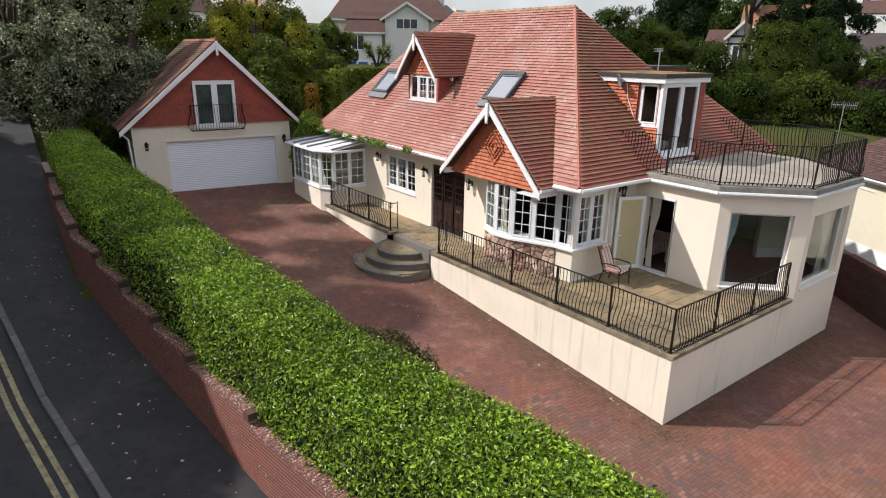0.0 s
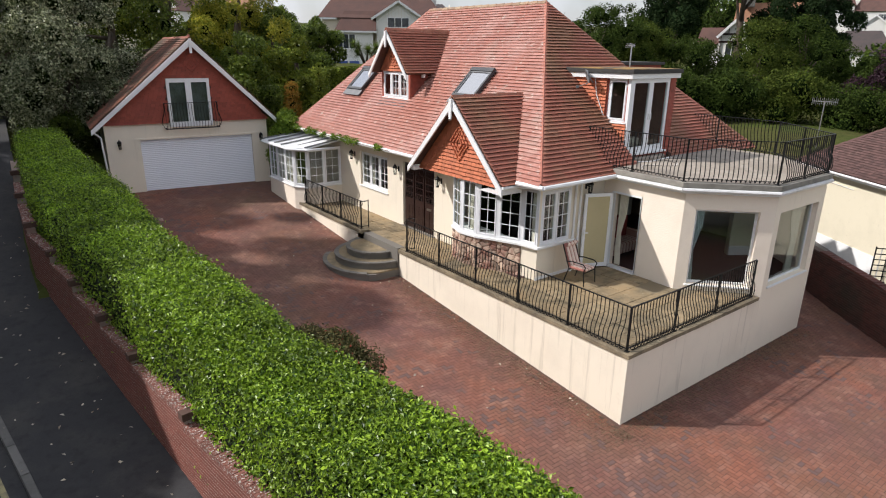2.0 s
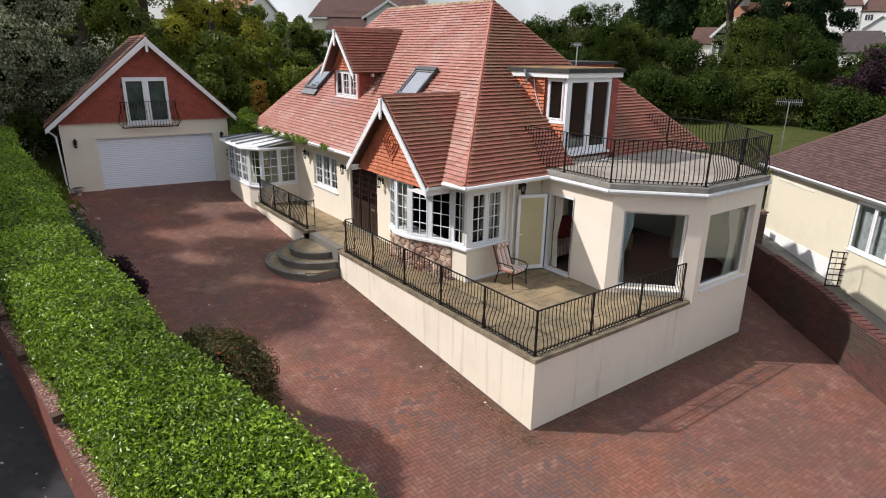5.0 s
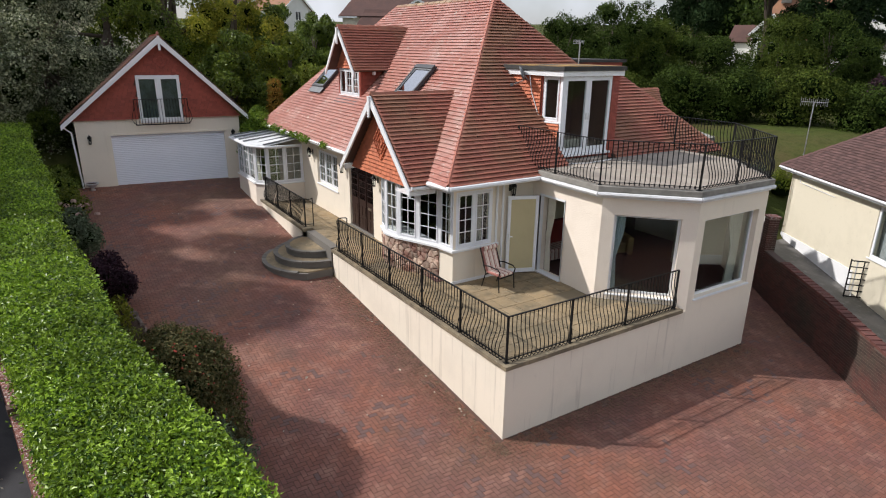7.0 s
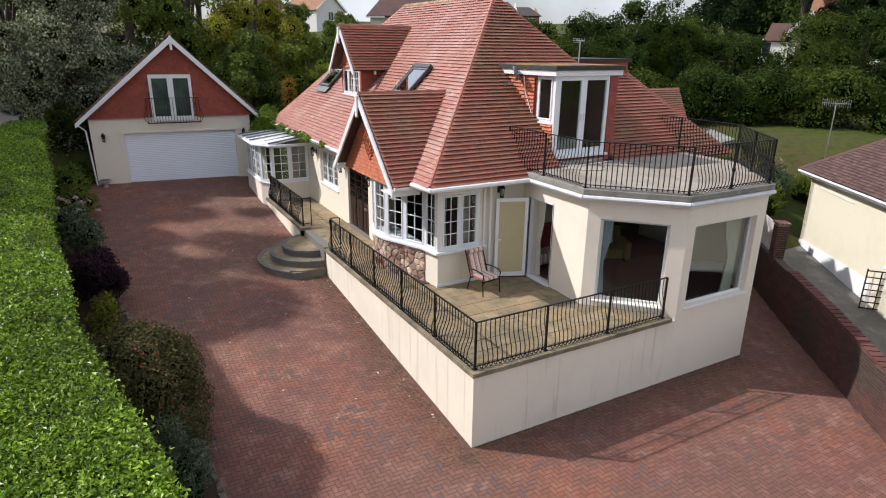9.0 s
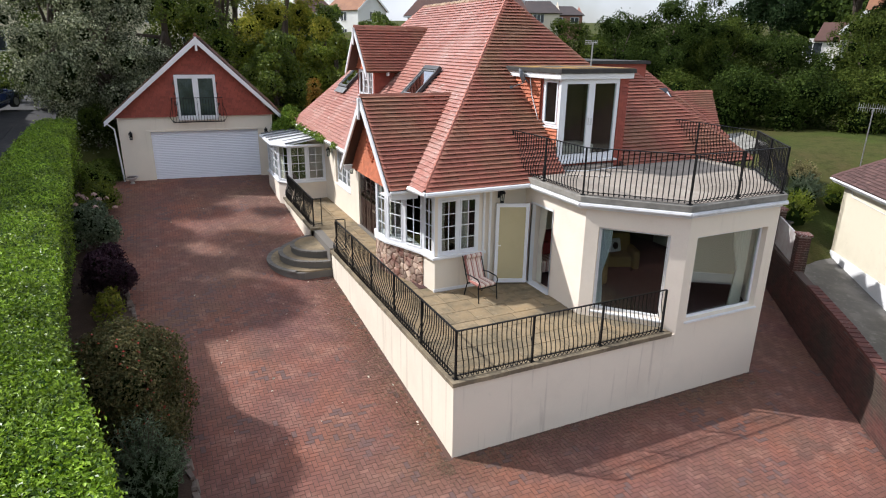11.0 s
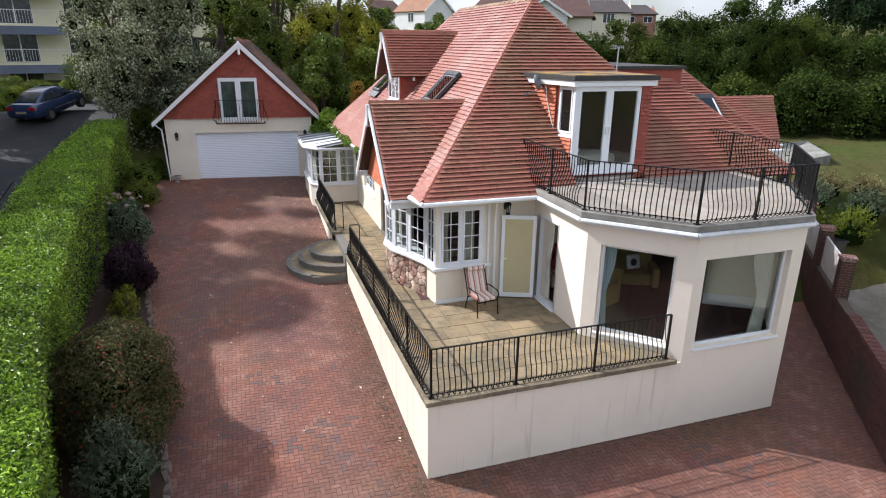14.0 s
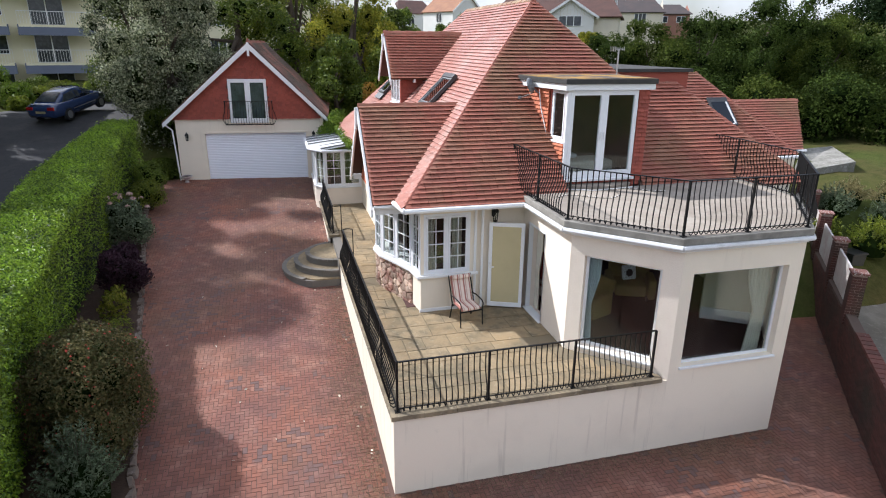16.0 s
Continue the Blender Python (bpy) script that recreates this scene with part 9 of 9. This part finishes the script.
part("flower", Shape(Matrix.Translation((18.42, 10.20, 0.53)) @ Matrix.Rotation(-0.25, 4, "X") @ Matrix.Rotation(math.pi / 2, 4, "X")).lathe([(0.11, 0.0), (0.1, 0.012)], (0, 0, 0), 7), DARK_WOOD, cushion)
pic = thing("picture", (19.3, 14.38, 1.25), "small framed flower picture on the sunroom wall", "picture")
part("picture_frame", Shape().box(18.95, 14.33, 0.95, 19.65, 14.39, 1.5), WHITE, pic, bevel=0.01)
part("canvas", Shape().box(19.02, 14.322, 1.02, 19.58, 14.332, 1.43), LEAD, pic)


def curtain(a, b, z0, z1, cloth, label, folds=6, gather=0.5):
    """A hanging curtain with folds, gathered in towards a below mid height."""
    a, b = Vector(a), Vector(b)
    d, n = (b - a), Vector((-(b - a).y, (b - a).x)).normalized()
    s = Shape()
    k = folds * 4
    rows = [(1.0, 1.0), (0.75, 0.95), (0.45, gather), (0.2, gather + 0.12), (0.0, gather + 0.2)]
    v = []
    for f, w in rows:
        for i in range(k + 1):
            q = a + d * (i / k * w) + n * 0.04 * math.sin(i * math.pi / 2)
            v.append((q.x, q.y, z0 + (z1 - z0) * f))
    s.add(v, [(r * (k + 1) + i, r * (k + 1) + i + 1, (r + 1) * (k + 1) + i + 1, (r + 1) * (k + 1) + i) for r in range(4) for i in range(k)])
    return solo("curtain", s, cloth, label, "curtain", "curtains", smooth=True)


curtain((15.92, 8.0), (16.14, 7.77), -0.15, 2.1, CURTAIN, "pale blue gathered curtain beside the picture window")
curtain((19.62, 6.78), (19.05, 6.78), -0.15, 2.1, CREAM_CURTAIN, "cream gathered curtain beside the picture window")
curtain((15.72, 10.2), (15.72, 9.9), -0.15, 2.05, CREAM_CURTAIN, "pale curtain inside the patio doorway")
for a, b in (((13.25, 20.5), (13.25, 20.1)), ((13.25, 18.6), (13.25, 18.95)), ((12.95, 11.0), (13.25, 11.0)), ((13.95, 11.0), (13.65, 11.0)), ((12.55, 13.4), (12.45, 13.0))):
    curtain(a, b, 0.75, 2.4, CREAM_CURTAIN, "pale curtain drawn aside behind the window", 4, 0.85)
curtain((11.25, 25.0), (11.25, 22.9), 0.5, 2.05, CREAM_CURTAIN, "thin pale curtain inside the porch", 12, 0.95)
# Near-black lining: the unlit room behind the bow window is put into its colour.
ROOM_GLOOM = material("room_gloom", (0.05, 0.04, 0.035), 0.6, vary=[(3, (0.035, 0.028, 0.025), 0.4, 0.7)])
part("room_lining", Shape().wall((14.9, 11.0), (14.9, 14.0), 0.05, FLOOR, 2.5), ROOM_GLOOM, house)
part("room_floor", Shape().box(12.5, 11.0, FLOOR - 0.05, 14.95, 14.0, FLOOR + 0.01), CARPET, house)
part("partition", Shape().wall((15.85, 11.4), (17.6, 11.4), 0.08, FLOOR, 2.45), INNER, house)
sofa = thing("sofa", (16.8, 10.95, FLOOR), "red and pale striped sofa seen through the open patio door", "sofa")
part("seat", Shape().box(16.05, 10.5, FLOOR + 0.1, 17.5, 11.1, FLOOR + 0.45), FABRIC, sofa, bevel=0.05)
part("backrest", Shape().box(15.9, 11.1, FLOOR + 0.25, 17.5, 11.35, FLOOR + 1.12), RED_CLOTH, sofa, bevel=0.06)
part("armrest", Shape().box(17.5, 10.5, FLOOR, 17.7, 11.35, FLOOR + 0.65), FABRIC, sofa, bevel=0.05)
part("cushion", Shape().box(16.2, 10.95, FLOOR + 0.45, 16.65, 11.1, FLOOR + 0.85), RED_CLOTH, sofa, bevel=0.05)
part("cabinet", Shape().box(18.6, 13.6, FLOOR, 21.2, 14.3, 0.55), WHITE, house, "low white unit along the sunroom wall", bevel=0.02)

# satellite dish and cable by the balcony room
dish = thing("satellite_dish", (16.45, 12.0, 5.0), "grey satellite dish with a white cable", "satellite dish")
dm_ = look((16.12, 12.15, 5.28), (15.37, 12.8, 4.95))
part("reflector", Shape(dm_).lathe([(0.02, 0.05), (0.12, 0.035), (0.17, 0.012), (0.21, -0.03), (0.215, -0.025), (0.17, 0.03), (0.02, 0.065)], (0, 0, 0), 20), LEAD, dish, smooth=True)
part("arm", Shape(dm_).tube([(0, -0.2, 0.02), (0, -0.22, -0.35)], 0.012, 6).box(-0.03, -0.25, -0.42, 0.03, -0.17, -0.34), LEAD, dish)
part("bracket", Shape().tube([(16.14, 12.13, 5.27), (16.3, 12.1, 5.1), (16.62, 12.1, 5.05)], 0.02, 6), LEAD, dish)
part("cable", Shape().tube([(16.3, 12.0, 5.2), (16.34, 11.94, 4.75), (16.4, 11.7, 4.2), (16.4, 11.4, 3.7), (16.42, 11.1, 3.25), (16.42, 10.85, 2.95), (16.5, 10.6, 2.83), (17.2, 10.3, 2.825), (18.4, 10.45, 2.825)], 0.013, 6), WHITE, dish)
lights = thing("light_rope", (17.0, 9.8, 2.82), "rope of small white lights lying on the balcony", "lights")
pts = [(15.9 + 0.12 * i, 9.7 + 0.25 * math.sin(i * 0.45) + (0.35 if i > 14 else 0), 2.83) for i in range(26)]
part("wire", Shape().tube(pts, 0.006, 5), IRON, lights)
bulb = mesh_of("bulb", Shape().lathe([(0.004, -0.01), (0.015, 0), (0.004, 0.014)], (0, 0, 0), 8), WHITE)
for q in pts:
    piece("bulb", bulb, Matrix.Translation((q[0], q[1], 2.84)), lights)

# stone bowl planter by the garage
q = GM @ Vector((0.75, -0.05, 0.0))
planter = thing("bowl_planter", q, "low grey stone bowl planter beside the garage", "planter")
part("bowl", Shape().lathe([(0.12, 0.0), (0.1, 0.05), (0.06, 0.1), (0.1, 0.16), (0.24, 0.28), (0.27, 0.34), (0.24, 0.34), (0.2, 0.28), (0.02, 0.26)], q - Vector((0, 0, 0.02)), 20), CONCRETE, planter, smooth=True)
part("soil", Shape().lathe([(0.21, 0.27), (0.2, 0.3), (0.02, 0.32)], q, 16), SOIL, planter)
# wheelie bin beyond the fence
bin_ = thing("wheelie_bin", (28.1, 12.0, -1.1), "black plastic wheelie bin beyond the fence", "bin")
BLACKP = material("black_plastic", (0.015, 0.015, 0.016), 0.45, grain=(30, 0.1))
part("body", Shape().add([(27.85, 11.75, -1.3), (28.3, 11.75, -1.3), (28.3, 12.2, -1.3), (27.85, 12.2, -1.3), (27.8, 11.7, -0.3), (28.38, 11.7, -0.3), (28.38, 12.3, -0.3), (27.8, 12.3, -0.3)], [(3, 2, 1, 0), (4, 5, 6, 7), (0, 1, 5, 4), (1, 2, 6, 5), (2, 3, 7, 6), (3, 0, 4, 7)]), BLACKP, bin_, bevel=0.02)
part("lid", Shape().box(27.77, 11.66, -0.3, 28.42, 12.34, -0.22), BLACKP, bin_, bevel=0.03)
for x in (27.9, 28.25):
    part("wheel", Shape(Matrix.Translation((x, 12.25, -1.25)) @ Matrix.Rotation(math.pi / 2, 4, "Y")).lathe([(0.1, -0.025), (0.1, 0.025)], (0, 0, 0), 14), BLACKP, bin_)

# parked saloon up the lane
car_at = Vector((-1.27, 34.66, road_z(-1.27, 34.66) - 0.1))
KM = Matrix.Translation(car_at) @ Matrix.Rotation(math.radians(70), 4, "Z") @ Matrix.Rotation(-math.atan(0.15), 4, "Y")
car = thing("car", car_at, "parked dark blue saloon car", "car")
CARPAINT = material("blue_car_paint", (0.022, 0.04, 0.11), 0.22, grain=(20, 0.04), spec=0.6, coat=0.6)
RUBBER = material("tyre_rubber", (0.02, 0.02, 0.02), 0.8, grain=(30, 0.1))
CHROME = material("wheel_alloy", (0.5, 0.5, 0.52), 0.35, metal=0.9, grain=(20, 0.05))
LAMPRED = material("tail_lamp_red", (0.30, 0.01, 0.01), 0.2, grain=(20, 0.05))


def loft(rings):
    """A closed skin through rings of equal length, given in the car's axes."""
    k = len(rings[0])
    sh = Shape(KM)
    sh.add([p for r in rings for p in r], [(i * k + j, i * k + (j + 1) % k, (i + 1) * k + (j + 1) % k, (i + 1) * k + j) for i in range(len(rings) - 1) for j in range(k)] + [tuple(range(k))[::-1], tuple(range((len(rings) - 1) * k, len(rings) * k))])
    return sh


LOW = [(-2.27, 0.46, 0.74, 0.66), (-2.2, 0.32, 0.90, 0.78), (-1.9, 0.26, 0.97, 0.84), (-1.2, 0.22, 0.96, 0.87), (-0.4, 0.21, 0.94, 0.88), (0.6, 0.21, 0.93, 0.88), (1.3, 0.23, 0.90, 0.86), (1.9, 0.28, 0.80, 0.81), (2.15, 0.34, 0.70, 0.70), (2.24, 0.44, 0.60, 0.56)]
half = lambda z0, z1, w: [(w * 0.84, z0), (w * 0.98, z0 + 0.10), (w, (z0 + z1) / 2 + 0.03), (w * 0.96, z1 - 0.09), (w * 0.88, z1 - 0.02), (w * 0.5, z1 + 0.015)]
part("body", loft([[(x, y, z) for y, z in half(z0, z1, w)] + [(x, -y, z) for y, z in half(z0, z1, w)[::-1]] for x, z0, z1, w in LOW]), CARPAINT, car, smooth=True)
CAB = [(-1.86, 0.965, 0.60, 0.66), (-1.45, 1.18, 0.57, 0.73), (-1.0, 1.36, 0.55, 0.76), (-0.4, 1.43, 0.56, 0.78), (0.2, 1.42, 0.56, 0.78), (0.62, 1.28, 0.57, 0.77), (1.15, 0.96, 0.60, 0.70)]
part("cabin", loft([[(x, wb, 0.92), (x, wt, zt - 0.03), (x, wt * 0.75, zt), (x, -wt * 0.75, zt), (x, -wt, zt - 0.03), (x, -wb, 0.92)] for x, zt, wt, wb in CAB]), CARPAINT, car, smooth=True)


def flank(x, f, s):
    """A point on the cabin's side, f of the way up, a little proud."""
    xs = [c[0] for c in CAB]
    zt, wt, wb = (float(np.interp(x, xs, [c[k] for c in CAB])) for k in (1, 2, 3))
    return (x, s * (wb + (wt - wb) * f + 0.012), 0.92 + (zt - 0.95) * f)


part("rear_window", Shape(KM).slab([(-1.78, 0.54, 1.03), (-1.78, -0.54, 1.03), (-1.05, -0.46, 1.365), (-1.05, 0.46, 1.365)], -0.012), DARK_GLASS, car)
part("windscreen", Shape(KM).slab([(1.08, -0.54, 1.03), (1.08, 0.54, 1.03), (0.3, 0.46, 1.42), (0.3, -0.46, 1.42)], -0.012), DARK_GLASS, car)
for s in (-1, 1):
    for x0, x1, u0, u1 in ((-1.45, -0.38, -1.05, -0.38), (-0.30, 0.80, -0.30, 0.42)):
        q = [flank(x0, 0.14, s), flank(x1, 0.14, s), flank(u1, 0.86, s), flank(u0, 0.86, s)]
        part("side_window", Shape(KM).add(q + [(x, y - s * 0.02, z) for x, y, z in q], [(0, 1, 2, 3), (7, 6, 5, 4), (0, 4, 5, 1), (1, 5, 6, 2), (2, 6, 7, 3), (3, 7, 4, 0)]), DARK_GLASS, car)
    part("tail_lamp", Shape(KM).box(-2.275, s * 0.56 - 0.18, 0.70, -2.17, s * 0.56 + 0.18, 0.86), LAMPRED, car, bevel=0.02)
    part("mirror", Shape(KM).box(0.66, s * 0.92 - 0.09, 0.96, 0.80, s * 0.92 + 0.07, 1.08), CARPAINT, car, bevel=0.03)
    part("sill_trim", Shape(KM).bar((-0.95, s * 0.885, 0.52), (0.95, s * 0.885, 0.52), 0.015, 0.04), CHROME, car)
    for x in (-1.35, 1.38):
        wm = KM @ Matrix.Translation((x, s * 0.79, 0.31)) @ Matrix.Rotation(math.pi / 2, 4, "X")
        w = part("wheel", Shape(wm).lathe([(0.2, -0.11), (0.305, -0.11), (0.315, 0), (0.305, 0.11), (0.2, 0.11)], (0, 0, 0), 20), RUBBER, car)
        part("rim", Shape(wm).lathe([(0.2, -0.118), (0.21, 0.0), (0.2, 0.118)], (0, 0, 0), 20), CHROME, w)
part("number_plate", Shape(KM).box(-2.29, -0.26, 0.55, -2.24, 0.26, 0.66), YELLOW, car, "yellow rear number plate with plain bars")

# fallen leaves on the footway and drive
DRY = material("dry_leaf", (0.50, 0.45, 0.36), 0.9, vary=[(3, (0.25, 0.15, 0.07), 0.5, 0.7)], island=0.4)
rl = np.random.default_rng(77)
lp = []
for _ in range(150):
    y = rl.uniform(5, 24)
    x = rl.uniform(lerp(KERB_X, y) - 0.3, wall_x(y) - 0.1)
    lp.append((x, y, road_z(x, y) + 0.012))
for _ in range(70):
    y = rl.uniform(6.5, 26)
    x = rl.choice((rl.uniform(10.4, 11.1), rl.uniform(lerp(EDGE_X, y) + 0.1, 10.8)))
    lp.append((x, y, drive_z(x, y) + 0.012))
lv, lf = leaves(rl, np.array(lp), np.tile([0, 0, 1.0], (len(lp), 1)), 0.075, 0.4, 0.6)
tagged(sheet("fallen_leaves", lv, lf, DRY), "scattered dry fallen leaves on the paving", "leaves", "", "stuff")

# bed inside the balcony room
bed_ = thing("bed", (17.7, 12.1, 2.86), "white made bed inside the balcony room", "bed")
part("mattress", Shape().box(16.95, 11.7, 3.02, 18.5, 12.58, 3.3), CREAM_CURTAIN, bed_, bevel=0.06)
part("bed_base", Shape().box(16.98, 11.74, 2.86, 18.47, 12.58, 3.02), DARK_WOOD, bed_)
part("pillow", Shape().box(17.05, 12.2, 3.3, 17.65, 12.56, 3.42), WHITE, bed_, bevel=0.05)

# fine litter swept against the terrace wall and the bed
lp = []
for _ in range(20000):
    y = rl.uniform(5.9, 15.2)
    x = 11.18 - abs(rl.normal(0, 0.5))
    lp.append((x, y, drive_z(x, y) + 0.008))
for _ in range(15000):
    x = rl.uniform(10.9, 20.0)
    y = 6.32 - abs(rl.normal(0, 0.4))
    lp.append((x, y, drive_z(x, y) + 0.008))
for _ in range(2600):
    y = rl.uniform(5.5, 26)
    x = lerp(EDGE_X, y) + 0.12 + abs(rl.normal(0, 0.3))
    lp.append((x, y, drive_z(x, y) + 0.008))
LITTER = material("leaf_litter", (0.20, 0.14, 0.085), 0.95, vary=[(5, (0.05, 0.035, 0.022), 0.4, 0.7)], island=0.5)
lv, lf = leaves(rl, np.array(lp), np.tile([0, 0, 1.0], (len(lp), 1)), 0.020, 0.35, 0.6)
tagged(sheet("leaf_litter", lv, lf, LITTER), "fine brown leaf litter along the edges of the drive", "litter", "", "stuff")
